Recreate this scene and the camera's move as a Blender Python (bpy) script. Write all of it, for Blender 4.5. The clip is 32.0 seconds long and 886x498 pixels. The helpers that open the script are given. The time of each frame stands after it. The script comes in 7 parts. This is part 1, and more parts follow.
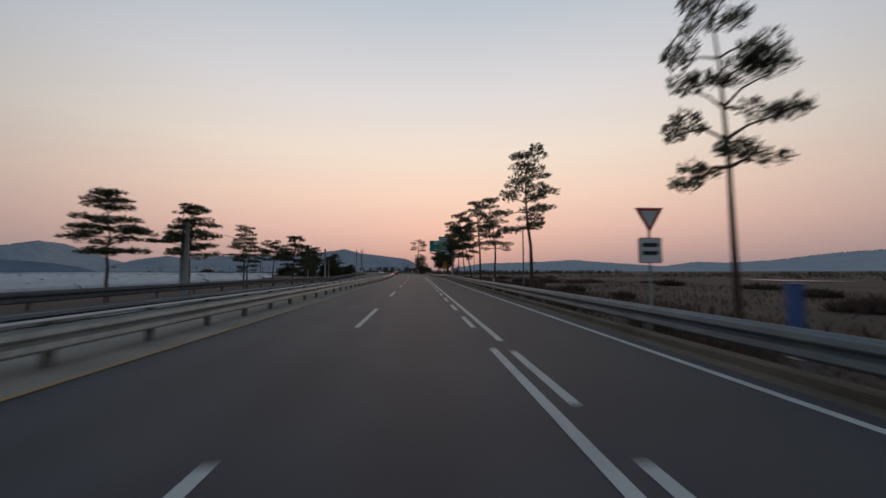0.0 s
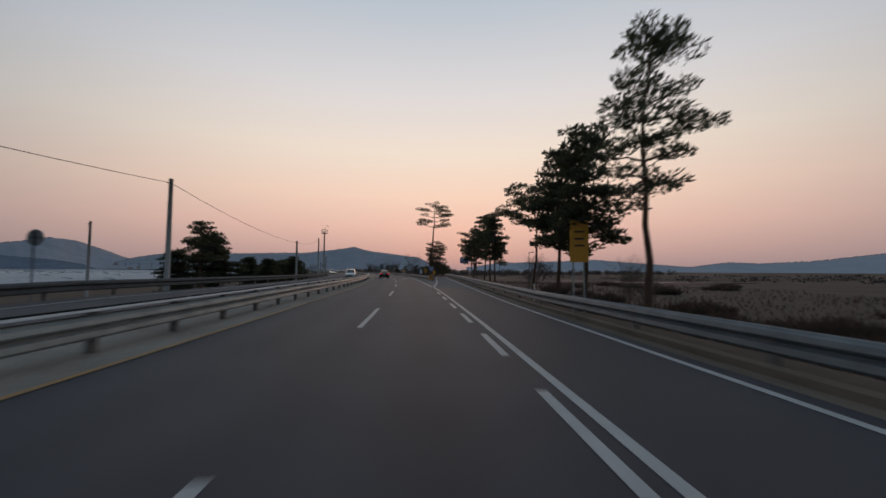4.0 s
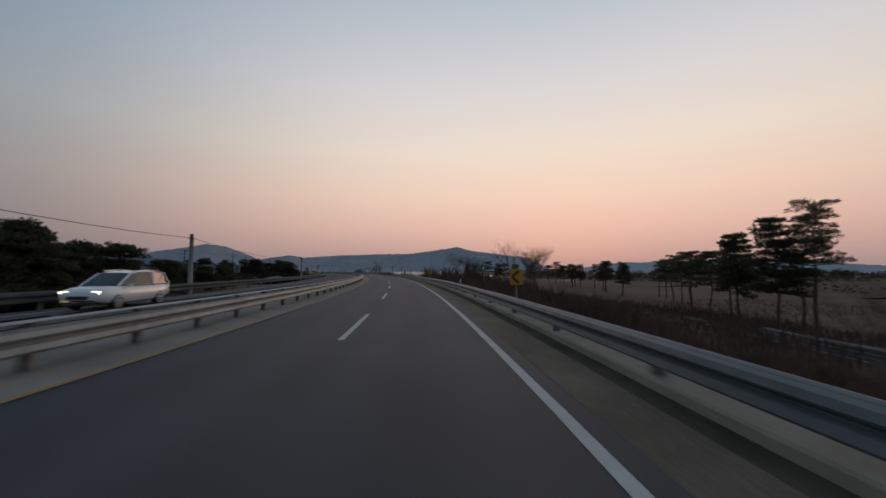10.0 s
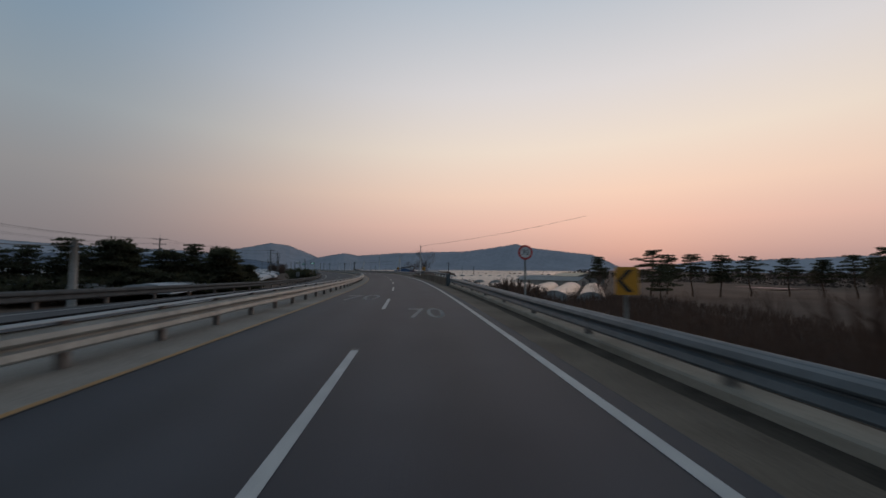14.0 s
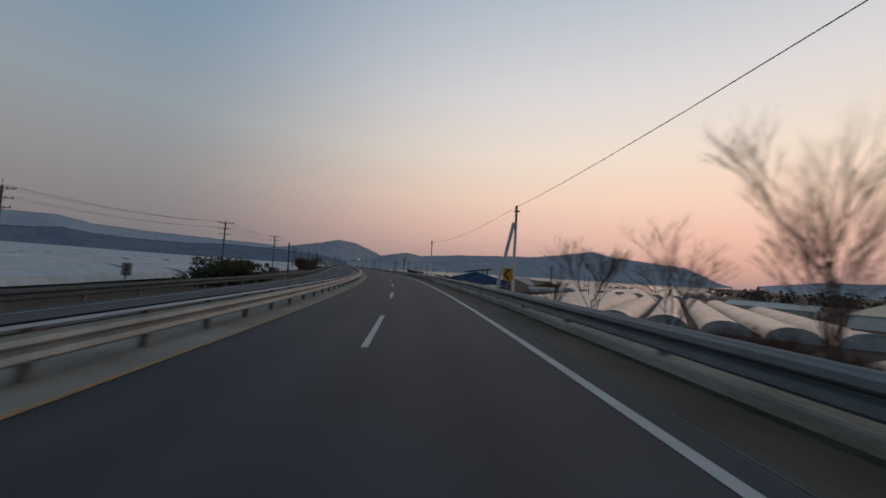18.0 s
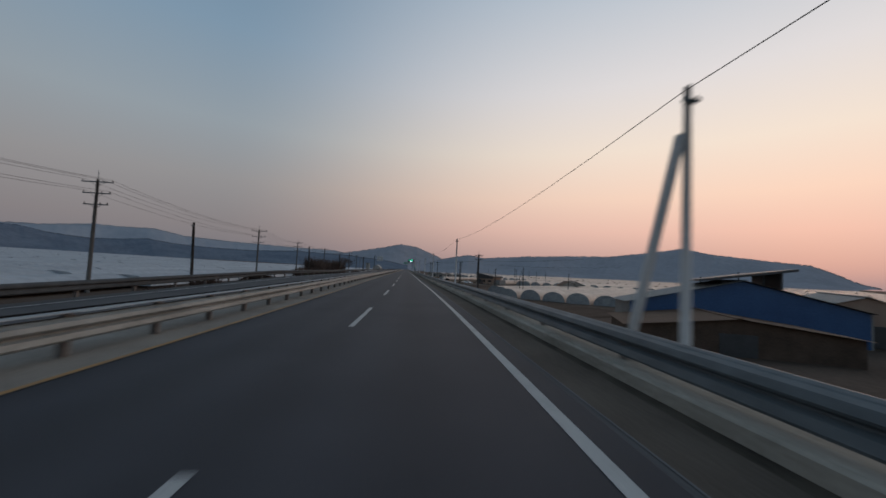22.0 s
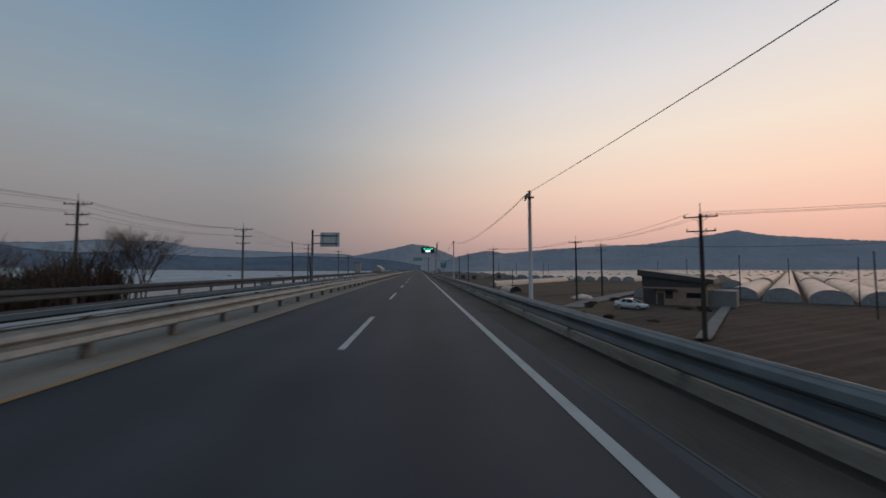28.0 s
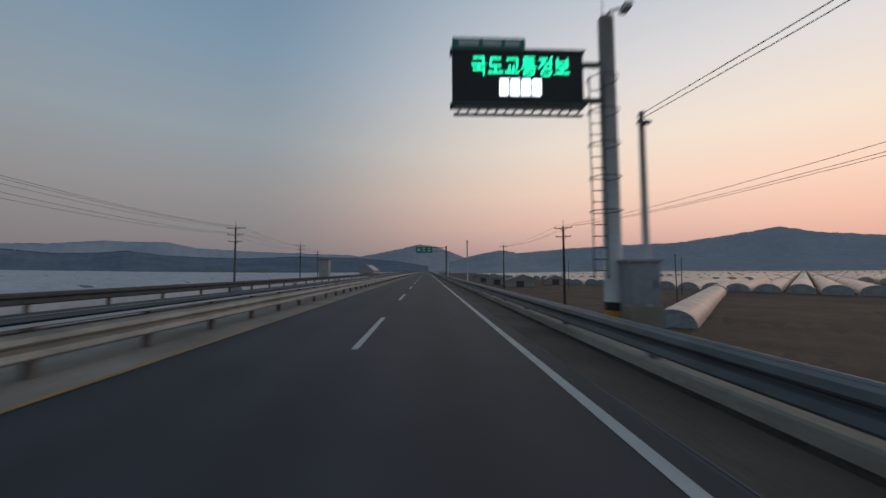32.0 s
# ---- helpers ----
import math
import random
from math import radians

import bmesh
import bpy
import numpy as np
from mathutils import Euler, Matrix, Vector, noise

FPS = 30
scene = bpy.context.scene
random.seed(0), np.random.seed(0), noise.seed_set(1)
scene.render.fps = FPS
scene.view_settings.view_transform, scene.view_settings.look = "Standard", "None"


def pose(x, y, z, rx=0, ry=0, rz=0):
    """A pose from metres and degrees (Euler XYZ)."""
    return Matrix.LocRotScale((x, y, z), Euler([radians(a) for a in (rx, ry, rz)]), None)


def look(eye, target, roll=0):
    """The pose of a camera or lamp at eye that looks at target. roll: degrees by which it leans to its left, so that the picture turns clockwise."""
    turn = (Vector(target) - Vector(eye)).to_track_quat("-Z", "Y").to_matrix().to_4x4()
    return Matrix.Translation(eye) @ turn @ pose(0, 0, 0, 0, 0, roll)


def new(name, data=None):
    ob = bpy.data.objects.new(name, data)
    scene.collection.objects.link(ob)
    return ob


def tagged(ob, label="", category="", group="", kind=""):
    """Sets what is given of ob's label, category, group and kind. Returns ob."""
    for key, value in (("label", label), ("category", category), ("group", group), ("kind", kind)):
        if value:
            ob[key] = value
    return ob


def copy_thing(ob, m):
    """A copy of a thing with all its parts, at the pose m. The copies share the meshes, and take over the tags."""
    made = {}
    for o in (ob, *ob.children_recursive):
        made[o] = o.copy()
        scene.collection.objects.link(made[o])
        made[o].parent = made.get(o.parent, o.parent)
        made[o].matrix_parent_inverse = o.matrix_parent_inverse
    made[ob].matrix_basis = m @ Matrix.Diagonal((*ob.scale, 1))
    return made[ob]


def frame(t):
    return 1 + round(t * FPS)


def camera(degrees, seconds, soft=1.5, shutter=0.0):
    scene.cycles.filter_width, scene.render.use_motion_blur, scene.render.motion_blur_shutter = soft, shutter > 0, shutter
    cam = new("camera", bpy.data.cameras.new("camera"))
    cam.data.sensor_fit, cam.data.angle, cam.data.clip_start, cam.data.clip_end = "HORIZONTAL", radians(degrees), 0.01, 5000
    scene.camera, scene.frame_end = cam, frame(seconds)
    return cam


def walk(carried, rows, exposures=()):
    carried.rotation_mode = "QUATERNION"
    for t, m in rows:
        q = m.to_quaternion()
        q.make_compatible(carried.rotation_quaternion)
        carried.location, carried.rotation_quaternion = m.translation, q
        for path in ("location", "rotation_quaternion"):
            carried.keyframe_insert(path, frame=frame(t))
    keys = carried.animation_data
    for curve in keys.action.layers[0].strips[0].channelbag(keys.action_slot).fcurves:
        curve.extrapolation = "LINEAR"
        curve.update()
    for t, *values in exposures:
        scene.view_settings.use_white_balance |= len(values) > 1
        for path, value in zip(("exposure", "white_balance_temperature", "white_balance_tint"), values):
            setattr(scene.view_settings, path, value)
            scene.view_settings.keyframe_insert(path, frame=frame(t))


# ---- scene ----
cam = camera(98.6, 32.0, 1.6, 0.3)

# the path: seconds, x, y, z, heading, pitch, lean
PATH = (
    (0.0, 1.71, 9.68, 1.601, -3.65, 3.25, 0.13),
    (0.5, 1.68, 21.56, 1.602, -3.38, 3.31, 0.07),
    (1.0, 1.69, 33.16, 1.603, -3.04, 3.19, -0.08),
    (1.5, 1.61, 44.54, 1.604, -2.75, 2.86, -0.30),
    (2.0, 1.61, 56.01, 1.609, -2.25, 2.81, -0.48),
    (2.5, 1.53, 67.42, 1.620, -2.23, 2.78, -0.72),
    (3.0, 1.48, 78.81, 1.630, -2.32, 3.09, -1.03),
    (3.5, 1.30, 89.93, 1.626, -2.08, 3.04, -0.95),
    (4.0, 1.07, 100.99, 1.607, -1.77, 3.15, -0.25),
    (4.5, 0.73, 112.05, 1.588, -1.30, 3.27, 0.46),
    (5.0, 0.24, 123.11, 1.576, -0.66, 3.39, 0.92),
    (5.5, -0.43, 134.16, 1.582, 0.11, 3.50, 0.72),
    (6.0, -1.27, 144.85, 1.589, 1.08, 3.54, 0.26),
    (6.5, -2.22, 155.95, 1.595, 2.42, 3.59, 0.18),
    (7.0, -3.49, 167.20, 1.598, 3.87, 3.70, 0.12),
    (7.5, -5.32, 178.42, 1.602, 4.92, 3.56, 0.01),
    (8.0, -7.27, 189.88, 1.605, 6.44, 3.43, -0.03),
    (8.5, -9.49, 200.55, 1.604, 8.26, 3.12, -0.12),
    (9.0, -11.75, 211.12, 1.604, 9.92, 3.30, -0.26),
    (9.5, -14.29, 221.26, 1.603, 11.50, 3.14, -0.10),
    (10.0, -16.97, 231.51, 1.607, 13.72, 3.29, -0.14),
    (10.5, -20.22, 241.40, 1.610, 14.90, 3.27, -0.31),
    (11.0, -23.64, 251.43, 1.614, 16.20, 3.29, -0.35),
    (11.5, -27.30, 261.26, 1.614, 17.05, 3.14, -0.54),
    (12.0, -31.14, 271.68, 1.615, 18.14, 3.22, -0.48),
    (12.5, -35.30, 281.40, 1.612, 19.28, 3.15, -0.55),
    (13.0, -39.44, 291.00, 1.611, 20.28, 3.09, -0.48),
    (13.5, -43.85, 300.60, 1.610, 21.01, 3.16, -0.43),
    (14.0, -48.45, 310.26, 1.608, 21.89, 3.02, -0.33),
    (14.5, -53.20, 320.05, 1.608, 23.40, 3.04, -0.36),
    (15.0, -58.09, 329.31, 1.618, 24.48, 3.20, -0.96),
    (15.5, -63.14, 338.47, 1.629, 25.60, 3.35, -1.70),
    (16.0, -68.37, 347.54, 1.636, 26.77, 3.50, -2.43),
    (16.5, -73.77, 356.50, 1.637, 27.97, 3.65, -2.94),
    (17.0, -79.61, 365.81, 1.635, 28.97, 3.29, -3.29),
    (17.5, -85.61, 375.16, 1.640, 30.06, 3.31, -3.44),
    (18.0, -91.43, 384.19, 1.659, 31.36, 3.27, -3.57),
    (18.5, -97.52, 392.93, 1.665, 32.59, 3.37, -3.45),
    (19.0, -103.95, 401.51, 1.662, 33.96, 3.49, -3.40),
    (19.5, -110.77, 410.31, 1.663, 34.93, 3.62, -3.25),
    (20.0, -117.86, 419.18, 1.672, 36.11, 3.54, -3.41),
    (20.5, -125.22, 428.02, 1.683, 37.05, 3.40, -3.55),
    (21.0, -132.71, 436.79, 1.700, 38.16, 3.61, -3.27),
    (21.5, -139.98, 444.74, 1.690, 39.35, 3.23, -3.18),
    (22.0, -147.31, 452.46, 1.676, 40.53, 3.24, -2.60),
    (22.5, -155.01, 460.33, 1.661, 41.73, 3.11, -1.88),
    (23.0, -162.73, 467.93, 1.643, 41.85, 2.94, -1.33),
    (23.5, -170.56, 475.63, 1.626, 42.53, 3.03, -0.75),
    (24.0, -178.50, 483.25, 1.608, 43.42, 3.02, -0.23),
    (24.5, -186.35, 490.89, 1.600, 43.07, 3.18, -0.01),
    (25.0, -193.98, 498.08, 1.601, 42.38, 3.04, -0.13),
    (25.5, -201.17, 505.05, 1.601, 42.30, 2.96, -0.18),
    (26.0, -209.54, 513.17, 1.601, 42.35, 3.00, -0.16),
    (26.5, -217.92, 521.28, 1.600, 42.39, 3.03, -0.11),
    (27.0, -226.30, 529.40, 1.600, 42.43, 3.07, -0.05),
    (27.5, -234.67, 537.52, 1.599, 42.47, 3.11, 0.01),
    (28.0, -242.65, 545.29, 1.597, 42.33, 3.06, 0.26),
    (28.5, -250.50, 552.92, 1.595, 42.24, 3.10, 0.32),
    (29.0, -258.38, 560.52, 1.594, 42.29, 3.10, 0.43),
    (29.5, -266.38, 568.21, 1.596, 42.42, 3.19, 0.41),
    (30.0, -274.65, 576.20, 1.598, 42.90, 3.05, -0.00),
    (30.5, -282.94, 584.18, 1.600, 42.78, 2.76, -0.07),
    (31.0, -291.28, 592.13, 1.599, 43.16, 2.88, 0.05),
    (31.5, -299.69, 600.17, 1.598, 43.47, 3.12, 0.16),
    (32.0, -308.07, 608.37, 1.597, 43.44, 3.25, 0.34),
)
walk(cam, [(t, pose(x, y, z, 0, 0, yaw) @ pose(0, 0, 0, 90 + pitch) @ pose(0, 0, 0, 0, 0, -lean)) for t, x, y, z, yaw, pitch, lean in PATH],
     [(0, 0.03), (10, -0.02), (17, 0.0), (23, 0.06), (32, 0.06)])
scene.view_settings.exposure = 0.0

# ---- sky and light ----
SUN_AZ = -5.0  # degrees to the left of +y; the glow stands right of the first heading
world = bpy.data.worlds.new("dusk_sky")
scene.world = world
world.use_nodes = True
wn, wl = world.node_tree.nodes, world.node_tree.links
wn.clear()


def ramp_node(nodes, stops, mode="EASE"):
    r = nodes.new("ShaderNodeValToRGB")
    r.color_ramp.interpolation = mode
    e = r.color_ramp.elements
    while len(e) > 1:
        e.remove(e[-1])
    e[0].position, e[0].color = stops[0][0], (*stops[0][1], 1)
    for p, c in stops[1:]:
        k = e.new(p)
        k.color = (*c, 1)
    return r


tc = wn.new("ShaderNodeTexCoord")
sep = wn.new("ShaderNodeSeparateXYZ")
wl.new(tc.outputs["Generated"], sep.inputs[0])
# height above the horizon, 0 to 1 over 0 to 90 degrees
asin = wn.new("ShaderNodeMath")
asin.operation = "ARCSINE"
wl.new(sep.outputs["Z"], asin.inputs[0])
elev = wn.new("ShaderNodeMath")
elev.operation = "MULTIPLY"
elev.inputs[1].default_value = 2 / math.pi
elev.use_clamp = True
wl.new(asin.outputs[0], elev.inputs[0])
toward = ramp_node(wn, [(0, (0.36, 0.255, 0.255)), (0.03, (0.55, 0.35, 0.32)), (0.07, (0.77, 0.485, 0.405)), (0.12, (0.88, 0.625, 0.495)), (0.19, (0.86, 0.725, 0.61)), (0.28, (0.725, 0.685, 0.68)), (0.42, (0.45, 0.515, 0.59)), (1, (0.205, 0.28, 0.36))], "LINEAR")
away = ramp_node(wn, [(0, (0.165, 0.160, 0.185)), (0.05, (0.222, 0.202, 0.212)), (0.12, (0.272, 0.265, 0.272)), (0.2, (0.272, 0.315, 0.352)), (0.32, (0.195, 0.285, 0.378)), (0.45, (0.135, 0.225, 0.325)), (1, (0.103, 0.155, 0.217))], "LINEAR")
wl.new(elev.outputs[0], toward.inputs[0])
wl.new(elev.outputs[0], away.inputs[0])
flat = wn.new("ShaderNodeVectorMath")
flat.operation = "MULTIPLY"
flat.inputs[1].default_value = (1, 1, 0)
wl.new(tc.outputs["Generated"], flat.inputs[0])
unit = wn.new("ShaderNodeVectorMath")
unit.operation = "NORMALIZE"
wl.new(flat.outputs[0], unit.inputs[0])
dot = wn.new("ShaderNodeVectorMath")
dot.operation = "DOT_PRODUCT"
dot.inputs[1].default_value = (-math.sin(radians(SUN_AZ)), math.cos(radians(SUN_AZ)), 0)
wl.new(unit.outputs[0], dot.inputs[0])
side = wn.new("ShaderNodeMapRange")
side.interpolation_type = "SMOOTHSTEP"
side.inputs["From Min"].default_value = 0.22
side.inputs["From Max"].default_value = 1.05
wl.new(dot.outputs["Value"], side.inputs["Value"])
glow = wn.new("ShaderNodeMix")
glow.data_type = "RGBA"
wl.new(side.outputs["Result"], glow.inputs["Factor"])
wl.new(away.outputs[0], glow.inputs["A"])
wl.new(toward.outputs[0], glow.inputs["B"])
sky = wn.new("ShaderNodeTexSky")
sky.sky_type = "NISHITA"
sky.sun_disc = False
sky.sun_elevation = radians(0.6)
sky.sun_rotation = radians(-SUN_AZ)
sky.air_density, sky.dust_density = 1.0, 2.0
both = wn.new("ShaderNodeMix")
both.data_type, both.blend_type = "RGBA", "ADD"
both.inputs["Factor"].default_value = 0.012
# the sky opposite the sunset is a little darker
east = wn.new("ShaderNodeMapRange")
east.inputs["From Min"].default_value, east.inputs["From Max"].default_value = -1.0, 0.0
east.inputs["To Min"].default_value, east.inputs["To Max"].default_value = 0.85, 1.0
wl.new(dot.outputs["Value"], east.inputs["Value"])
dim = wn.new("ShaderNodeMix")
dim.data_type, dim.blend_type = "RGBA", "MULTIPLY"
dim.inputs["Factor"].default_value = 1.0
wl.new(glow.outputs["Result"], dim.inputs["A"])
wl.new(east.outputs["Result"], dim.inputs["B"])
wl.new(dim.outputs["Result"], both.inputs["A"])
wl.new(sky.outputs[0], both.inputs["B"])
bg = wn.new("ShaderNodeBackground")
bg.inputs["Strength"].default_value = 1.0
wo = wn.new("ShaderNodeOutputWorld")
wl.new(both.outputs["Result"], bg.inputs["Color"])
wl.new(bg.outputs[0], wo.inputs["Surface"])

sun = new("sun", bpy.data.lights.new("sun", "SUN"))
sun.data.energy, sun.data.angle, sun.data.color = 0.22, radians(20), (1.0, 0.60, 0.42)
sun.matrix_basis = look((0, 0, 0), (math.sin(radians(SUN_AZ)), -math.cos(radians(SUN_AZ)), -0.07))


# ---- materials ----
def mat(name, a, b=None, rough=0.8, metal=0.0, scale=1.0, fine=12.0, bump=0.15, spec=0.5, emit=0.0, per_piece=0.0, stretch=None):
    """Two colours mixed by a coarse and a fine noise, with fine relief."""
    m = bpy.data.materials.new(name)
    m.use_nodes = True
    n, l = m.node_tree.nodes, m.node_tree.links
    p = n["Principled BSDF"]
    b = b or tuple(c * 0.75 for c in a)
    co = n.new("ShaderNodeTexCoord")
    src = co.outputs["Object"]
    if stretch:
        mp = n.new("ShaderNodeMapping")
        mp.inputs["Scale"].default_value = stretch
        l.new(src, mp.inputs[0])
        src = mp.outputs[0]
    n1, n2 = n.new("ShaderNodeTexNoise"), n.new("ShaderNodeTexNoise")
    n1.inputs["Scale"].default_value, n2.inputs["Scale"].default_value = scale, fine
    n1.inputs["Detail"].default_value = 5
    n2.inputs["Detail"].default_value = 3
    l.new(src, n1.inputs["Vector"])
    l.new(src, n2.inputs["Vector"])
    s = n.new("ShaderNodeMath")
    s.operation = "ADD"
    l.new(n1.outputs["Fac"], s.inputs[0])
    l.new(n2.outputs["Fac"], s.inputs[1])
    fac = s.outputs[0]
    if per_piece:
        oi = n.new("ShaderNodeObjectInfo")
        k = n.new("ShaderNodeMath")
        k.operation = "MULTIPLY_ADD"
        k.inputs[1].default_value = per_piece
        l.new(oi.outputs["Random"], k.inputs[0])
        l.new(fac, k.inputs[2])
        fac = k.outputs[0]
    mr = n.new("ShaderNodeMapRange")
    mr.inputs["From Min"].default_value, mr.inputs["From Max"].default_value = 0.75, 1.25 + per_piece
    l.new(fac, mr.inputs["Value"])
    mx = n.new("ShaderNodeMix")
    mx.data_type = "RGBA"
    mx.inputs["A"].default_value, mx.inputs["B"].default_value = (*a, 1), (*b, 1)
    l.new(mr.outputs[0], mx.inputs["Factor"])
    l.new(mx.outputs["Result"], p.inputs["Base Color"])
    p.inputs["Roughness"].default_value, p.inputs["Metallic"].default_value = rough, metal
    p.inputs["Specular IOR Level"].default_value = spec
    if emit:
        l.new(mx.outputs["Result"], p.inputs["Emission Color"])
        p.inputs["Emission Strength"].default_value = emit
    if bump:
        bp = n.new("ShaderNodeBump")
        bp.inputs["Strength"].default_value, bp.inputs["Distance"].default_value = bump, 0.02
        l.new(n2.outputs["Fac"], bp.inputs["Height"])
        l.new(bp.outputs[0], p.inputs["Normal"])
    return m




def wheel_tracks(m, strength=0.22):
    """Paler wheel tracks and a darker oily middle along each lane, read from the ribbon's own across coordinate."""
    n, l = m.node_tree.nodes, m.node_tree.links
    p = n["Principled BSDF"]
    src = p.inputs["Base Color"].links[0].from_socket
    at_ = n.new("ShaderNodeAttribute")
    at_.attribute_name = "across"
    co, ns = n.new("ShaderNodeTexCoord"), n.new("ShaderNodeTexNoise")
    ns.inputs["Scale"].default_value, ns.inputs["Detail"].default_value = 0.22, 4
    l.new(co.outputs["Object"], ns.inputs["Vector"])
    w = n.new("ShaderNodeMath")
    w.operation = "MULTIPLY_ADD"
    w.inputs[1].default_value = 2 * math.pi / 1.75
    w.inputs[2].default_value = math.pi
    l.new(at_.outputs["Fac"], w.inputs[0])
    c = n.new("ShaderNodeMath")
    c.operation = "COSINE"
    l.new(w.outputs[0], c.inputs[0])
    k = n.new("ShaderNodeMath")
    k.operation = "MULTIPLY"
    l.new(c.outputs[0], k.inputs[0])
    l.new(ns.outputs["Fac"], k.inputs[1])
    f = n.new("ShaderNodeMath")
    f.operation = "MULTIPLY_ADD"
    f.inputs[1].default_value, f.inputs[2].default_value = strength, 1.0
    l.new(k.outputs[0], f.inputs[0])
    mx = n.new("ShaderNodeMix")
    mx.data_type, mx.blend_type = "RGBA", "MULTIPLY"
    mx.inputs["Factor"].default_value = 1.0
    l.new(src, mx.inputs["A"])
    l.new(f.outputs[0], mx.inputs["B"])
    l.new(mx.outputs["Result"], p.inputs["Base Color"])


ASPHALT = mat("asphalt", (0.0330, 0.0342, 0.0425), (0.0525, 0.0538, 0.063), 0.70, 0, 0.35, 60, 0.4, 0.30)
wheel_tracks(ASPHALT)
# the same asphalt in a slightly darker tone, used beyond s = 385
ASPHALT_DARK = mat("darker_asphalt", (0.0298, 0.0308, 0.0385), (0.0465, 0.0475, 0.0565), 0.72, 0, 0.35, 60, 0.4, 0.28)
wheel_tracks(ASPHALT_DARK)
ASPHALT_PALE = mat("bleached_asphalt", (0.092, 0.094, 0.10), (0.145, 0.145, 0.148), 0.9, 0, 0.4, 40, 0.35, 0.2)
ASPHALT_OLD = mat("weathered_asphalt", (0.062, 0.064, 0.069), (0.098, 0.098, 0.10), 0.9, 0, 0.4, 40, 0.35, 0.2)
GUTTER = mat("gutter_concrete", (0.085, 0.068, 0.052), (0.175, 0.143, 0.110), 0.9, 0, 0.6, 20, 0.3, 0.2)
LITTER_SHADE = mat("litter_and_shade", (0.034, 0.029, 0.024), (0.090, 0.075, 0.060), 0.95, 0, 1.3, 22, 0.5, 0.1)
KERB = mat("kerb_concrete", (0.20, 0.175, 0.14), (0.36, 0.325, 0.27), 0.9, 0, 0.8, 25, 0.3, 0.2)
KERB_PALE = mat("pale_kerb_concrete", (0.19, 0.172, 0.145), (0.40, 0.37, 0.32), 0.9, 0, 0.22, 14, 0.3, 0.2)
KERB_STAINED = mat("stained_kerb_concrete", (0.075, 0.062, 0.050), (0.17, 0.145, 0.12), 0.9, 0, 0.3, 14, 0.3, 0.2)
GUTTER_GREY = mat("grey_gutter_concrete", (0.054, 0.043, 0.035), (0.112, 0.093, 0.076), 0.9, 0, 0.5, 20, 0.3, 0.2)
BRIDGE_KERB = mat("stained_bridge_concrete", (0.10, 0.080, 0.060), (0.19, 0.155, 0.12), 0.9, 0, 0.7, 20, 0.3, 0.2)
MEDIAN = mat("median_concrete", (0.185, 0.165, 0.145), (0.30, 0.275, 0.24), 0.9, 0, 0.5, 15, 0.3, 0.2)
WHITE_LINE = mat("white_road_paint", (0.46, 0.455, 0.44), (0.33, 0.33, 0.325), 0.7, 0, 2, 40, 0.2)
YELLOW_LINE = mat("yellow_road_paint", (0.40, 0.21, 0.06), (0.27, 0.16, 0.075), 0.7, 0, 2, 40, 0.2)
WORN_PAINT = mat("worn_white_paint", (0.30, 0.30, 0.30), (0.17, 0.17, 0.17), 0.75, 0, 1.2, 30, 0.2)
STEEL = mat("galvanised_steel", (0.175, 0.187, 0.180), (0.29, 0.305, 0.292), 0.55, 0.2, 1.2, 9, 0.05, 0.45, stretch=(1, 1, 1))
CAP_STEEL = mat("rail_cap_steel", (0.24, 0.25, 0.255), (0.33, 0.34, 0.345), 0.6, 0.2, 1.2, 9, 0.05, 0.4)
# two darker copies of the rail steel, with the shade of their faces in the colour
STEEL_SHADED = mat("shaded_steel", (0.052, 0.056, 0.058), (0.085, 0.089, 0.092), 0.8, 0.05, 1.5, 10, 0.05, 0.15)
STEEL_DARK = mat("dark_steel", (0.070, 0.086, 0.096), (0.125, 0.147, 0.160), 0.55, 0.15, 1.5, 10, 0.05, 0.45)
POST = mat("post_steel", (0.13, 0.12, 0.115), (0.20, 0.19, 0.18), 0.6, 0.3, 2, 12, 0.05)
SOIL = mat("dry_field", (0.066, 0.048, 0.038), (0.112, 0.081, 0.063), 0.95, 0, 0.08, 3.0, 0.6, 0.1)
GRASS = mat("dry_grass_bank", (0.060, 0.046, 0.034), (0.105, 0.080, 0.055), 0.95, 0, 0.25, 6, 0.8, 0.1)
# distance haze is mixed into these hill colours, palest on the far range
HILL = mat("hazed_hill", (0.255, 0.265, 0.295), (0.315, 0.325, 0.36), 1.0, 0, 0.012, 0.09, 0.0, 0.0)
HILL_WEST = mat("hazed_foothill", (0.115, 0.14, 0.18), (0.165, 0.195, 0.24), 1.0, 0, 0.015, 0.1, 0.0, 0.0)
HILL_FAR = mat("far_hazed_hill", (0.29, 0.315, 0.355), (0.33, 0.355, 0.395), 1.0, 0, 0.008, 0.05, 0.0, 0.0)
BARK = mat("pine_bark", (0.070, 0.047, 0.036), (0.125, 0.076, 0.054), 0.95, 0, 1.5, 14, 0.6, 0.1, stretch=(1, 1, 0.3))
TWIG = mat("bare_bark", (0.075, 0.055, 0.045), (0.11, 0.08, 0.065), 0.95, 0, 2, 10, 0.2, 0.1)
NEEDLES = mat("pine_needles", (0.034, 0.034, 0.024), (0.056, 0.053, 0.037), 0.8, 0, 0.8, 5, 0.0, 0.15, per_piece=0.3)
POLE = mat("concrete_pole", (0.26, 0.25, 0.235), (0.34, 0.33, 0.31), 0.85, 0, 1, 12, 0.1, 0.2)
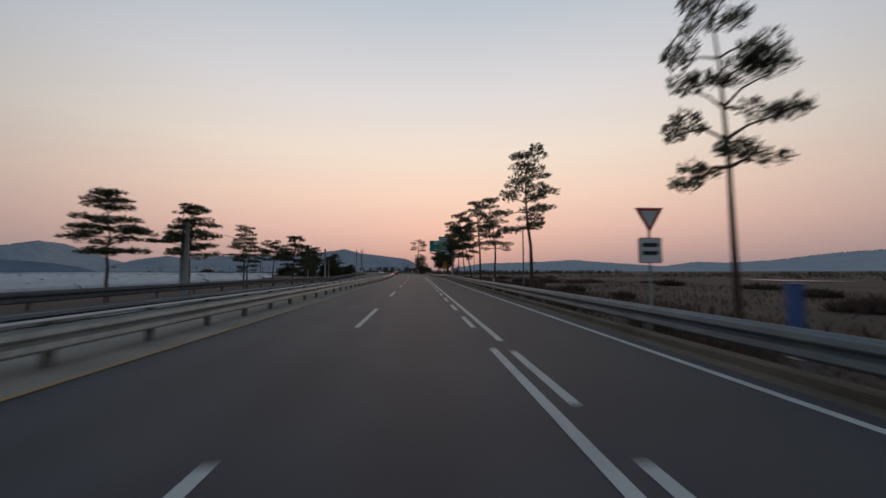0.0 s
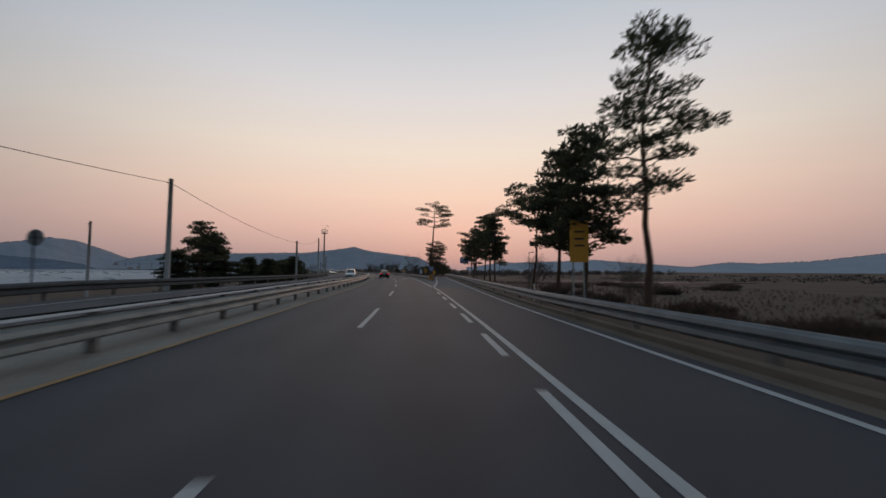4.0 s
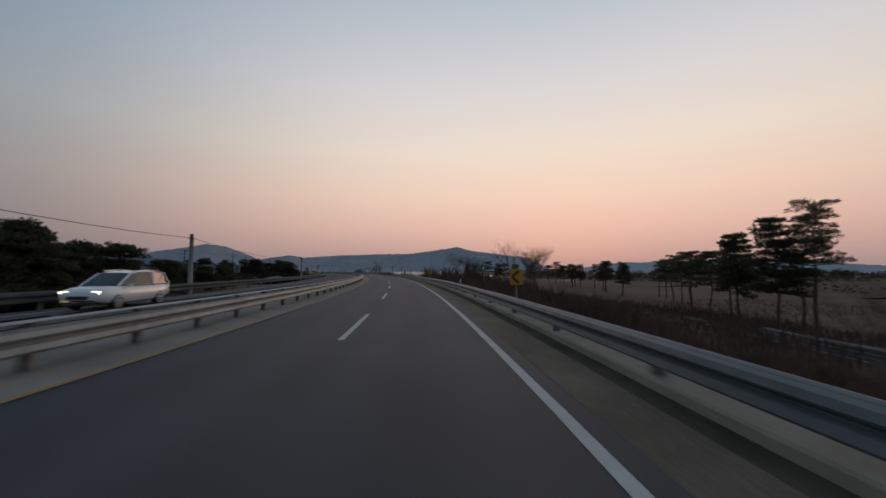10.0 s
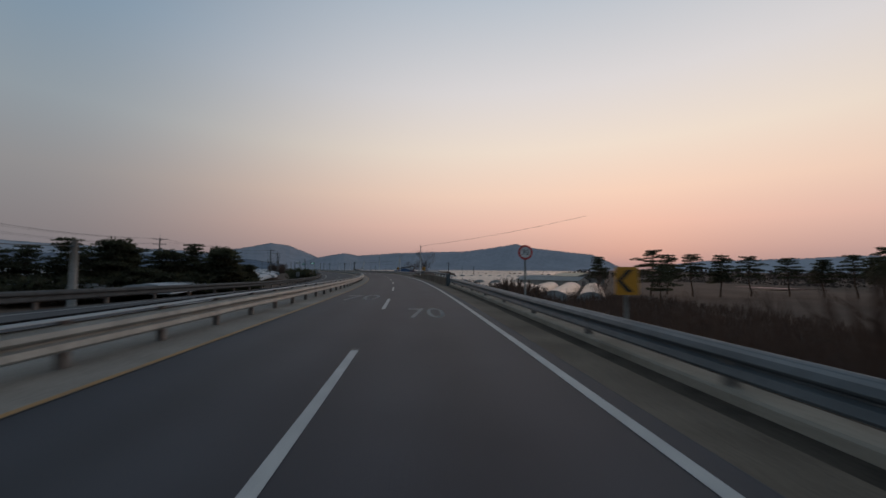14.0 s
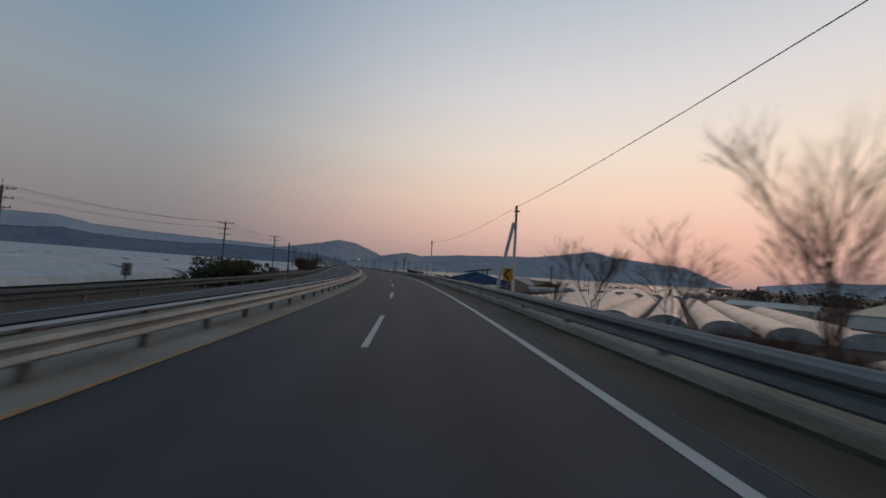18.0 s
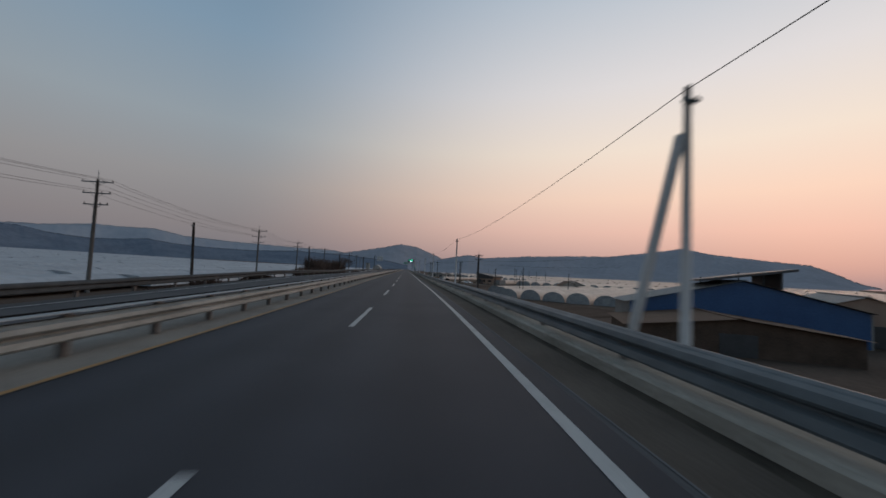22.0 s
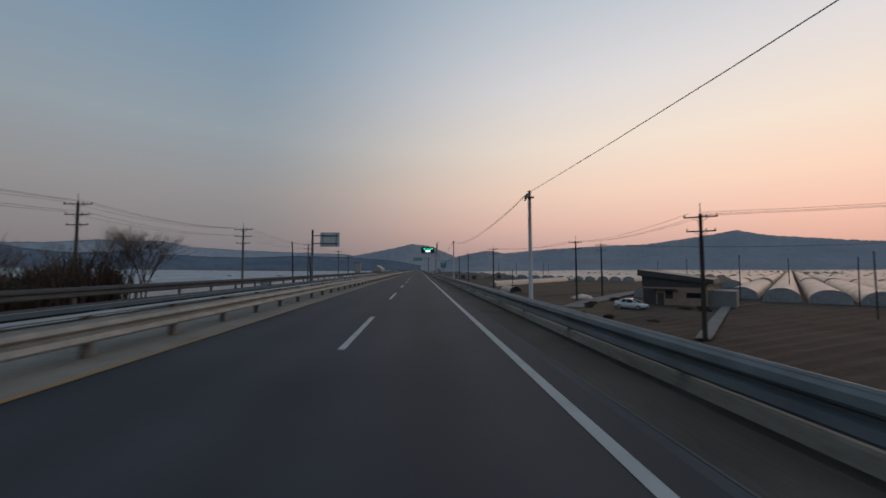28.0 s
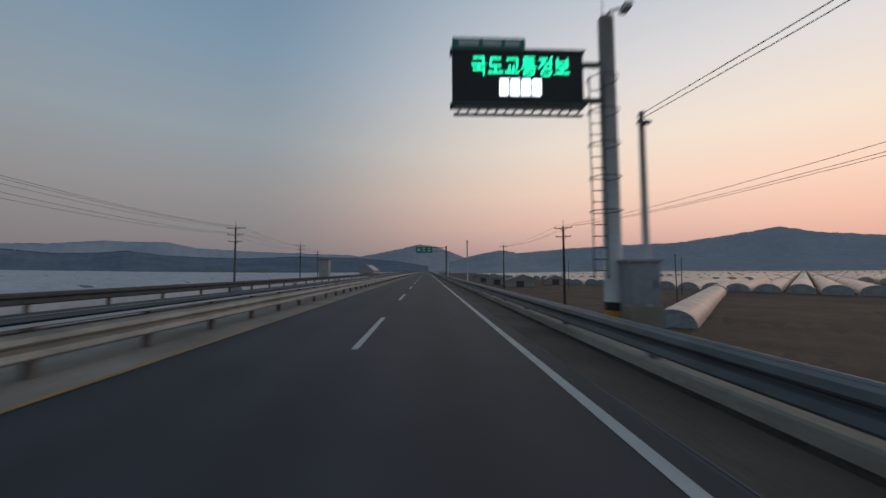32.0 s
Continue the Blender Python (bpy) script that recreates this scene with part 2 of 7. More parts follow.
PALE_POLE = mat("pale_concrete_pole", (0.52, 0.52, 0.51), (0.62, 0.61, 0.60), 0.75, 0, 1, 12, 0.1, 0.2)
DARK_POLE = mat("dark_wooden_pole", (0.045, 0.040, 0.036), (0.07, 0.06, 0.055), 0.9, 0, 1, 12, 0.2, 0.1)
WIRE = mat("black_cable", (0.07, 0.06, 0.055), (0.10, 0.088, 0.08), 0.6, 0, 1, 10, 0.0)
# the evening glow is mixed into the white film as a pink tint
PLASTIC = mat("glow_pink_film", (0.40, 0.295, 0.23), (0.74, 0.585, 0.48), 0.5, 0, 0.35, 2.6, 0.2, 0.35, per_piece=0.25)
MULCH = mat("pale_mulch_film", (0.30, 0.325, 0.35), (0.42, 0.445, 0.47), 0.7, 0, 0.05, 1.0, 0.1, 0.2)
PLASTIC_END = mat("greenhouse_end_film", (0.20, 0.22, 0.235), (0.42, 0.44, 0.45), 0.5, 0, 0.7, 3, 0.1, 0.5, per_piece=0.25)




def let_light_through(m, colour, share):
    """Thin leaves and stems pass some of the light that falls on their back."""
    n, l = m.node_tree.nodes, m.node_tree.links
    p, out = n["Principled BSDF"], n["Material Output"]
    tr, mx = n.new("ShaderNodeBsdfTranslucent"), n.new("ShaderNodeMixShader")
    tr.inputs["Color"].default_value = (*colour, 1)
    mx.inputs["Fac"].default_value = share
    l.new(p.outputs[0], mx.inputs[1])
    l.new(tr.outputs[0], mx.inputs[2])
    l.new(mx.outputs[0], out.inputs["Surface"])


let_light_through(NEEDLES, (0.11, 0.12, 0.07), 0.4)


# ---- the road's own frame: s metres along the lane line, lat metres to its right ----
KAPPA = (0.4245, 0.6028, -0.2551, 5.7411, 14.1173, 20.5139, 21.9936, 26.7505, 19.1818, 16.3129, 16.9898, 19.2483, 21.4112, 19.8245, 17.0641, 9.0593, 0.1448, 0.1587, 0.1012, 0.2573, -0.1286, -0.0413, -0.0027, -0.0002, -0.0000, -0.0000, -0.0000)
BANK = (0.00, 0.06, 0.13, 1.20, -0.92, -0.17, 0.17, 0.11, 0.57, 0.47, 0.36, 2.81, 3.63, 3.35, 3.53, 1.87, 0.01, 0.05, -0.03, -0.22, 0.02, -0.14, -0.00, -0.00, -0.00, -0.00, -0.00)
TH0 = 0.0000593
STEP, S0 = 35.0, -20.0
_s = np.arange(-420.0, 1900.0, 1.0)
_kn = S0 + STEP * np.arange(len(KAPPA))
_k = np.interp(_s, _kn, KAPPA) * 1e-4
_th = np.concatenate([[0], np.cumsum((_k[1:] + _k[:-1]) / 2)])
_th -= np.interp(S0, _s, _th) - TH0
_m = (_th[1:] + _th[:-1]) / 2
_x = np.concatenate([[0], np.cumsum(-np.sin(_m))])
_y = np.concatenate([[0], np.cumsum(np.cos(_m))])
_x, _y = _x - np.interp(0.0, _s, _x), _y - np.interp(0.0, _s, _y)


def heading(s):
    return float(np.interp(s, _s, _th))


def bank(s):
    return math.tan(radians(float(np.interp(s, _kn, BANK, 0, 0))))


def at(s, lat, z=0.0, flat_ground=False):
    """The place at s and lat, z above the carriageway there (or above the datum)."""
    h = heading(s)
    dz = 0 if flat_ground else max(-15, min(lat, 12)) * bank(s)
    return Vector((float(np.interp(s, _s, _x)) + lat * math.cos(h), float(np.interp(s, _s, _y)) + lat * math.sin(h), z + dz))


def here(s, lat, z=0.0, turn=0.0, flat_ground=False):
    """The pose of a thing at s and lat, its y along the road, turned by turn degrees."""
    p = at(s, lat, z, flat_ground)
    return pose(p.x, p.y, p.z, 0, 0, math.degrees(heading(s)) + turn)


# ---- mesh helpers ----
class Geo:
    def __init__(self):
        self.v, self.f = [], []

    def add(self, v, f):
        o = len(self.v)
        self.v += [tuple(q) for q in v]
        self.f += [tuple(i + o for i in q) for q in f]
        return self

    def box(self, x0, x1, y0, y1, z0, z1, m=None):
        v = [Vector((x, y, z)) for z in (z0, z1) for x, y in ((x0, y0), (x1, y0), (x1, y1), (x0, y1))]
        if m:
            v = [m @ q for q in v]
        return self.add(v, [(3, 2, 1, 0), (4, 5, 6, 7), (0, 1, 5, 4), (1, 2, 6, 5), (2, 3, 7, 6), (3, 0, 4, 7)])

    def tube(self, path, radii, n=8, cap=True):
        path = [Vector(p) for p in path]
        if not hasattr(radii, "__len__"):
            radii = [radii] * len(path)
        v, f = [], []
        for i, p in enumerate(path):
            d = (path[min(i + 1, len(path) - 1)] - path[max(i - 1, 0)]).normalized()
            a = d.cross(Vector((0, 1, 0)) if abs(d.z) > 0.9 else Vector((0, 0, 1))).normalized()
            b = d.cross(a)
            for k in range(n):
                w = 2 * math.pi * k / n
                v.append(p + (a * math.cos(w) + b * math.sin(w)) * radii[i])
        for i in range(len(path) - 1):
            for k in range(n):
                f.append((i * n + k, i * n + (k + 1) % n, (i + 1) * n + (k + 1) % n, (i + 1) * n + k))
        if cap:
            f += [tuple(range(n)), tuple(range((len(path) - 1) * n + n - 1, (len(path) - 1) * n - 1, -1))]
        return self.add(v, f)

    def disc(self, c, r, axis_y, n=20, thick=0.02):
        """An upright round plate facing -y."""
        x, y, z = c
        ring = [(x + r * math.cos(2 * math.pi * k / n), z + r * math.sin(2 * math.pi * k / n)) for k in range(n)]
        v = [(a, y, b) for a, b in ring] + [(a, y + thick, b) for a, b in ring]
        f = [tuple(range(n)), tuple(range(2 * n - 1, n - 1, -1))] + [(k, k + n, (k + 1) % n + n, (k + 1) % n) for k in range(n)]
        return self.add(v, f)

    def plate(self, pts, y, thick=0.02):
        """An upright plate of any outline (x, z), its face at y towards -y."""
        n = len(pts)
        v = [(a, y, b) for a, b in pts] + [(a, y + thick, b) for a, b in pts]
        return self.add(v, [tuple(range(n)), tuple(range(2 * n - 1, n - 1, -1))] + [(k, k + n, (k + 1) % n + n, (k + 1) % n) for k in range(n)])

    def mesh(self, name, material, smooth=False):
        me = bpy.data.meshes.new(name)
        me.from_pydata(self.v, [], self.f)
        me.materials.append(material)
        if smooth:
            me.shade_smooth()
        me.update()
        return me

    def make(self, name, material, parent=None, label="", smooth=False):
        ob = new(name, self.mesh(name, material, smooth))
        if parent:
            ob.parent = parent
        if label:
            ob["label"] = label
        return ob


def part(name, geo, material, parent, label="", smooth=False):
    return geo.make(name, material, parent, label, smooth)


def thing(name, m, label, category, group="", kind=""):
    ob = new(name)
    ob.empty_display_size = 0.2
    ob.matrix_basis = m
    return tagged(ob, label, category, group, kind)


def shared(name, me, parent, m):
    ob = new(name, me)
    ob.parent = parent
    ob.matrix_basis = m
    return ob


def strip(s0, s1, lats, zs, ds=2.5, taper=None):
    """A ribbon along the road: for each s a row of points at lats and zs (numbers or functions of s)."""
    g = Geo()
    n = max(2, int(round((s1 - s0) / ds)) + 1)
    val = lambda q, s: q(s) if callable(q) else q
    for i in range(n):
        s = s0 + (s1 - s0) * i / (n - 1)
        g.v += [tuple(at(s, val(a, s), val(z, s))) for a, z in zip(lats, zs)]
    m = len(lats)
    for i in range(n - 1):
        for j in range(m - 1):
            a = i * m + j
            g.f.append((a, a + 1, a + m + 1, a + m))
    return g


# ---- ground: one sheet to the horizon ----
def smooth01(x):
    x = max(0.0, min(1.0, x))
    return x * x * (3 - 2 * x)


def level_right(s):
    return -1.6 - 2.7 * smooth01((s - 150) / 130)


def level_left(s):
    return -2.0


def ramp_left(s):
    return 3.6 + max(0.0, s - 137) * 0.125 + 0.0012 * max(0.0, s - 160) ** 2


def ramp_right(s):
    return 6.3 + 0.00105 * max(0.0, s - 110) ** 2


def ramp_z(s):
    return 0.0 + (level_right(s) + 0.25) * smooth01((s - 185) / 75)


def rail_right(s):
    """Where the outer guardrail of our side stands."""
    return 7.5 if s < 110 else ramp_right(s) + 1.2


def bank_edge(s):
    return 8.5 if s < 160 else 6.2


def ground_z(s, lat):
    if lat >= 0:
        lv, e = level_right(s), bank_edge(s)
        z = -0.16 + (lv + 0.16) * smooth01((lat - e) / (1.9 * abs(lv)))
        if 100 < s < 300:
            mid, half = (ramp_left(s) + ramp_right(s)) / 2, (ramp_right(s) - ramp_left(s)) / 2 + 2.2
            if s < 200:
                half, mid = max(half, mid + half - 4), (4 + mid + half) / 2
                half = mid - 4
            w = smooth01(1 - (abs(lat - mid) - half) / 5) * (1 - smooth01((s - 260) / 40))
            z = max(z, z + (ramp_z(s) - 0.14 - z) * w)
        return z
    return -0.16 + (level_left(s) + 0.16) * smooth01((-lat - 15.6) / 4.5)


g = Geo()
LATS = (-120, -90, -60, -40, -30, -24, -20, -18, -16.6, -15.4, -9.5, -5, 0, 3.5, 5.2, 6.2, 7.2, 8.2, 9.2, 10.5, 12, 13.5, 15, 17, 19, 21, 23, 26, 30, 36, 45, 60, 85, 120)
SS = [-300 + 5 * i for i in range(401)]
for s in SS:
    for lat in LATS:
        z = ground_z(s, lat)
        if abs(lat) > 20:
            z += 0.35 * noise.noise((s * 0.05, lat * 0.07, 0)) + 0.1 * noise.noise((s * 0.4, lat * 0.4, 3))
        g.v.append(tuple(at(s, lat, z)))
m = len(LATS)
g.f = [(i * m + j, i * m + j + 1, (i + 1) * m + j + 1, (i + 1) * m + j) for i in range(len(SS) - 1) for j in range(m - 1)]
# the plain beyond, out to the horizon on both sides
for col, sign in ((0, 1), (m - 1, -1)):
    rows = []
    mid = Vector((-150, 400, 0))
    for k, i in enumerate(range(0, len(SS), 10)):
        u = k / ((len(SS) - 1) // 10)
        w = math.pi * (1 - u) * sign + heading(SS[i])
        far = mid + 4700 * Vector((-math.sin(w), math.cos(w), 0))
        b = Vector(g.v[i * m + col])
        row = [i * m + col]
        for q in (0.05, 0.2, 0.5, 1.0):
            p = b.lerp(far, q)
            p.z = b.z + (0 if sign < 0 else 14 * smooth01(q * 3))
            row.append(len(g.v))
            g.v.append(tuple(p))
        rows.append(row)
    for a, b in zip(rows, rows[1:]):
        for j in range(4):
            q = (a[j], b[j], b[j + 1], a[j + 1])
            g.f.append(q if sign < 0 else q[::-1])
tagged(g.make("ground", SOIL, smooth=True), "dry brown winter farmland and grassy banks beside the road", "ground", kind="structure")


# ---- mountains on the horizon ----
def ridge(name, eye, dist, depth, profile, material, label, rough=1.0):
    g, cols = Geo(), []
    az = [p[0] for p in profile][::-1]
    el = [p[1] for p in profile][::-1]
    a, i = az[0], 0
    rows = 9
    while a <= az[-1]:
        e = float(np.interp(a, az, el))
        d = dist * (1 + 0.06 * noise.noise((a * 0.15, 1, 2)))
        crest = d * math.tan(radians(e)) + 1.6
        for r in range(rows + 3):
            u = r / rows
            dd = d - depth * (1 - u)
            h = crest * (smooth01(u) if u <= 1 else 1 - (u - 1) * 2.0)
            h += (noise.noise((a * 1.3, u * 6, 5)) * 0.05 * crest * min(u, 1) * rough + noise.noise((a * 3, u * 5, 8)) * 0.9 * rough * min(1, u)) * (0.35 if r == rows else 1)
            x, y = eye[0] - dd * math.sin(radians(a)), eye[1] + dd * math.cos(radians(a))
            g.v.append((x, y, -6 + h + (6 if u > 0 else -3)))
        a += 0.16
        i += 1
    n = rows + 3
    g.f = [(c * n + r, c * n + r + 1, (c + 1) * n + r + 1, (c + 1) * n + r) for c in range(i - 1) for r in range(n - 1)]
    # trees along the crest
    for c in range(i - 1):
        for q in range(3):
            p = Vector(g.v[c * n + rows]).lerp(Vector(g.v[(c + 1) * n + rows]), random.random())
            h, w = dist / 480 * random.uniform(0.2, 1.15), dist / 420 * random.uniform(0.4, 1.0)
            t = Vector((p.y - eye[1], eye[0] - p.x, 0)).normalized()
            g.add([p - t * w - Vector((0, 0, 2)), p + t * w - Vector((0, 0, 2)), p + t * w * 0.5 + Vector((0, 0, h)), p - t * w * 0.5 + Vector((0, 0, h * 0.8))], [(0, 1, 2, 3)])
    return tagged(g.make(name, material, smooth=True), label, "mountain", kind="structure")


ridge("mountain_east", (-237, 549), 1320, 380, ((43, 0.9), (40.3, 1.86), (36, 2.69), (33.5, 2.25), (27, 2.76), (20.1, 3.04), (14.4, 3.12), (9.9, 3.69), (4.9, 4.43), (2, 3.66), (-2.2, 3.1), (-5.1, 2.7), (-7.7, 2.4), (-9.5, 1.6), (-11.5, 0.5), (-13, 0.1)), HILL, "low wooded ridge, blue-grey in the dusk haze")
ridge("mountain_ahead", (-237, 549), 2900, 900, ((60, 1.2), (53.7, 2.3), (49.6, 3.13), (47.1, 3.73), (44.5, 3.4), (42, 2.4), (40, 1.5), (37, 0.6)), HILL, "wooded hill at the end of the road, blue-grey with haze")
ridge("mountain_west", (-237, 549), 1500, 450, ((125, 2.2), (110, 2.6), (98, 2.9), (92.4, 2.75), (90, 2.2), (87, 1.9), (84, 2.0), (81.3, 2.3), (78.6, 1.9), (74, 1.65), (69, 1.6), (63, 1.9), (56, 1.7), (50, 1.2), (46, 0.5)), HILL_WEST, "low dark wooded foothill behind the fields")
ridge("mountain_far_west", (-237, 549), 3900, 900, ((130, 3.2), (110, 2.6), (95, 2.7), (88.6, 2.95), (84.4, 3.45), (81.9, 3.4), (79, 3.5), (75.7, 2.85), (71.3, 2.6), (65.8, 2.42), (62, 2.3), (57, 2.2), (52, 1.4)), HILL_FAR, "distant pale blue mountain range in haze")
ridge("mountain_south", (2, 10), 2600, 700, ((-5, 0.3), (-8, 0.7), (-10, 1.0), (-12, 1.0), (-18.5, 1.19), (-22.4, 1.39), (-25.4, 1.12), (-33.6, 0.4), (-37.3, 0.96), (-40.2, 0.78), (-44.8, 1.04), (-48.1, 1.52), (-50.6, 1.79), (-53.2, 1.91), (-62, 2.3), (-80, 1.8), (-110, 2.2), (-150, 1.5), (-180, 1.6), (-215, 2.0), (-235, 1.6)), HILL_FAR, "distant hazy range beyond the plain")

# ---- carriageways ----
def lane_ribbon(s0, s1, lat0, lat1, ds=5, step=0.25, shift=0.0):
    """A carriageway ribbon that knows how far across it each point lies."""
    n = max(2, int(round((lat1 - lat0) / step)) + 1)
    lats = [lat0 + (lat1 - lat0) * i / (n - 1) for i in range(n)]
    g = strip(s0, s1, lats, [0.0] * n, ds)
    me_values = [lats[i % n] + shift for i in range(len(g.v))]
    return g, me_values


def across(ob, values):
    a = ob.data.attributes.new("across", "FLOAT", "POINT")
    a.data.foreach_set("value", values)
    return ob


END = 1500
yellow_lat = lambda s: float(np.interp(s, (200, 240, 300, 400, 540, 660, 700), (-3.42, -3.24, -3.24, -3.35, -3.45, -3.47, -3.36)))
for name, s0, s1, material, label in (("road", -280, 385, ASPHALT, "two dark asphalt lanes of a divided highway"), ("road_newer", 385, END, ASPHALT_DARK, "two lanes of darker asphalt beyond the bridge")):
    ribbon, width_values = lane_ribbon(s0, s1, -3.75, 3.75)
    tagged(across(ribbon.make(name, material, smooth=True), width_values), label, "road", kind="structure")
tagged(strip(-280, END, (-5.75, -5.0, -3.76, lambda s: yellow_lat(s) + 0.045), (0.0, 0.02, 0.014, 0.008), 4).make("median", MEDIAN, smooth=True), "pale concrete median strip under the guardrail", "median", kind="structure")
tagged(strip(-280, END, (-14.6, -9.6, -5.752), (-0.02, 0, 0), 5).make("road_opposite", ASPHALT_OLD, smooth=True), "weathered grey asphalt of the opposite lanes", "road", kind="structure")
# the inner and outer edge of the gutter wander along the road, and so does the kerb
gutter_in = lambda s: float(np.interp(s, (398, 410, 472, 505, 570, 626, 655, 680, 706), (3.775, 3.87, 3.95, 3.80, 3.79, 3.93, 3.80, 3.79, 3.82)))
kerb_in = lambda s: float(np.interp(s, (392, 405, 472, 505, 565, 600, 672, 710), (5.04, 5.08, 5.08, 4.80, 4.84, 5.17, 5.17, 5.10)))
gutter_out = lambda s: kerb_in(s) - float(np.interp(s, (390, 405), (0.38, 0.2)))
rail_sag = lambda s: -0.09 * math.exp(-((s - 471) / 17) ** 2) - 0.035 * math.exp(-((s - 628) / 14) ** 2)
tagged(strip(160, END, (3.752, gutter_in), (0, -0.004), 5).make("shoulder", ASPHALT_OLD, smooth=True), "narrow pale asphalt edge beyond the white line", "shoulder", kind="structure")
for s0, s1, material, label in ((184, 390, GUTTER, "stained brown concrete gutter along the shoulder"), (390, END, GUTTER_GREY, "dark grey-brown concrete gutter along the shoulder")):
    tagged(strip(s0, s1, (lambda s: gutter_in(s) + 0.002, 4.2, gutter_out), (-0.006, -0.03, -0.05), 5).make("gutter", material, smooth=True), label, "gutter", kind="structure")
tagged(strip(398, 760, (lambda s: gutter_in(s) - 0.012, lambda s: gutter_in(s) + 0.02), (0.002, -0.001), 4).make("gutter_lip", ASPHALT_PALE), "thin pale joint between asphalt and gutter", "trim", kind="structure")
# dark band under the kerb: leaf litter, with the kerb's shade in its colour
tagged(strip(184, END, (lambda s: gutter_out(s) + 0.002, lambda s: gutter_out(s) * 0.5 + kerb_in(s) * 0.5, lambda s: kerb_in(s) + 0.004), (-0.052, -0.07, -0.055), 5).make("drain", LITTER_SHADE, smooth=True), "dark channel under the kerb, coloured for leaf litter and kerb shade", "drain", kind="structure")
for s0, s1, top, inner, material, label in ((184, 390, 0.09, 0.01, KERB, "low tan concrete kerb under the guardrail"), (390, 450, 0.13, 0.0, KERB_PALE, "pale concrete kerb under the guardrail"), (450, 484, 0.10, 0.0, KERB_STAINED, "brown stained concrete kerb under the guardrail"), (484, END, 0.14, 0.0, KERB_PALE, "pale concrete kerb under the guardrail")):
    tagged(strip(s0, s1, (lambda s: kerb_in(s) + inner, lambda s: kerb_in(s) + inner + 0.006, lambda s: kerb_in(s) + inner + 0.04, 5.46, 5.5), (-0.1, top - 0.03, top, top + 0.015, -0.2), 5).make("kerb", material, smooth=False), label, "kerb", kind="structure")
# the paved tail of the gore island, with a low edge and weeds in its joints
tagged(strip(160, 184, (3.777, 4.4, 5.06), (-0.004, -0.01, -0.02), 3).make("gore_tail", ASPHALT_PALE, smooth=True), "worn grey asphalt tail of the gore", "road", kind="structure")
tagged(strip(160, 184, (5.062, 5.068, 5.12, 5.42, 5.46), (-0.05, 0.02, 0.035, 0.05, -0.2), 3).make("kerb_tail", KERB, smooth=False), "worn flat concrete edge beside the gore", "kerb", kind="structure")
# the lane for leaving traffic, and its ramp
tagged(strip(-280, 137, (3.752, lambda s: ramp_right(s) + 0.4), (0, 0), 5).make("exit_lane", ASPHALT, smooth=True), "asphalt lane for slowing traffic", "road", kind="structure")
tagged(strip(137, 160, (3.752, lambda s: ramp_right(s) + 0.4), (ramp_z, ramp_z), 2.5).make("gore", ASPHALT_PALE, smooth=True), "worn grey asphalt of the painted gore", "road", kind="structure")
tagged(strip(160, 275, (lambda s: ramp_left(s) - 0.3, lambda s: ramp_right(s) + 0.4), (ramp_z, ramp_z), 3).make("exit_ramp", ASPHALT_PALE, smooth=True), "grey asphalt ramp bending away down the bank", "road", kind="structure")
tagged(Geo().box(5.0, 5.95, -0.25, 0.25, -0.2, 0.10, here(159.7, 0)).make("kerb_nose", KERB), "rounded concrete end of the island kerb", "kerb", kind="structure")
tagged(strip(-280, 275, (lambda s: ramp_right(s) + 0.4, lambda s: ramp_right(s) + 0.75, lambda s: ramp_right(s) + 0.76, lambda s: ramp_right(s) + 1.05, lambda s: ramp_right(s) + 1.1), (lambda s: ramp_z(s) - 0.01, lambda s: ramp_z(s) + 0.0, lambda s: ramp_z(s) + 0.12, lambda s: ramp_z(s) + 0.12, lambda s: ramp_z(s) - 0.3), 3).make("kerb_ramp", GUTTER), "brown weathered kerb along the exit lane", "kerb", kind="structure")

# ---- markings, each a thin coat of paint ----
PAINT = 0.006


def paint_line(name, s0, s1, lat, width, material, label, ds=4.0, z=None):
    lo = (lambda s: lat(s) - width / 2) if callable(lat) else lat - width / 2
    hi = (lambda s: lat(s) + width / 2) if callable(lat) else lat + width / 2
    zz = (lambda s: z(s) + PAINT) if z else PAINT
    return tagged(strip(s0, s1, (lo, hi), (zz, zz), ds).make(name, material), label, "road marking", kind="structure")


white_lat = lambda s: float(np.interp(s, (300, 460, 560, 690, 718), (3.4, 3.38, 3.28, 3.3, 3.4)))
paint_line("edge_line_yellow", -280, END, lambda s: yellow_lat(s) - 0.02, 0.12, YELLOW_LINE, "yellow line beside the median", z=lambda s: 0.009)
paint_line("edge_line_yellow_opposite", -280, END, -6.2, 0.15, YELLOW_LINE, "yellow line beside the median of the opposite lanes")
paint_line("edge_line_white", 137, END, white_lat, 0.16, WHITE_LINE, "white edge line of the highway")
paint_line("edge_line_opposite", -280, END, -13.1, 0.15, WHITE_LINE, "white edge line of the opposite lanes")
paint_line("edge_line_exit", -280, 270, ramp_right, 0.15, WHITE_LINE, "white edge line of the exit lane", z=ramp_z)
paint_line("gore_line", 137, 200, ramp_left, 0.16, WHITE_LINE, "white line between gore and ramp", z=ramp_z)
paint_line("solid_line", -280, 17.5, 3.25, 0.15, WHITE_LINE, "solid white line beside the exit lane")
paint_line("solid_line_exit", 18.3, 137, 3.6, 0.15, WHITE_LINE, "solid white line beside the exit lane")

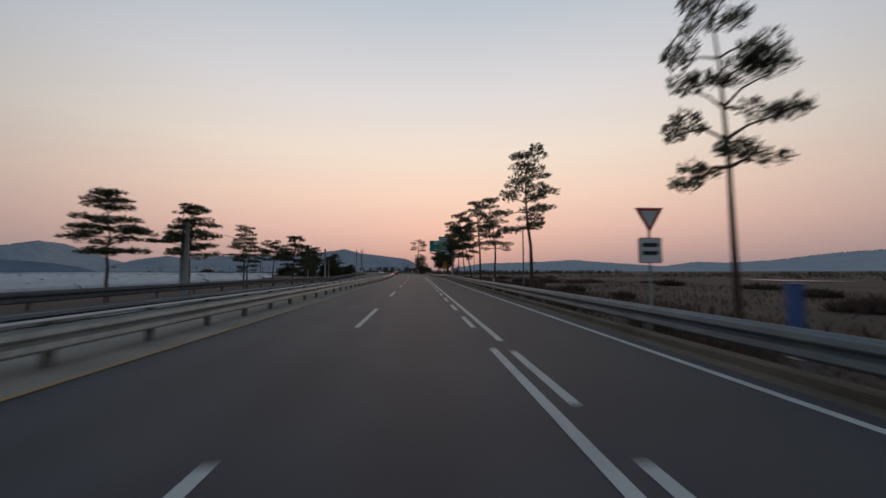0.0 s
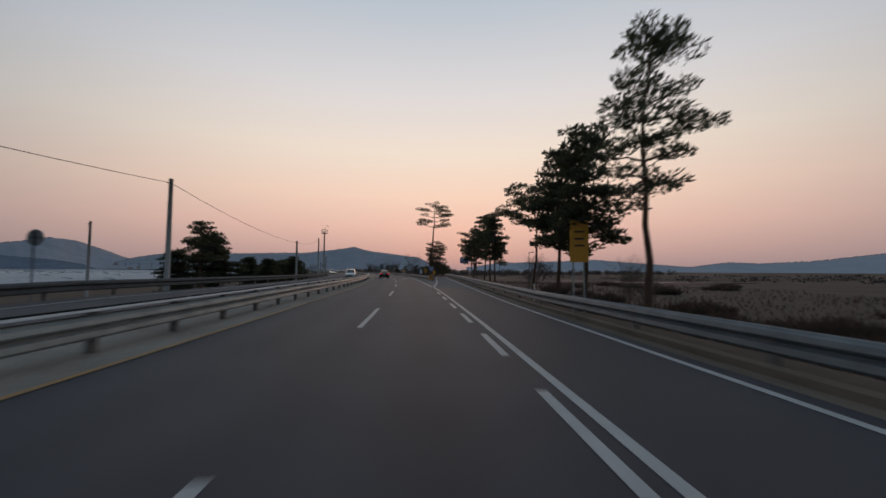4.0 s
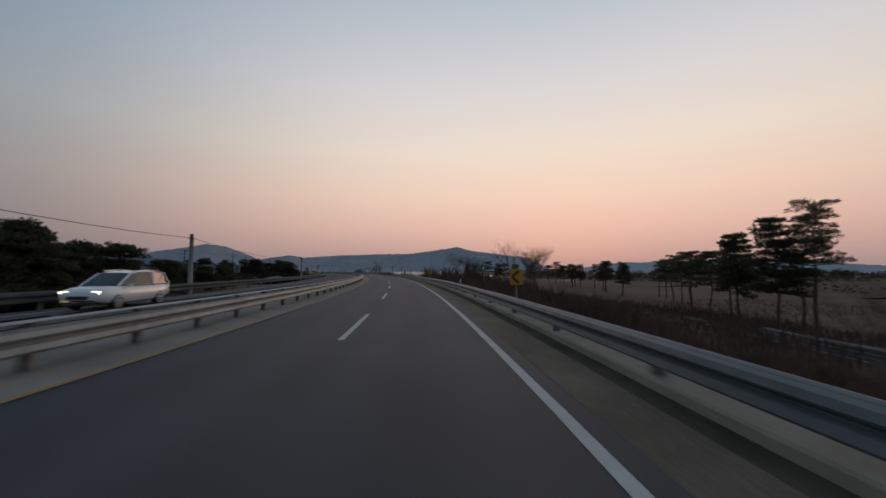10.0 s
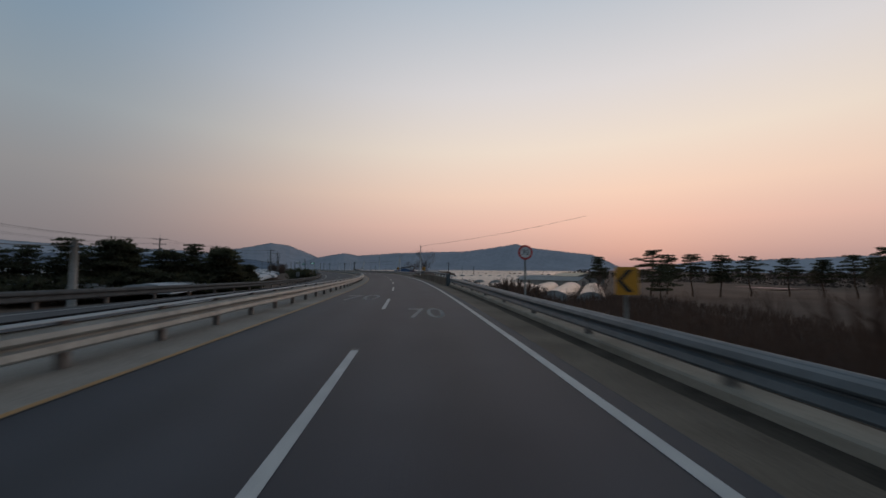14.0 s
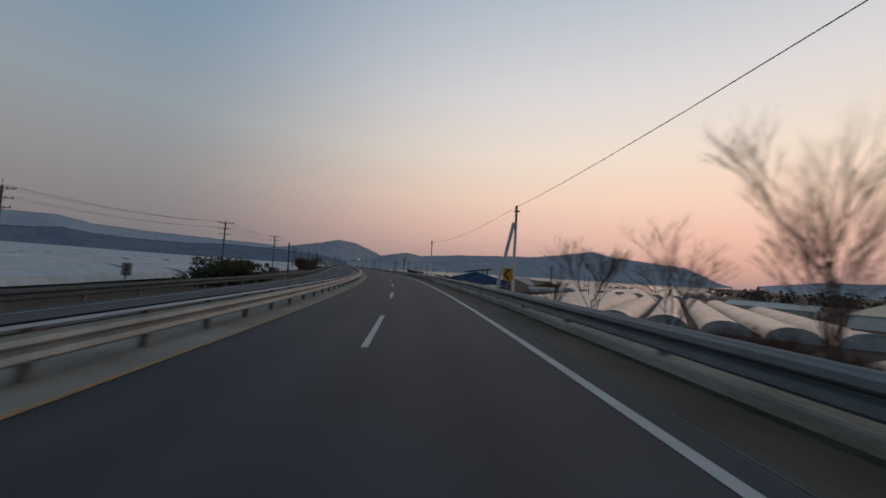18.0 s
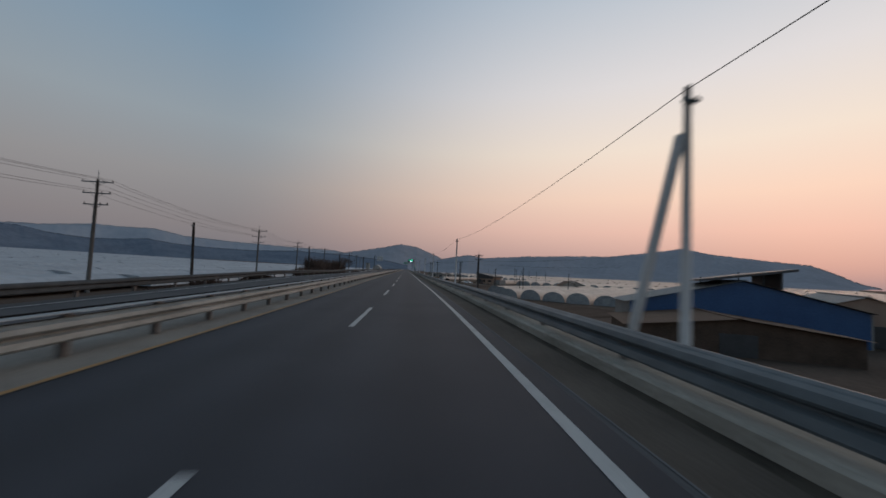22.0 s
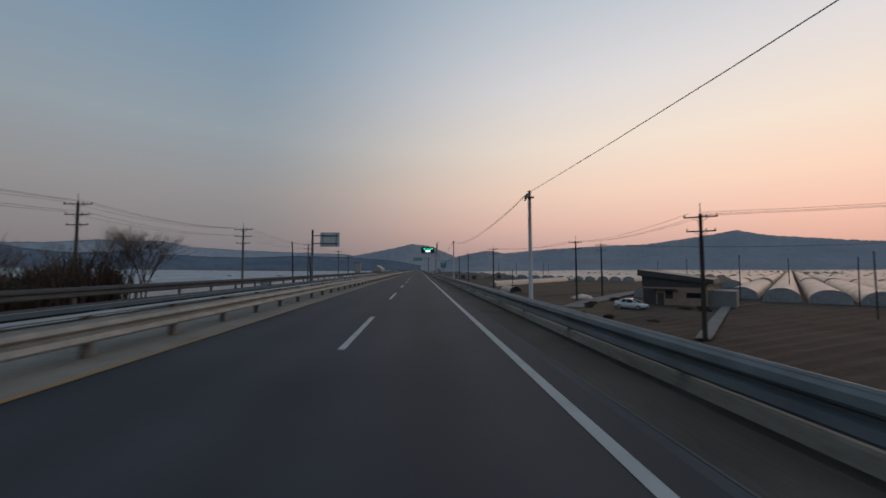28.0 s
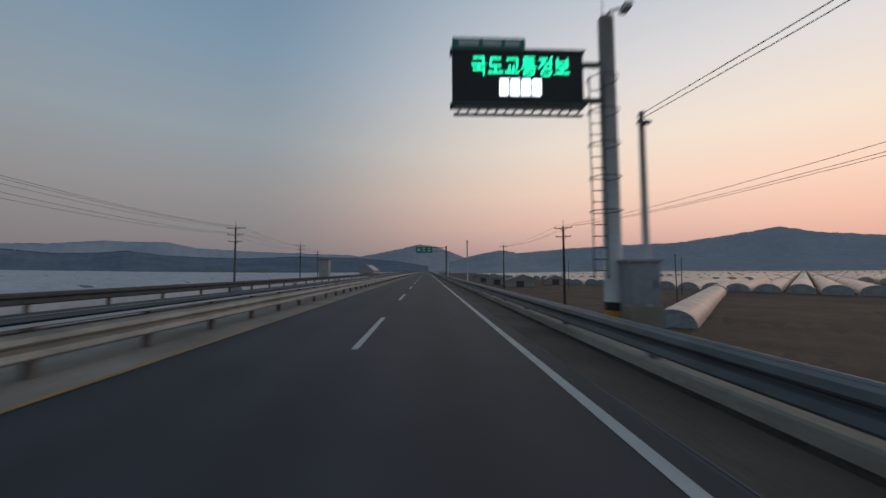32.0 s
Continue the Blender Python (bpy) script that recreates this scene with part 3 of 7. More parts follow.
lane_line = thing("lane_line", Matrix(), "broken white line between the two lanes", "road marking", kind="structure")
for k in range(-8, 75):
    part("dash", strip(13 * k - 5.3, 13 * k, (-0.075, 0.075), (PAINT, PAINT), 2.5), WHITE_LINE, lane_line)
lane_line_b = thing("lane_line_opposite", Matrix(), "broken white line between the opposite lanes", "road marking", kind="structure")
for k in range(-8, 75):
    part("dash", strip(13 * k - 2, 13 * k + 3, (-9.75, -9.6), (PAINT, PAINT), 2.5), WHITE_LINE, lane_line_b)
exit_dashes = thing("exit_line", Matrix(), "short white dashes beside the exit lane", "road marking", kind="structure")
for k in range(4):
    part("dash", strip(14.2 - 4.4 * k, 17.2 - 4.4 * k, (3.52, 3.67), (PAINT, PAINT), 2), WHITE_LINE, exit_dashes)
for k in range(24):
    part("dash", strip(20.4 + 4.62 * k, 22.9 + 4.62 * k, (3.2, 3.35), (PAINT, PAINT), 2), WHITE_LINE, exit_dashes)


# ---- guardrails ----
W_BEAM = ((0.02, 0.0), (0.07, 0.022), (0.08, 0.045), (0.056, 0.118), (0.012, 0.148), (0.012, 0.168), (0.07, 0.203), (0.08, 0.225), (0.056, 0.288), (0.01, 0.312), (0.0, 0.322), (-0.03, 0.338))


def beam(s0, s1, lat, z0, side, height=0.345, ds=2.5, deep=1.0, zf=None):
    """The profile along the road; side 1 bulges to the left, -1 to the right."""
    lats = [((lambda s, a=a: lat(s) + side * a * deep) if callable(lat) else lat + side * a * deep) for a, b in W_BEAM]
    zs = [((lambda s, b=b: zf(s) + z0 + b * height / 0.345) if zf else z0 + b * height / 0.345) for a, b in W_BEAM]
    back = list(zip(lats, zs))
    lat2 = [q for q, _ in back] + [((lambda s: lat(s) - side * 0.05 * deep) if callable(lat) else lat - side * 0.05 * deep)]
    z2 = [q for _, q in back] + [zs[-1]]
    return strip(s0, s1, lat2, z2, ds)


post_box = Geo().box(-0.07, 0.07, -0.06, 0.06, 0.0, 1.0)
post_me = post_box.mesh("post", POST)


def guardrail(name, label, s0, s1, lat, spacing, top, beams, posts=300, near=(0, 730), zf=None, material=None, sections=0.0):
    rail = thing(name, Matrix(), label, "guardrail")
    for z0, h, side, off in beams:
        f = (lambda s, o=off: lat(s) + o) if callable(lat) else lat + off
        lo, hi = (max(s0, near[0]), min(s1, near[1])) if sections else (s1, s1)
        for a, b in ((s0, lo), (hi, s1)):
            if b - a > 1:
                part("beam", beam(a, b, f, z0, side, h, 2.5, 1.3, zf), material or STEEL, rail, smooth=False)
        k, s = 0, lo
        while s < hi - 0.5:
            # each section laps over the next by a hand's width
            e = min(s + sections, hi)
            o = 0.006 * (k % 2) * side
            g_ = (lambda s, o=o, f=f: (f(s) if callable(f) else f) - o)
            part("beam", beam(s, min(e + 0.15, hi), g_, z0, side, h, 2.2, 1.3, zf), material or STEEL, rail, smooth=False)
            s, k = e, k + 1
    rest, n, s = Geo(), 0, s0 + 1.0
    while s < s1:
        la = lat(s) if callable(lat) else lat
        mm = here(s, la, (zf(s) if zf else 0) - 0.1) @ Matrix.Diagonal((1, 1, top + 0.08, 1))
        if near[0] <= s <= near[1] and n < posts:
            shared("post", post_me, rail, mm)
            n += 1
        else:
            rest.box(-0.07, 0.07, -0.06, 0.06, 0, 1, mm)
        s += spacing
    if rest.v:
        tagged(part("far_post_row", rest, POST, rail), kind="stuff")
    return rail


median_rail = guardrail("median_guardrail", "double-sided galvanised steel median guardrail with short posts", -270, END, -4.45, 2.42, 0.8, ((0.30, 0.43, 1, 0.12), (0.30, 0.43, -1, -0.12)), 296, sections=8.0)
guardrail("outer_guardrail", "galvanised steel guardrail beyond the opposite lanes", -270, END, -14.7, 4.0, 0.74, ((0.30, 0.50, -1, -0.02), (0.30, 0.50, 1, 0.12)), 190, material=STEEL_SHADED)
# flat cap over the median rail's two beams, in lengths; an added black strip draws the dark gap behind
GAP_BLACK = mat("rail_gap_black", (0.010, 0.010, 0.011), (0.016, 0.016, 0.017), 0.95, 0, 1, 10, 0.0, 0.05)
gap_line = Geo()
for k in range(100):
    s_ = -40 + 8 * k
    part("cap", strip(s_, s_ + 7.97, (-4.30, -4.305, -4.62, -4.625), (0.800, 0.812, 0.812, 0.800), 2.66), CAP_STEEL, median_rail)
    gap_line.tube([at(s_ + 1.95 * j, -4.655, 0.824) for j in range(5)], 0.022, 6)
tagged(gap_line.make("trim", GAP_BLACK), "added black strip for the dark gap behind the median guardrail cap", "trim", kind="structure")
RAIL = "galvanised steel guardrail with a two-ridged beam along the kerb, coloured dark for shade"
near_rail = lambda s: 5.24 + 0.26 * smooth01((196 - s) / 26)
guardrail("guardrail", RAIL, 161, 352, near_rail, 4.0, 0.58, ((0.21, 0.425, -1, -0.02),), 150, material=STEEL_DARK, sections=4.0)
guardrail("guardrail", RAIL, 388, END, 5.24, 4.0, 0.60, ((0.205, 0.455, -1, -0.02),), 150, zf=rail_sag, material=STEEL_DARK, sections=4.0)
guardrail("bridge_guardrail", "raised steel guardrail on the bridge approach", 377, 388.2, 5.1, 3.6, 1.0, ((0.52, 0.48, -1, -0.02),), 10, material=STEEL_DARK)
tagged(strip(377, 388.4, (4.7, 4.72, 5.25, 5.3), (-0.1, 0.3, 0.32, -0.4), 2.5).make("bridge_kerb", BRIDGE_KERB), "stained concrete bridge kerb", "kerb", kind="structure")
tagged(strip(352, 377, (4.72, 4.76, 5.1, 5.14), (-0.1, 0.62, 0.62, -3.0), 2.5).make("bridge_parapet", GUTTER), "dark stained concrete bridge parapet", "parapet", kind="structure")
bridge_rail = thing("bridge_rail", Matrix(), "steel tube handrail on the bridge parapet", "railing")
part("tube", Geo().tube([at(352 + 2.5 * k, 4.95, 0.98) for k in range(11)], 0.075, 8), STEEL_DARK, bridge_rail, smooth=True)
for k in range(11):
    shared("post", post_me, bridge_rail, here(352.4 + 2.4 * k, 4.95, 0.6) @ Matrix.Diagonal((0.9, 0.9, 0.36, 1)))
for s_ in (352.2, 377.2):
    tagged(Geo().box(-0.16, 0.16, -0.3, 0.3, -0.1, 1.06, here(s_, 4.98)).make("rail_end_block", STEEL_DARK), "steel end block of the bridge railing", "rail end")
guardrail("exit_guardrail", "galvanised steel guardrail along the exit lane", -270, 262, rail_right, 4.0, 0.66, ((0.26, 0.46, -1, -0.02),), 120, (-60, 262), zf=ramp_z, material=STEEL_DARK, sections=4.0)


# ---- trees ----
def rnd(a, b):
    return random.uniform(a, b)


def needles_pad(g, c, rx, ry, rz, n, size):
    """A flattened clump of needle tufts round c: thin blades, loose at the rim."""
    for _ in range(n):
        a, q = rnd(0, 2 * math.pi), math.sqrt(random.random())
        p = Vector((c[0] + rx * q * math.cos(a), c[1] + ry * q * math.sin(a), c[2] + rz * (rnd(-0.5, 1.0) * math.sqrt(max(0.05, 1 - q * q)))))
        d = Vector((math.cos(a) * rnd(0.0, 1.2) + rnd(-0.6, 0.6), math.sin(a) * rnd(0.0, 1.2) + rnd(-0.6, 0.6), rnd(-0.15, 0.9))).normalized()
        e = d.cross(Vector((rnd(-1, 1), rnd(-1, 1), rnd(-1, 1)))).normalized()
        l, w = size * rnd(0.6, 1.4), size * rnd(0.13, 0.27)
        g.add([p - e * w * 0.4, p + d * l * 0.5 - e * w, p + d * l, p + d * l * 0.5 + e * w], [(0, 1, 2, 3)])


# first limb, tiers, reach, taper, arms, clump size
STYLE = {"tiers": (0.48, 9, 0.185, 0.8, 3, 0.56), "sparse": (0.50, 8, 0.185, 0.7, 3, 0.50), "umbrella": (0.64, 6, 0.235, 0.0, 4, 0.60), "lone": (0.68, 5, 0.19, 0.0, 3, 0.46), "broad": (0.50, 8, 0.24, 0.55, 4, 0.62), "dense": (0.40, 11, 0.19, 0.9, 4, 0.62), "bushy": (0.16, 11, 0.33, 0.6, 5, 1.0)}


def pine(seed, height, style):
    """A red pine: bare bent trunk, long bowed limbs, and flat ragged clumps of needles with sky between."""
    random.seed(seed)
    trunk, crown = Geo(), Geo()
    lean = Vector((rnd(-0.045, 0.045), rnd(-0.045, 0.045), 0))
    pts, off = [], Vector()
    for i in range(9):
        u = i / 8
        off = off + Vector((rnd(-0.15, 0.15), rnd(-0.15, 0.15), 0)) * (0.4 + u)
        pts.append(Vector((0, 0, u * height * 0.95)) + lean * u * height + off)
    r0 = height * 0.0145
    trunk.tube(pts, [r0 * (1.25 if i == 0 else 1 - 0.85 * i / 8) for i in range(9)], 8)
    base, count, spread, cone, arms, clump = STYLE[style]
    k10 = height / 10
    full = style in ("bushy", "dense")
    for k in range(count):
        u = base + (0.97 - base) * (k / (count - 1)) + rnd(-0.012, 0.012)
        z = min(u, 0.99) * 8
        i = min(int(z), 7)
        p = pts[i].lerp(pts[i + 1], z - i)
        v = (u - base) / (1 - base)
        if cone:
            reach = height * spread * (1 - 0.72 * max(v, 0) ** (1 / cone)) * rnd(0.7, 1.2)
        else:
            reach = height * spread * (0.75 + 0.45 * math.sin(math.pi * (0.15 + 0.6 * v)) - 0.55 * v * v) * rnd(0.8, 1.1)
        turn = rnd(0, 6.28)
        n = max(2, arms - (1 if random.random() < 0.35 else 0))
        for q in range(n):
            a = turn + 2 * math.pi * q / n + rnd(-0.55, 0.55)
            l = reach * rnd(0.5, 1.18)
            out, over = Vector((math.cos(a), math.sin(a), 0)), Vector((-math.sin(a), math.cos(a), 0))
            rise = (rnd(-0.32, 0.12) + 0.5 * v) if cone else rnd(-0.05, 0.35)
            bow, wave = rnd(0.02, 0.16), rnd(-0.12, 0.12)
            limb = [p + out * l * w + over * l * wave * math.sin(math.pi * w) + Vector((0, 0, l * (rise * w + bow * math.sin(math.pi * w) * (1 if cone else -0.7)))) for w in (0, 0.35, 0.7, 1.0)]
            tr = r0 * 0.36 * (1 - 0.5 * v)
            trunk.tube(limb, [tr, tr * 0.7, tr * 0.45, tr * 0.2], 5, False)
            nb = max(2, int(l / (0.44 * k10)) + (1 if full else 0))
            for j in range(nb):
                w = 1.0 - (0.72 if full else 0.62) * j / nb
                if random.random() < 0.08:
                    continue
                lo = 0 if w < 0.35 else 1 if w < 0.7 else 2
                w0, w1 = (0, 0.35, 0.7, 1.0)[lo], (0, 0.35, 0.7, 1.0)[lo + 1]
                b = limb[lo].lerp(limb[lo + 1], (w - w0) / (w1 - w0))
                side = 0 if j == 0 else (1 if j % 2 else -1) * rnd(0.6, 1.2)
                bl = rnd(0.28, 0.5) * k10
                c = b + over * side * bl + out * bl * rnd(0.1, 0.6) + Vector((0, 0, rnd(0.0, 0.2) * k10))
                if side:
                    trunk.tube([b, c], [tr * 0.3, tr * 0.12], 4, False)
                rx = clump * rnd(0.75, 1.2) * k10 * (0.8 if v > 0.8 else 1)
                needles_pad(crown, c, rx, rx * rnd(0.7, 1.05), rx * rnd(0.38, 0.58), int((80 if full else 170) * rx + 12), 0.30 if full else 0.19)
    for _ in range(4):
        needles_pad(crown, pts[-1] + Vector((rnd(-0.4, 0.4), rnd(-0.4, 0.4), rnd(-0.5, 0.1))) * k10, clump * 0.75 * k10, clump * 0.75 * k10, 0.3 * k10, 66, 0.2)
    return trunk.mesh("trunk", BARK, True), crown.mesh("crown", NEEDLES)


PINES = {}
for k, (st, h) in enumerate((("tiers", 10), ("sparse", 10), ("umbrella", 10), ("lone", 12), ("dense", 10), ("bushy", 7), ("tiers", 10), ("umbrella", 9), ("dense", 10), ("broad", 8), ("broad", 8), ("broad", 8))):
    PINES.setdefault(st, []).append((h, *pine(40 + k, h, st)))


def plant_pine(s, lat, height, style, label, turn=0.0, which=0, group="roadside pines", base=None, squash=1.0, lean=0.0):
    h, tr, cr = PINES[style][which % len(PINES[style])]
    z = ground_z(s, lat) - 0.05 if base is None else base
    k = height / h
    t = thing("pine_tree", here(s, lat, z) @ pose(0, 0, 0, 0, lean, 0) @ pose(0, 0, 0, 0, 0, turn), label, "tree", group)
    for nm, me in (("trunk", tr), ("crown", cr)):
        shared(nm, me, t, Matrix.Diagonal((k * squash, k * squash, k, 1)))
    return t


FINE_TWIG = mat("bare_twigs", (0.10, 0.070, 0.057), (0.155, 0.112, 0.092), 0.95, 0, 2, 10, 0.2, 0.1)


def bare_tree(seed, height, spread=0.5, levels=5, droop=0.0):
    random.seed(seed)
    trunk, twigs = Geo(), Geo()

    def grow(p, d, l, r, lev):
        q = p + d * l
        m = p.lerp(q, 0.5) + Vector((rnd(-1, 1), rnd(-1, 1), rnd(-0.5, 0.5))) * l * 0.06
        (trunk if lev >= levels - 1 else twigs).tube([p, m, q], [r, r * 0.8, r * 0.6], 6 if lev >= levels - 1 else 3, False)
        if lev == 0:
            return
        for _ in range(random.choice((3, 4)) if lev > 1 else 4):
            a = rnd(0, 6.28)
            s = rnd(0.25, 0.85) * spread * 1.3
            e = (d + Vector((math.cos(a), math.sin(a), rnd(-0.2, 0.5) - droop * (levels - lev) * 0.12)) * s).normalized()
            grow(p.lerp(q, rnd(0.5, 1.0)), e, l * rnd(0.58, 0.84), r * 0.55, lev - 1)

    grow(Vector((0, 0, 0)), Vector((rnd(-0.05, 0.05), rnd(-0.05, 0.05), 1)).normalized(), height * 0.33, height * 0.0078, levels)
    k = height / max(q[2] for q in twigs.v)
    for g in (trunk, twigs):
        g.v = [(a * k, b * k, c * k) for a, b, c in g.v]
    return trunk.mesh("trunk", FINE_TWIG, True), twigs.mesh("crown", FINE_TWIG)


BARES = [(7, *bare_tree(7, 7, 0.42, 6, 0.15)), (6, *bare_tree(12, 6, 0.46, 6)), (5, *bare_tree(21, 5, 0.56, 6))]


def plant_bare(s, lat, height, which, label, turn=0.0, group="bare roadside trees", base=None, wide=1.0):
    h, tr, cr = BARES[which]
    t = thing("bare_tree", here(s, lat, ground_z(s, lat) - 0.05 if base is None else base, turn), label, "tree", group)
    for nm, me in (("trunk", tr), ("crown", cr)):
        shared(nm, me, t, Matrix.Diagonal((height / h * wide, height / h * wide, height / h, 1)))
    return t


def brush_mesh(seed, w, h, n, mat_):
    random.seed(seed)
    g = Geo()
    for _ in range(n):
        a, q = rnd(0, 6.28), math.sqrt(random.random())
        p = Vector((math.cos(a) * q * w, math.sin(a) * q * w, 0))
        d = Vector((math.cos(a) * q * 0.7 + rnd(-0.4, 0.4), math.sin(a) * q * 0.7 + rnd(-0.4, 0.4), 1)).normalized()
        l = h * rnd(0.4, 1.0) * (1 - 0.35 * q)
        e = Vector((rnd(-1, 1), rnd(-1, 1), 0)).normalized() * rnd(0.012, 0.035)
        m = p + d * l * 0.6
        g.add([p - e, p + e, m + e * 0.7, p + d * l + Vector((rnd(-0.2, 0.2), rnd(-0.2, 0.2), 0))], [(0, 1, 2, 3)])
        for _ in range(3):
            b = p + d * l * rnd(0.4, 0.9)
            t = b + Vector((rnd(-0.5, 0.5), rnd(-0.5, 0.5), rnd(0.1, 0.5))) * h * 0.28
            g.add([b - e * 0.5, b + e * 0.5, t], [(0, 1, 2)])
    return g.mesh("bush", mat_)


BRUSH = mat("dry_brush", (0.058, 0.042, 0.036), (0.100, 0.072, 0.060), 0.95, 0, 1, 8, 0, 0.1, per_piece=0.3)
let_light_through(BRUSH, (0.115, 0.083, 0.068), 0.3)
BRUSHES = [brush_mesh(3, 1.3, 1.6, 420, BRUSH), brush_mesh(5, 1.6, 1.3, 420, BRUSH)]
SHRUB_G = Geo()
random.seed(9)
for _ in range(26):
    needles_pad(SHRUB_G, (rnd(-1.1, 1.1), rnd(-1.1, 1.1), rnd(0.3, 1.7)), 0.6, 0.6, 0.35, 60, 0.26)
SHRUB = SHRUB_G.mesh("bush", NEEDLES)

ROADSIDE = "tall red pine with flat needle pads behind the guardrail"
# right of the exit lane
for s, lat, h, st, w, turn in ((35.2, 9.5, 10.8, "tiers", 0, 70), (45.8, 9.15, 9.0, "tiers", 1, 160), (55.2, 9.2, 10.6, "sparse", 0, 220), (84.3, 9.6, 9.5, "umbrella", 1, 120), (94.4, 9.8, 12.2, "tiers", 0, 40), (116, 11, 12.6, "tiers", 1, 250),
                               (123, 11.5, 11.6, "dense", 0, 80), (128, 11.8, 11.8, "dense", 1, 20), (134, 12.2, 11.0, "umbrella", 1, 140)):
    plant_pine(s, lat, h, st, ROADSIDE, turn, w, squash=0.95)
plant_pine(20.4, 11.1, 13.4, "sparse", ROADSIDE, 200, 0, squash=0.62)
plant_pine(74.6, 10.2, 10.1, "broad", ROADSIDE, 300, 0, squash=0.9, lean=-6)
plant_pine(65, 9.75, 10.9, "umbrella", ROADSIDE, 10, 0, squash=0.8, lean=-12)
# along the ramp
for s, lat, h, st, w, turn, wide in ((152, 13.4, 10.8, "dense", 0, 30, 0.85), (161.5, 15.5, 12.4, "tiers", 0, 10, 1.1), (170.6, 17.1, 13.6, "broad", 1, 120, 0.9), (193.7, 21.9, 11.8, "broad", 2, 190, 0.85), (201, 23.9, 11.6, "umbrella", 1, 20, 1.0),
                                     (214, 30, 14.0, "umbrella", 1, 40, 1.05), (217.5, 17.9, 12.0, "umbrella", 0, 140, 1.05), (221.5, 18.2, 7.6, "umbrella", 1, 330, 1.0), (231, 21.5, 11.6, "umbrella", 1, 30, 0.95), (238, 25, 7.2, "broad", 2, 130, 1.0)):
    plant_pine(s, lat, h, st, "red pine with a dark flat crown beside the exit ramp", turn, w, "pines by the ramp", squash=wide)
plant_pine(180.3, 17.6, 12.6, "umbrella", "red pine with a wide one-sided crown beside the exit ramp", 200, 1, "pines by the ramp", squash=1.15, lean=4)
lone = plant_pine(177, 7.48, 15.8, "lone", "lone tall red pine propped by poles on the gore island", 150, 0, "pines by the ramp", -0.1, 1.2, lean=2)
lone_trunk = [ch for ch in lone.children if ch.name.startswith("trunk")][0]
rings = [sum((lone_trunk.data.vertices[8 * i + j].co for j in range(8)), Vector()) / 8 for i in range(9)]
rings = [lone_trunk.matrix_basis @ q for q in rings]
low = max((q for q in rings if q.z <= 5.2), key=lambda q: q.z)
high = min((q for q in rings if q.z > 5.2), key=lambda q: q.z)
hub = low.lerp(high, (5.2 - low.z) / (high.z - low.z))
for a in (35, 155, 275):
    c, s_ = math.cos(radians(a)), math.sin(radians(a))
    part("prop", Geo().tube([(1.75 * c, 1.75 * s_, 0), (hub.x + 0.2 * c, hub.y + 0.2 * s_, 5.2)], 0.05, 6), BARK, lone)
part("collar", Geo().tube([(hub.x, hub.y, 5.05), (hub.x, hub.y, 5.3)], 0.22, 12), BARK, lone, "rough band that holds the props")
# beyond the opposite lanes
for s, lat, h, st, w, turn in ((21, -17.5, 7.6, "broad", 0, 0), (34.6, -17.4, 7.6, "broad", 1, 40), (43.1, -17.4, 8.2, "broad", 2, 90), (53.4, -17.5, 7.8, "tiers", 0, 10), (56.2, -18.4, 7.2, "tiers", 1, 60), (64.5, -18.4, 7.6, "umbrella", 0, 200),
                               (73, -18.4, 9.0, "broad", 2, 20), (83.9, -19.7, 9.0, "sparse", 0, 130), (94.1, -21.8, 8.8, "broad", 1, 250), (102.4, -22.6, 9.4, "tiers", 1, 10), (104, -23.6, 8.6, "broad", 0, 70), (114.8, -25.8, 9.2, "broad", 2, 170), (165, -27.5, 9.2, "bushy", 0, 30),
                               (154, -25, 9.8, "broad", 1, 0), (157, -29, 6.0, "bushy", 0, 50)):
    plant_pine(s, lat, h, st, "red pine standing beyond the opposite lanes", turn, w, "pines beyond the opposite lanes", squash=1.05)
# dark groves on the west side
random.seed(31)
for k in range(16):
    plant_pine(171 + k * 4.4 + rnd(-1, 1), -20.5 - rnd(0, 8), rnd(4.8, 6.6), "bushy", "low dense pine in a dark grove", rnd(0, 360), 0, "grove beyond the opposite lanes")
for k in range(22):
    far = k > 8
    plant_pine((246 + k * 2.2 if not far else 262 + k * 2.6) + rnd(-1, 1), (-23 - rnd(0, 9) if not far else -29 - rnd(0, 9)), rnd(6.2, 7.6) if not far else rnd(4.6, 6.0), random.choice(("bushy", "bushy", "dense")), "dark pine in the grove beside the fields", rnd(0, 360), k, "grove beside the fields")
for k in range(22):
    u = k / 21
    plant_pine(367 + 28 * u + rnd(-1, 1), -44 + 18 * u + rnd(-3, 3), (rnd(6.6, 8.4) if k % 3 else rnd(4.2, 5.4)) * (1 if k < 18 else 0.7), random.choice(("bushy", "bushy", "dense", "umbrella")) if k % 3 else "bushy", "dark pine in the second grove beside the fields", rnd(0, 360), k, "second grove beside the fields", squash=1.35)
for k in range(9):
    plant_pine(255 + k * 2.0 + rnd(-0.8, 0.8), -24.5 - rnd(0, 5), rnd(5.8, 7.2), "bushy", "dark pine in the grove beside the fields", rnd(0, 360), 0, "grove beside the fields", squash=1.15)
for k in range(7):
    plant_pine(312 + k * 3 + rnd(-1, 1), -34 - rnd(0, 6), rnd(3.0, 4.2), "bushy", "small bushy pine beside the fields", rnd(0, 360), k, "grove beside the fields")
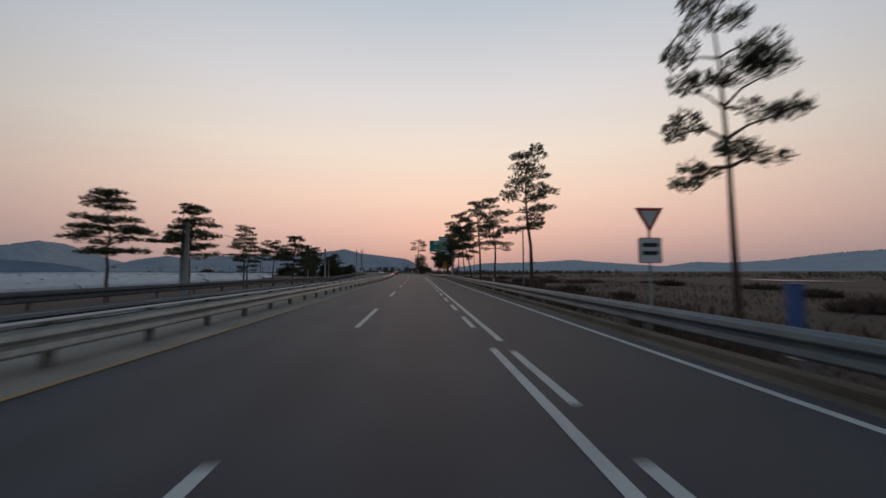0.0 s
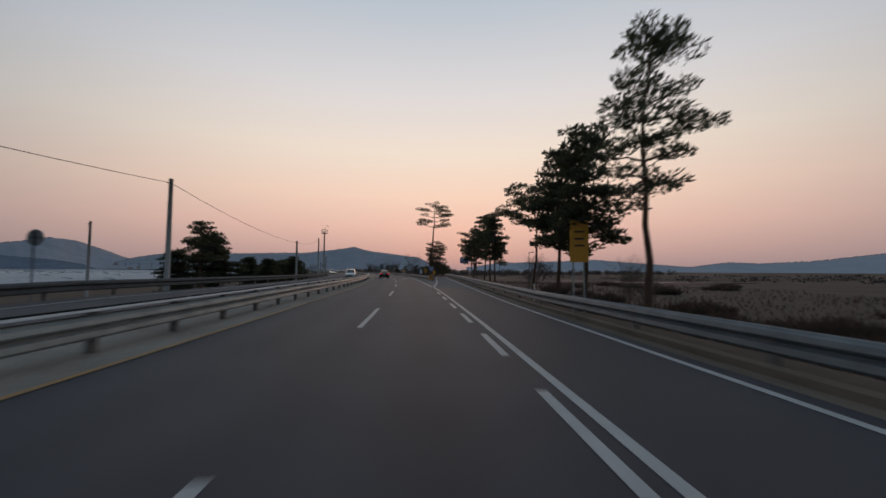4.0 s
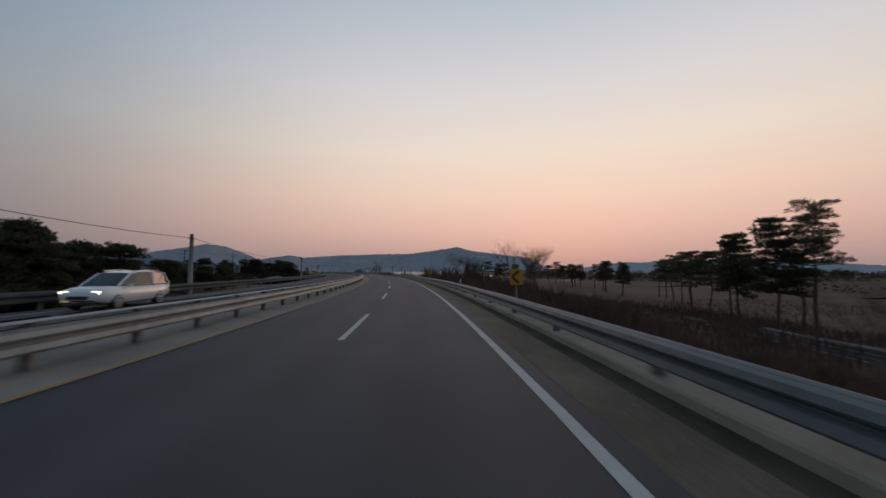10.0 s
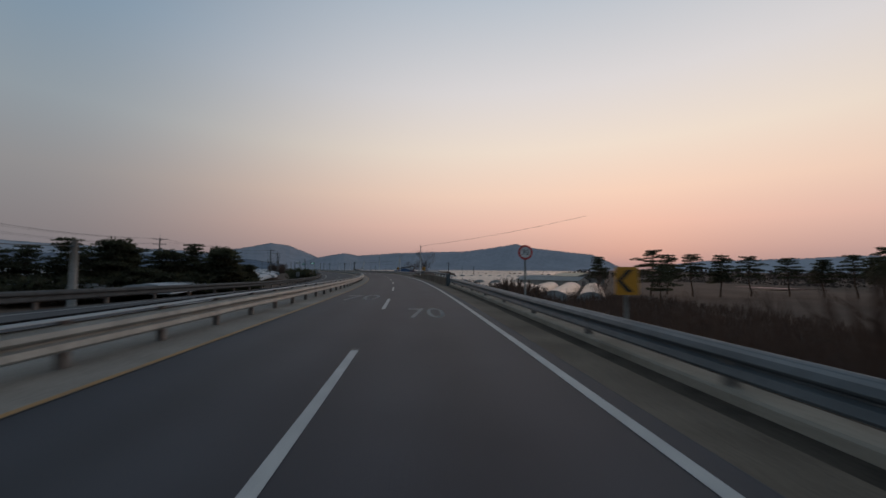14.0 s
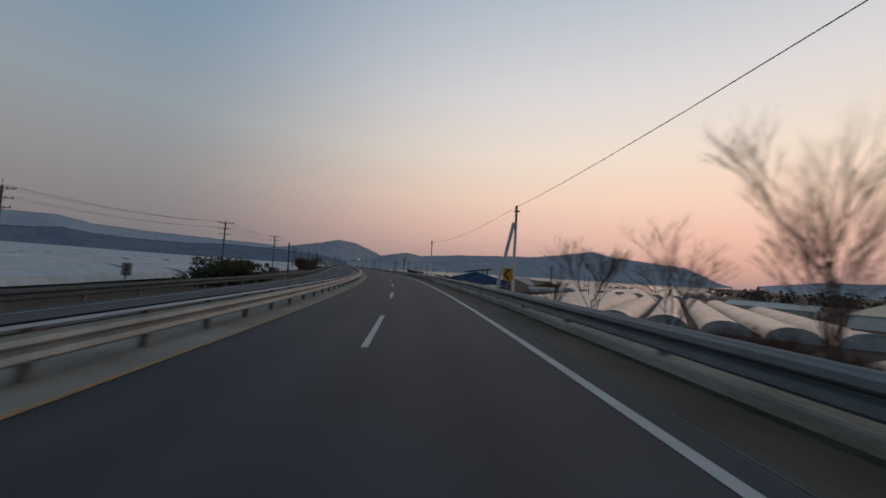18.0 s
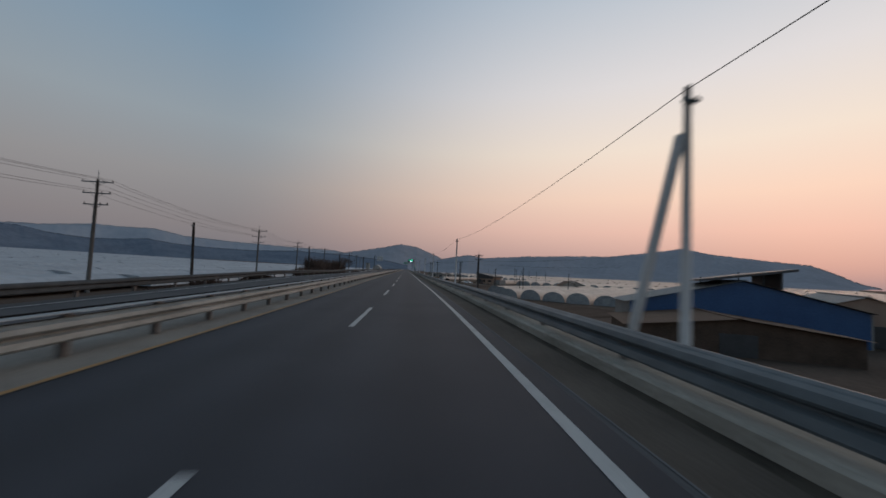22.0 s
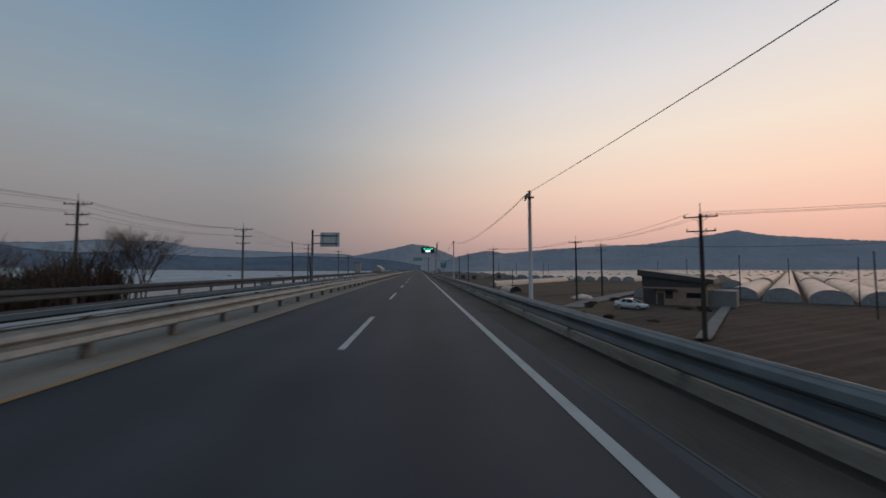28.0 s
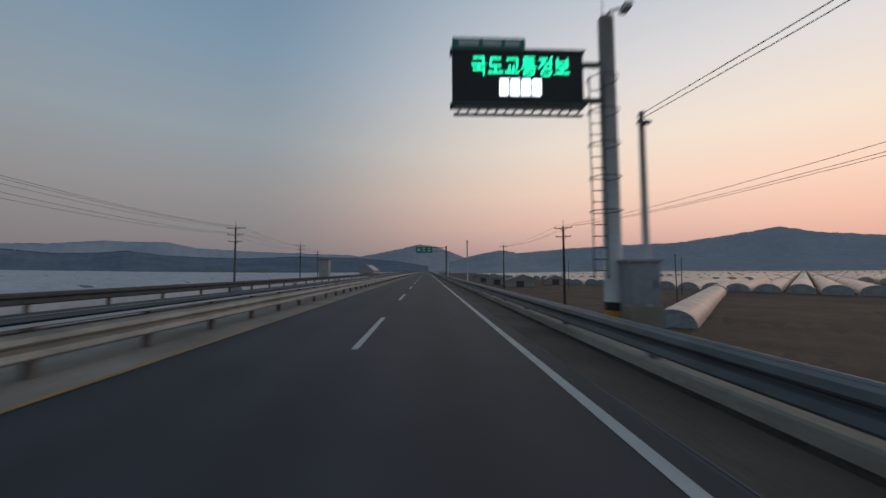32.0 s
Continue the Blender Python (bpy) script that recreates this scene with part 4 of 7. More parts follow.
# the row below the bank on the east side
random.seed(37)
for s, lat, h, st, w in ((259.5, 33.5, 11.6, "tiers", 0), (260.8, 31.6, 10.2, "dense", 1), (263, 36.8, 11.0, "tiers", 1), (267, 34.8, 9.6, "dense", 0), (269.5, 37.2, 9.8, "broad", 1)):
    plant_pine(s, lat, h, st, "tall red pine at the head of a row below the bank", 40 * w + s, w, "pine row below the bank", squash=0.95)
for s, lat in ((273, 40), (279, 43), (284, 45.2), (288, 49), (293, 52), (299, 56), (305, 60), (309, 62), (314, 56.5), (318, 60), (326, 61.5), (332, 66), (336, 68.5), (342, 70.5), (350, 71.3), (347, 66), (356, 74), (362, 70)):
    plant_pine(s, lat, rnd(7.6, 9.2), random.choice(("tiers", "dense", "broad", "umbrella")), "red pine in a row below the bank", rnd(0, 360), random.choice((0, 1)), "pine row below the bank", squash=1.2)
for s, lat, h in ((398, 50, 8.4), (387, 54, 9.4), (390, 61, 8.8), (384, 61, 8.6), (381, 64, 8.4), (383, 74, 8.2), (382, 82, 8.0), (379, 86, 7.8), (376, 89, 8.4), (370, 84, 8.0), (365, 76, 7.6), (362, 34, 6.0)):
    plant_pine(s, lat, h, random.choice(("broad", "dense")), "broad pine by the farm lane", rnd(0, 360), random.choice((0, 1)), "pines by the farm lane", squash=1.35)
# bare trees
for s, lat, h, w, turn in ((224.5, 12.2, 10.6, 0, 0), (240, 13.8, 5.6, 1, 100), (288.5, 20.5, 10.8, 1, 133), (291.5, 23.5, 10.4, 0, 200), (299.5, 14.2, 9.8, 1, 90), (302, 16.2, 9.4, 0, 50), (345, 16, 6.0, 0, 70), (411.5, 11.5, 9.4, 0, 0), (416, 10.5, 6.4, 2, 40), (420, 9.5, 5.0, 1, 140), (427, 10.5, 4.6, 2, 0), (433, 13, 4.8, 2, 90), (152, 19.5, 6.0, 2, 0), (146, 17.5, 5.4, 1, 70), (142, 14.5, 4.6, 2, 20), (122, 13.6, 4.6, 2, 10), (119, 13, 4.2, 2, 110)):
    plant_bare(s, lat, h, w, "leafless roadside tree with fine brown twigs", turn, wide=1.15)
for s, lat, h, w, turn in ((662, -24.5, 8.5, 1, 120), (663.2, -25.6, 8.0, 0, 30), (660.2, -26.0, 7.6, 1, 250), (655.5, -26.5, 6.3, 0, 0), (650.5, -26, 6.0, 1, 60), (645.5, -25.7, 6.0, 0, 200), (640.4, -24.5, 6.8, 1, 20), (634, -26.5, 6.2, 0, 300), (629, -28, 5.6, 1, 70), (613.2, -24.4, 5.6, 1, 10), (608, -25, 5.2, 0, 140), (617.5, -25.4, 4.8, 1, 220)):
    plant_bare(s, lat, h, w, "spreading leafless tree beside the opposite lanes", turn, "bare trees beyond the opposite lanes", wide=1.3)
# dark evergreen thickets on the west side
for s, lat, k in ((455, -20.2, 2.0), (457, -20.6, 2.3), (459.5, -20.8, 2.2), (590, -22.5, 0.95), (595, -22, 1.0), (600, -22.4, 1.1), (605, -22.2, 1.0), (610, -23, 1.1), (643, -27, 1.4), (648, -30, 1.6), (653, -28, 1.5), (640, -32, 1.5), (366, -40, 1.7), (370, -38.5, 1.8), (374, -36, 1.9), (378, -33.5, 2.0), (382, -31, 2.0), (386, -29, 1.9), (390, -27, 1.8), (394, -25, 1.6), (362, -41.5, 1.5), (356, -42, 1.3), (351, -42, 1.4)):
    b = tagged(new("bush", SHRUB), "dark evergreen thicket beyond the opposite lanes", "bush", "west thickets")
    b.matrix_basis = here(s, lat, ground_z(s, lat), 40 * k) @ Matrix.Diagonal((k * 1.3, k * 1.3, k, 1))
# dirt that has gathered along the edge of the gore
random.seed(47)
for s0, s1, lat in ((157.6, 160.4, 5.15), (162.0, 163.8, 4.75), (165.4, 167.4, 4.7), (169.9, 172.8, 4.82), (174.4, 176.2, 4.9), (177.3, 178.8, 4.85), (180.0, 181.6, 4.9)):
    g, n = Geo(), 14
    for i in range(n + 1):
        u = i / n
        w = (0.06 + 0.17 * math.sin(math.pi * u) ** 0.7) * rnd(0.8, 1.2)
        c = lat + rnd(-0.02, 0.02)
        g.v += [tuple(at(s0 + (s1 - s0) * u, c + w * q, 0.035 * (1 - q * q) * math.sin(math.pi * u) - 0.012 + rnd(-0.004, 0.004))) for q in (-1, -0.5, 0, 0.5, 1)]
    g.f = [(i * 5 + j, i * 5 + j + 1, i * 5 + j + 6, i * 5 + j + 5) for i in range(n) for j in range(4)]
    tagged(g.make("dirt_patch", LITTER_SHADE, smooth=True), "low ridge of brown dirt and dead leaves on the gore", "dirt", "dirt along the gore")
# dry brush on the bank
random.seed(43)
brush = Geo()
for k in range(290):
    if k < 190:
        s, lat = rnd(196, 350), 7.4 + 18 * random.random() ** 1.4
    elif k < 230:
        s, lat = rnd(0, 160), rnd(11.5, 26)
    elif k < 265:
        s, lat = rnd(395, 470), rnd(7.5, 13)
    else:
        s, lat = rnd(495, 640), rnd(-19, -16.5)
    if 137 < s < 262 and ramp_left(s) - 1.5 < lat < ramp_right(s) + 1.5:
        continue
    me = random.choice(BRUSHES)
    mm = here(s, lat, ground_z(s, lat) - 0.1, rnd(0, 360)) @ Matrix.Scale(rnd(0.7, 1.35) * (0.7 if lat < 0 else 1), 4)
    b = tagged(new("dry_shrub", me), "leafless dark brown shrub on the grassy bank", "shrub", "dry brush on the bank")
    b.matrix_basis = mm


def thicket(name, spans, seed, count, low, high, label, spread=0.3):
    """A tangle of thin dry stems over stretches (s0, s1, lat0, lat1) of the bank."""
    random.seed(seed)
    g = Geo()
    for s0, s1, a, b in spans:
        for _ in range(int(count * (s1 - s0) * (b - a))):
            s, lat = rnd(s0, s1), rnd(a, b)
            if 137 < s < 262 and ramp_left(s) - 1.6 < lat < ramp_right(s) + 1.8:
                continue
            p = at(s, lat, ground_z(s, lat) - 0.05)
            l = rnd(low, high) * (0.65 + 0.6 * noise.noise((s * 0.12, lat * 0.2, seed)))
            d = Vector((rnd(-spread, spread), rnd(-spread, spread), 1)) * l
            e = Vector((rnd(-1, 1), rnd(-1, 1), 0)).normalized() * rnd(0.02, 0.055) * (1.7 if low > 2.5 else 1)
            g.add([p - e, p + e, p + d * 0.7 + e * 1.4, p + d], [(0, 1, 2, 3)])
            for _ in range(3 if l > 1.5 else 1):
                q = p + d * rnd(0.3, 0.85)
                g.add([q - e * 0.6, q + e * 0.6, q + Vector((rnd(-0.4, 0.4), rnd(-0.4, 0.4), rnd(0.1, 0.5))) * l * (0.6 if l > 1.5 else 1)], [(0, 1, 2)])
    return tagged(g.make(name, BRUSH), label, "brush", kind="stuff")


thicket("brush_bank", ((226, 352, 6.3, 14), (226, 356, 14, 42), (352, 384, 8, 44)), 51, 7, 0.8, 1.9, "dense dark brown winter brush on the bank below the guardrail")
thicket("brush_verge", ((-20, 135, 10.5, 24), (392, 470, 7, 11)), 53, 5, 0.4, 1.1, "dry dark grass and brush beyond the guardrail")
thicket("joint_weeds", ((157.5, 160.5, 4.7, 5.5), (162, 163.5, 4.5, 5.0), (165.5, 167.5, 4.45, 4.8), (170.5, 172.6, 4.6, 4.85), (174.6, 176, 4.7, 5.0), (177.5, 178.6, 4.6, 4.95), (180, 181.5, 4.7, 5.0), (183, 184, 4.75, 5.0)), 56, 170, 0.06, 0.2, "dry brown weeds and dirt along the edge of the gore", 0.8)
thicket("island_grass", ((158, 228, 5.6, 12.5), (200, 228, 12.5, 22)), 55, 8, 0.15, 0.6, "dry brown grass on the gore island")

# hazy scrub and hedges far out on the plain
SCRUB = mat("hazy_scrub", (0.085, 0.068, 0.060), (0.125, 0.10, 0.088), 0.95, 0, 0.2, 4, 0, 0.1)
random.seed(59)
belt, PLAIN_FAR = Geo(), -4.4
for k in range(420):
    s, lat = (rnd(-60, 330), rnd(130, 420)) if k < 240 else (rnd(360, 470), 150 + (k % 3) * 60 + rnd(-6, 6))
    p = at(s, lat, ground_z(s, lat), True)
    r = rnd(1.0, 2.6)
    for _ in range(40):
        q = p + Vector((rnd(-2.6, 2.6) * r, rnd(-2.6, 2.6) * r, rnd(0, 1) ** 1.5 * r * 1.2))
        a, e = rnd(0, 6.28), r * rnd(0.14, 0.3)
        u, w = Vector((math.cos(a), math.sin(a), rnd(-0.3, 0.3))) * e, Vector((rnd(-0.4, 0.4), rnd(-0.4, 0.4), 1)) * e
        belt.add([q - u, q - w * 0.4 + u * 0.3, q + u, q + w], [(0, 1, 2, 3)])
for k in range(150):
    p = Vector((-70 + 2.6 * k + rnd(-3, 3), 640 - 0.35 * k + rnd(-14, 14) + (60 if k % 3 == 0 else 0), PLAIN_FAR))
    r, top = rnd(2.0, 4.2), rnd(3.0, 7.5)
    for _ in range(46):
        q = p + Vector((rnd(-1, 1) * r, rnd(-1, 1) * r, rnd(0.1, 1) * top))
        a, e = rnd(0, 6.28), rnd(0.5, 1.1)
        u, w = Vector((math.cos(a), math.sin(a), rnd(-0.3, 0.3))) * e, Vector((rnd(-0.4, 0.4), rnd(-0.4, 0.4), 1)) * e * 0.8
        belt.add([q - u, q - w * 0.4 + u * 0.3, q + u, q + w], [(0, 1, 2, 3)])
tagged(belt.make("scrub_belt", SCRUB), "dark leafless scrub and hedges scattered over the plain", "scrub", kind="stuff")
thicket("tall_brush", ((284, 300, 10, 26),), 57, 11, 3.2, 5.4, "tall dark thicket of leafless bushes beside the road", 0.3)
thicket("low_brush", ((326, 346, 9.5, 26),), 59, 11, 1.4, 2.6, "dark thicket of leafless bushes beside the road", 0.3)
thicket("high_brush", ((300, 327, 10.5, 27),), 58, 13, 5.0, 7.4, "tall dark thicket of leafless bushes beside the road", 0.3)
thicket("west_hedge", ((600, 620, -31, -25),), 72, 13, 2.2, 3.8, "dark hedge of leafless bushes beyond the opposite lanes", 0.35)
thicket("west_thicket", ((628, 662, -34, -25.5),), 71, 16, 4.6, 7.6, "dark tangle of leafless bushes beyond the opposite lanes", 0.35)
thicket("field_stubble", ((-30, 190, 24, 60), (190, 300, 44, 80)), 61, 1.6, 0.2, 0.8, "dry tufts of grass over the winter fields")
random.seed(63)
for k in range(26):
    s, lat = rnd(30, 190), rnd(20, 60) + (14 if k % 2 else 0)
    if 137 < s < 262 and ramp_left(s) - 3 < lat < ramp_right(s) + 4:
        continue
    b = tagged(new("dry_shrub", random.choice(BRUSHES)), "rounded leafless shrub out in the winter fields", "shrub", "field shrubs")
    b.matrix_basis = here(s, lat, ground_z(s, lat) - 0.1, rnd(0, 360)) @ Matrix.Diagonal((1.5, 1.5, rnd(0.7, 1.3), 1))


# ---- poles and cables ----
def sag(a, b, drop, n=10):
    a, b = Vector(a), Vector(b)
    return [a.lerp(b, i / n) - Vector((0, 0, drop * 4 * (i / n) * (1 - i / n))) for i in range(n + 1)]


def cable(a, b, drop, label, r=0.018, name="cable", group="overhead cables"):
    return tagged(Geo().tube(sag(a, b, drop), r, 5, False).make(name, WIRE, smooth=True), label, "cable", group)


def cross_pole(s, lat, top, label, arms=2, wide=2.4, group="power poles", pole_mat=None, turn=0.0):
    """A power pole with steel crossarms, insulators and a lightning spike."""
    z = ground_z(s, lat) - 0.1
    h = top - z
    t = thing("power_pole", here(s, lat, z, turn), label, "pole", group)
    part("pole", Geo().tube([(0, 0, 0), (0, 0, h * 0.5), (0, 0, h - 0.9)], [0.19, 0.16, 0.12], 10), pole_mat or POLE, t, smooth=True)
    part("spike", Geo().tube([(0, 0, h - 0.95), (0, 0, h)], 0.03, 6), STEEL_DARK, t)
    for k in range(arms):
        za, w = h - 1.15 - 1.15 * k, wide * (1 - 0.12 * k) / 2
        arm = part("crossarm", Geo().box(-w, w, -0.05, 0.05, za - 0.05, za + 0.05).tube([(-w * 0.5, 0, za), (0, 0, za - 0.45)], 0.02, 5).tube([(w * 0.5, 0, za), (0, 0, za - 0.45)], 0.02, 5), STEEL_DARK, t)
        for x in (-w * 0.94, w * 0.35, w * 0.94):
            part("insulator", Geo().tube([(x, 0, za + 0.05), (x, 0, za + 0.10), (x, 0, za + 0.14), (x, 0, za + 0.24)], [0.03, 0.06, 0.045, 0.03], 7), DARK_POLE, arm)
    return t


def plain_pole(s, lat, top, label, r=0.14, material=None, group="telephone poles", lean=0.0, base=None):
    z = (ground_z(s, lat) if base is None else base) - 0.1
    t = thing("telephone_pole", here(s, lat, z) @ pose(0, 0, 0, 0, lean, 0), label, "pole", group)
    h = top - z
    part("pole", Geo().tube([(0, 0, 0), (0, 0, h * 0.5), (0, 0, h)], [r * 1.15, r, r * 0.8], 10), material or POLE, t, smooth=True)
    part("bracket", Geo().box(-0.16, 0.16, -r - 0.06, -r + 0.02, h - 0.36, h - 0.28).tube([(0, -r - 0.05, h - 0.32), (0, -r - 0.16, h - 0.32)], 0.02, 5), STEEL_DARK, t)
    return t


# cable poles behind our guardrail
KERB_POLES = ((389.6, 6.3, 5.6), (423.2, 6.6, 5.0), (459.6, 6.05, 5.6), (497.7, 6.8, 5.08), (534.5, 6.9, 5.3), (568.5, 6.6, 5.0), (604, 6.7, 5.1), (640.5, 6.5, 5.0), (678.7, 6.6, 5.6), (724.0, 6.95, 5.5), (765, 6.9, 5.5), (810, 6.9, 5.5))
DROPS = (0, 0.5, 0.62, 0.75, 0.5, 0.5, 0.5, 0.32, 0.85, 1.05, 0.9, 0.9)
prev = None
for i, (s, lat, top) in enumerate(KERB_POLES):
    t = plain_pole(s, lat, top + 0.12, "slim grey telephone pole on the bank behind the guardrail", 0.085, PALE_POLE, "telephone poles along the kerb")
    if i in (1, 3):
        h = top - ground_z(s, lat)
        part("brace", Geo().tube([(-0.9, 0.5, 0), (-0.1, 0.05, h * 0.86)], 0.1, 8), PALE_POLE, t, "slanting concrete brace")
    p = at(s, lat - 0.1, top)
    if prev is not None and s < 730:
        cable(prev, p, DROPS[i], "single black telephone cable sagging between poles", 0.0095)
        if s > 670:
            cable(prev - Vector((0, 0, 0.05)), p - Vector((0, 0, 0.12)), DROPS[i] + 0.03, "second black telephone cable sagging between poles", 0.009)
    prev = p
a = at(389.6, 6.2, 5.6)
cable(a, at(372, 30, 9.4), 0.4, "black telephone cable crossing the field", 0.02)
tagged(Geo().tube([at(640.3, 6.42, 5.0), at(640.0, 6.2, 4.75), at(639.8, 6.1, 4.55)], [0.03, 0.08, 0.03], 8).make("cable_joint", WIRE), "black cable splice hanging at a pole", "cable joint")

# power line west of the road
WEST_POLE = mat("weathered_pole", (0.085, 0.080, 0.075), (0.13, 0.12, 0.11), 0.85, 0, 1, 12, 0.1, 0.2)
WEST = ((378, -58.5, 10.0), (420, -50, 10.2), (456, -46.5, 10.3), (490, -32.6, 10.6), (532, -30.2, 10.3), (572, -29.2, 9.2), (614, -33, 9.4), (668, -35.9, 10.1), (690, -28, 9.6), (735, -30, 9.9), (781, -31, 10.2), (830, -36, 10.4), (880, -45, 11.0))
prev = None
for s, lat, top in WEST:
    cross_pole(s, lat, top, "dark weathered power pole with two steel crossarms beyond the fields", 3, 3.0, "west power line", WEST_POLE)
    h = heading(s)
    pts = [at(s, lat, top - 0.9) + Vector((math.cos(h), math.sin(h), 0)) * x for x in (-1.2, 0.45, 1.2)] + [at(s, lat, top - 2.05) + Vector((math.cos(h), math.sin(h), 0)) * x for x in (-1.0, 1.0)]
    if prev:
        for a, b in zip(prev, pts):
            cable(a, b, 0.8, "thin sagging power line west of the road", 0.016, "power_line", "west power line cables")
    prev = pts
for s, lat, top in ((487.6, -19.2, 6.3), (529.8, -19.3, 5.4), (575, -19.5, 5.6), (616, -20, 5.6), (694, -20.9, 6.7), (700, -19.5, 4.4)):
    plain_pole(s, lat, top, "dark wooden pole beyond the opposite lanes", 0.13, DARK_POLE, "dark poles beyond the opposite lanes", -2)
# poles and cable by the first stretch
prev = None
for s, lat, top in ((40, -15.9, 5.4), (83.3, -15.7, 6.1), (129.3, -15.7, 7.8), (166, -15.8, 6.2), (194, -15.8, 9.0), (230.5, -15.2, 5.8), (264.6, -15.4, 4.6), (307.2, -15.5, 4.2), (338, -15.6, 3.2)):
    plain_pole(s, lat, top, "grey concrete pole behind the outer guardrail", 0.16, None, "poles behind the outer guardrail")
    p = at(s, lat, top - 0.3)
    if prev is not None:
        cable(prev, p, 0.6, "black cable behind the outer guardrail", 0.02)
    prev = p
for s, lat, top in ((146.9, -33.4, 6.7), (118, -22, 4.6)):
    plain_pole(s, lat, top, "grey pole at the field edge", 0.14)
cross_pole(43, -18, 6.9, "small power pole with one crossarm", 1, 1.8, "poles behind the outer guardrail")
# power line east of the road
EAST = ((520, 60, 6.0), (588, 19.8, 7.2), (597, 21.4, 7.4), (653, 24.2, 6.9), (692.2, 30.4, 7.6), (705.6, 41.8, 8.0), (716.2, 19.8, 7.6), (765.3, 20, 8.4), (815, 22, 9.0))
prev = None
for i, (s, lat, top) in enumerate(EAST):
    cross_pole(s, lat, top, "dark power pole with two crossarms among the greenhouses", 2, 2.3, "east power line", DARK_POLE, -30)
    if 3 <= i:
        h = heading(s)
        pts = [at(s, lat, top - 0.9) + Vector((math.cos(h), math.sin(h), 0)) * x for x in (-1.0, 0.4, 1.0)]
        if prev and i in (4, 6, 7, 8):
            for a, b in zip(prev, pts):
                cable(a, b, 0.7, "thin power line over the greenhouses", 0.014, "power_line", "east power line cables")
        if i != 5:
            prev = pts
# wires that leave to the east
for x in (-0.8, 0.2, 0.9):
    cable(at(653 + x, 24.2 + x, 6.0), at(640 + x, 95, 11.5), 1.0, "thin power line over the greenhouses", 0.014, "power_line", "east power line cables")
    cable(at(699 + x, 38 + x, 6.4), at(690 + x, 120, 8), 1.2, "thin power line over the greenhouses", 0.014, "power_line", "east power line cables")
random.seed(5)
for s, lat, top in ((588.1, 31.7, 3.3), (592.1, 32, 1.2), (595, 47, 2.6), (612, 30, 3.2), (618, 38, 3.6), (630, 34, 3.2), (640, 48, 3.6), (663, 52, 3.4), (676, 66, 3.2), (690, 60, 4.0), (720.1, 25.4, 1.2), (700, 80, 3.6), (720, 72, 4.0), (742, 60, 4.0), (760, 90, 4.0), (542.6, 88.9, 3.6), (508, 70, 3.0), (493, 55, 2.2), (772, 40, 4.0), (800, 60, 4.4), (830, 45, 4.5), (850, 80, 5)):
    plain_pole(s, lat, top, "thin dark utility pole among the greenhouses", 0.075, DARK_POLE, "thin poles among the greenhouses", rnd(-1.5, 1.5))


def street_lamp(s, lat, top, base=None):
    z = ground_z(s, lat) if base is None else base
    h = top - z
    t = thing("street_lamp", here(s, lat, z), "grey steel street lamp with a short arm, unlit", "street lamp", "street lamps")
    part("pole", Geo().tube([(0, 0, 0), (0, 0, h)], [0.09, 0.06], 8), STEEL_DARK, t, smooth=True)
    part("arm", Geo().tube([(0, 0, h - 0.05), (0.5, 0, h)], 0.03, 6), STEEL_DARK, t)
    part("lamp_head", Geo().tube([(0.4, 0, h), (0.75, 0, h - 0.02), (0.95, 0, h - 0.05)], [0.07, 0.12, 0.05], 8), STEEL_DARK, t)


for s, lat, top in ((49.5, 12.9, 6.0), (86, 13.2, 4.9), (168, 24.9, 5.0), (262, 49, 3.8), (226, 44, 4.0)):
    street_lamp(s, lat, top)
# camera mast
t = thing("camera_mast", here(202, -15.1, -0.3), "tall grey steel camera mast with a railed platform", "mast")
part("pole", Geo().tube([(0, 0, 0), (0, 0, 6), (0, 0, 11.4)], [0.24, 0.19, 0.15], 12), POLE, t, smooth=True)
part("platform", Geo().tube([(0, 0, 11.0), (0, 0, 11.1)], 0.75, 16), STEEL_DARK, t)
for k in range(10):
    x, y = 0.72 * math.cos(0.628 * k), 0.72 * math.sin(0.628 * k)
    part("rail_post", Geo().tube([(x, y, 11.1), (x, y, 12.0)], 0.02, 5), STEEL, t)
for z in (11.55, 12.0):
    part("rail_ring", Geo().tube([(0.72 * math.cos(0.3142 * k), 0.72 * math.sin(0.3142 * k), z) for k in range(21)], 0.02, 5, False), STEEL, t)
part("arm", Geo().tube([(0.1, 0, 11.1), (0.15, 0, 12.6), (0.35, 0, 13.05), (0.7, 0, 13.1), (0.85, 0, 12.9)], 0.04, 6), STEEL, t)
part("camera_housing", Geo().tube([(0.85, 0, 12.95), (0.85, 0, 12.85), (0.85, 0, 12.7)], [0.08, 0.14, 0.10], 10), STEEL_DARK, t)
part("spike", Geo().tube([(-0.5, 0, 11.1), (-0.5, 0, 13.6)], 0.015, 5), STEEL_DARK, t)
for k in range(22):
    part("rung", Geo().tube([(-0.2, 0, 0.8 + 0.45 * k), (-0.5, 0, 0.8 + 0.45 * k)], 0.015, 4), STEEL_DARK, t)


# ---- the plain of plastic greenhouses ----
def road_place(x, y):
    """s and lat of a place in the world."""
    d = (_x - x) ** 2 + (_y - y) ** 2
    i = int(d.argmin())
    h = _th[i]
    return float(_s[i]), float((x - _x[i]) * math.cos(h) + (y - _y[i]) * math.sin(h))


def arch(w, h, n):
    return [(-w / 2 * math.cos(math.pi * k / n), h * math.sin(math.pi * k / n) ** 0.8) for k in range(n + 1)]


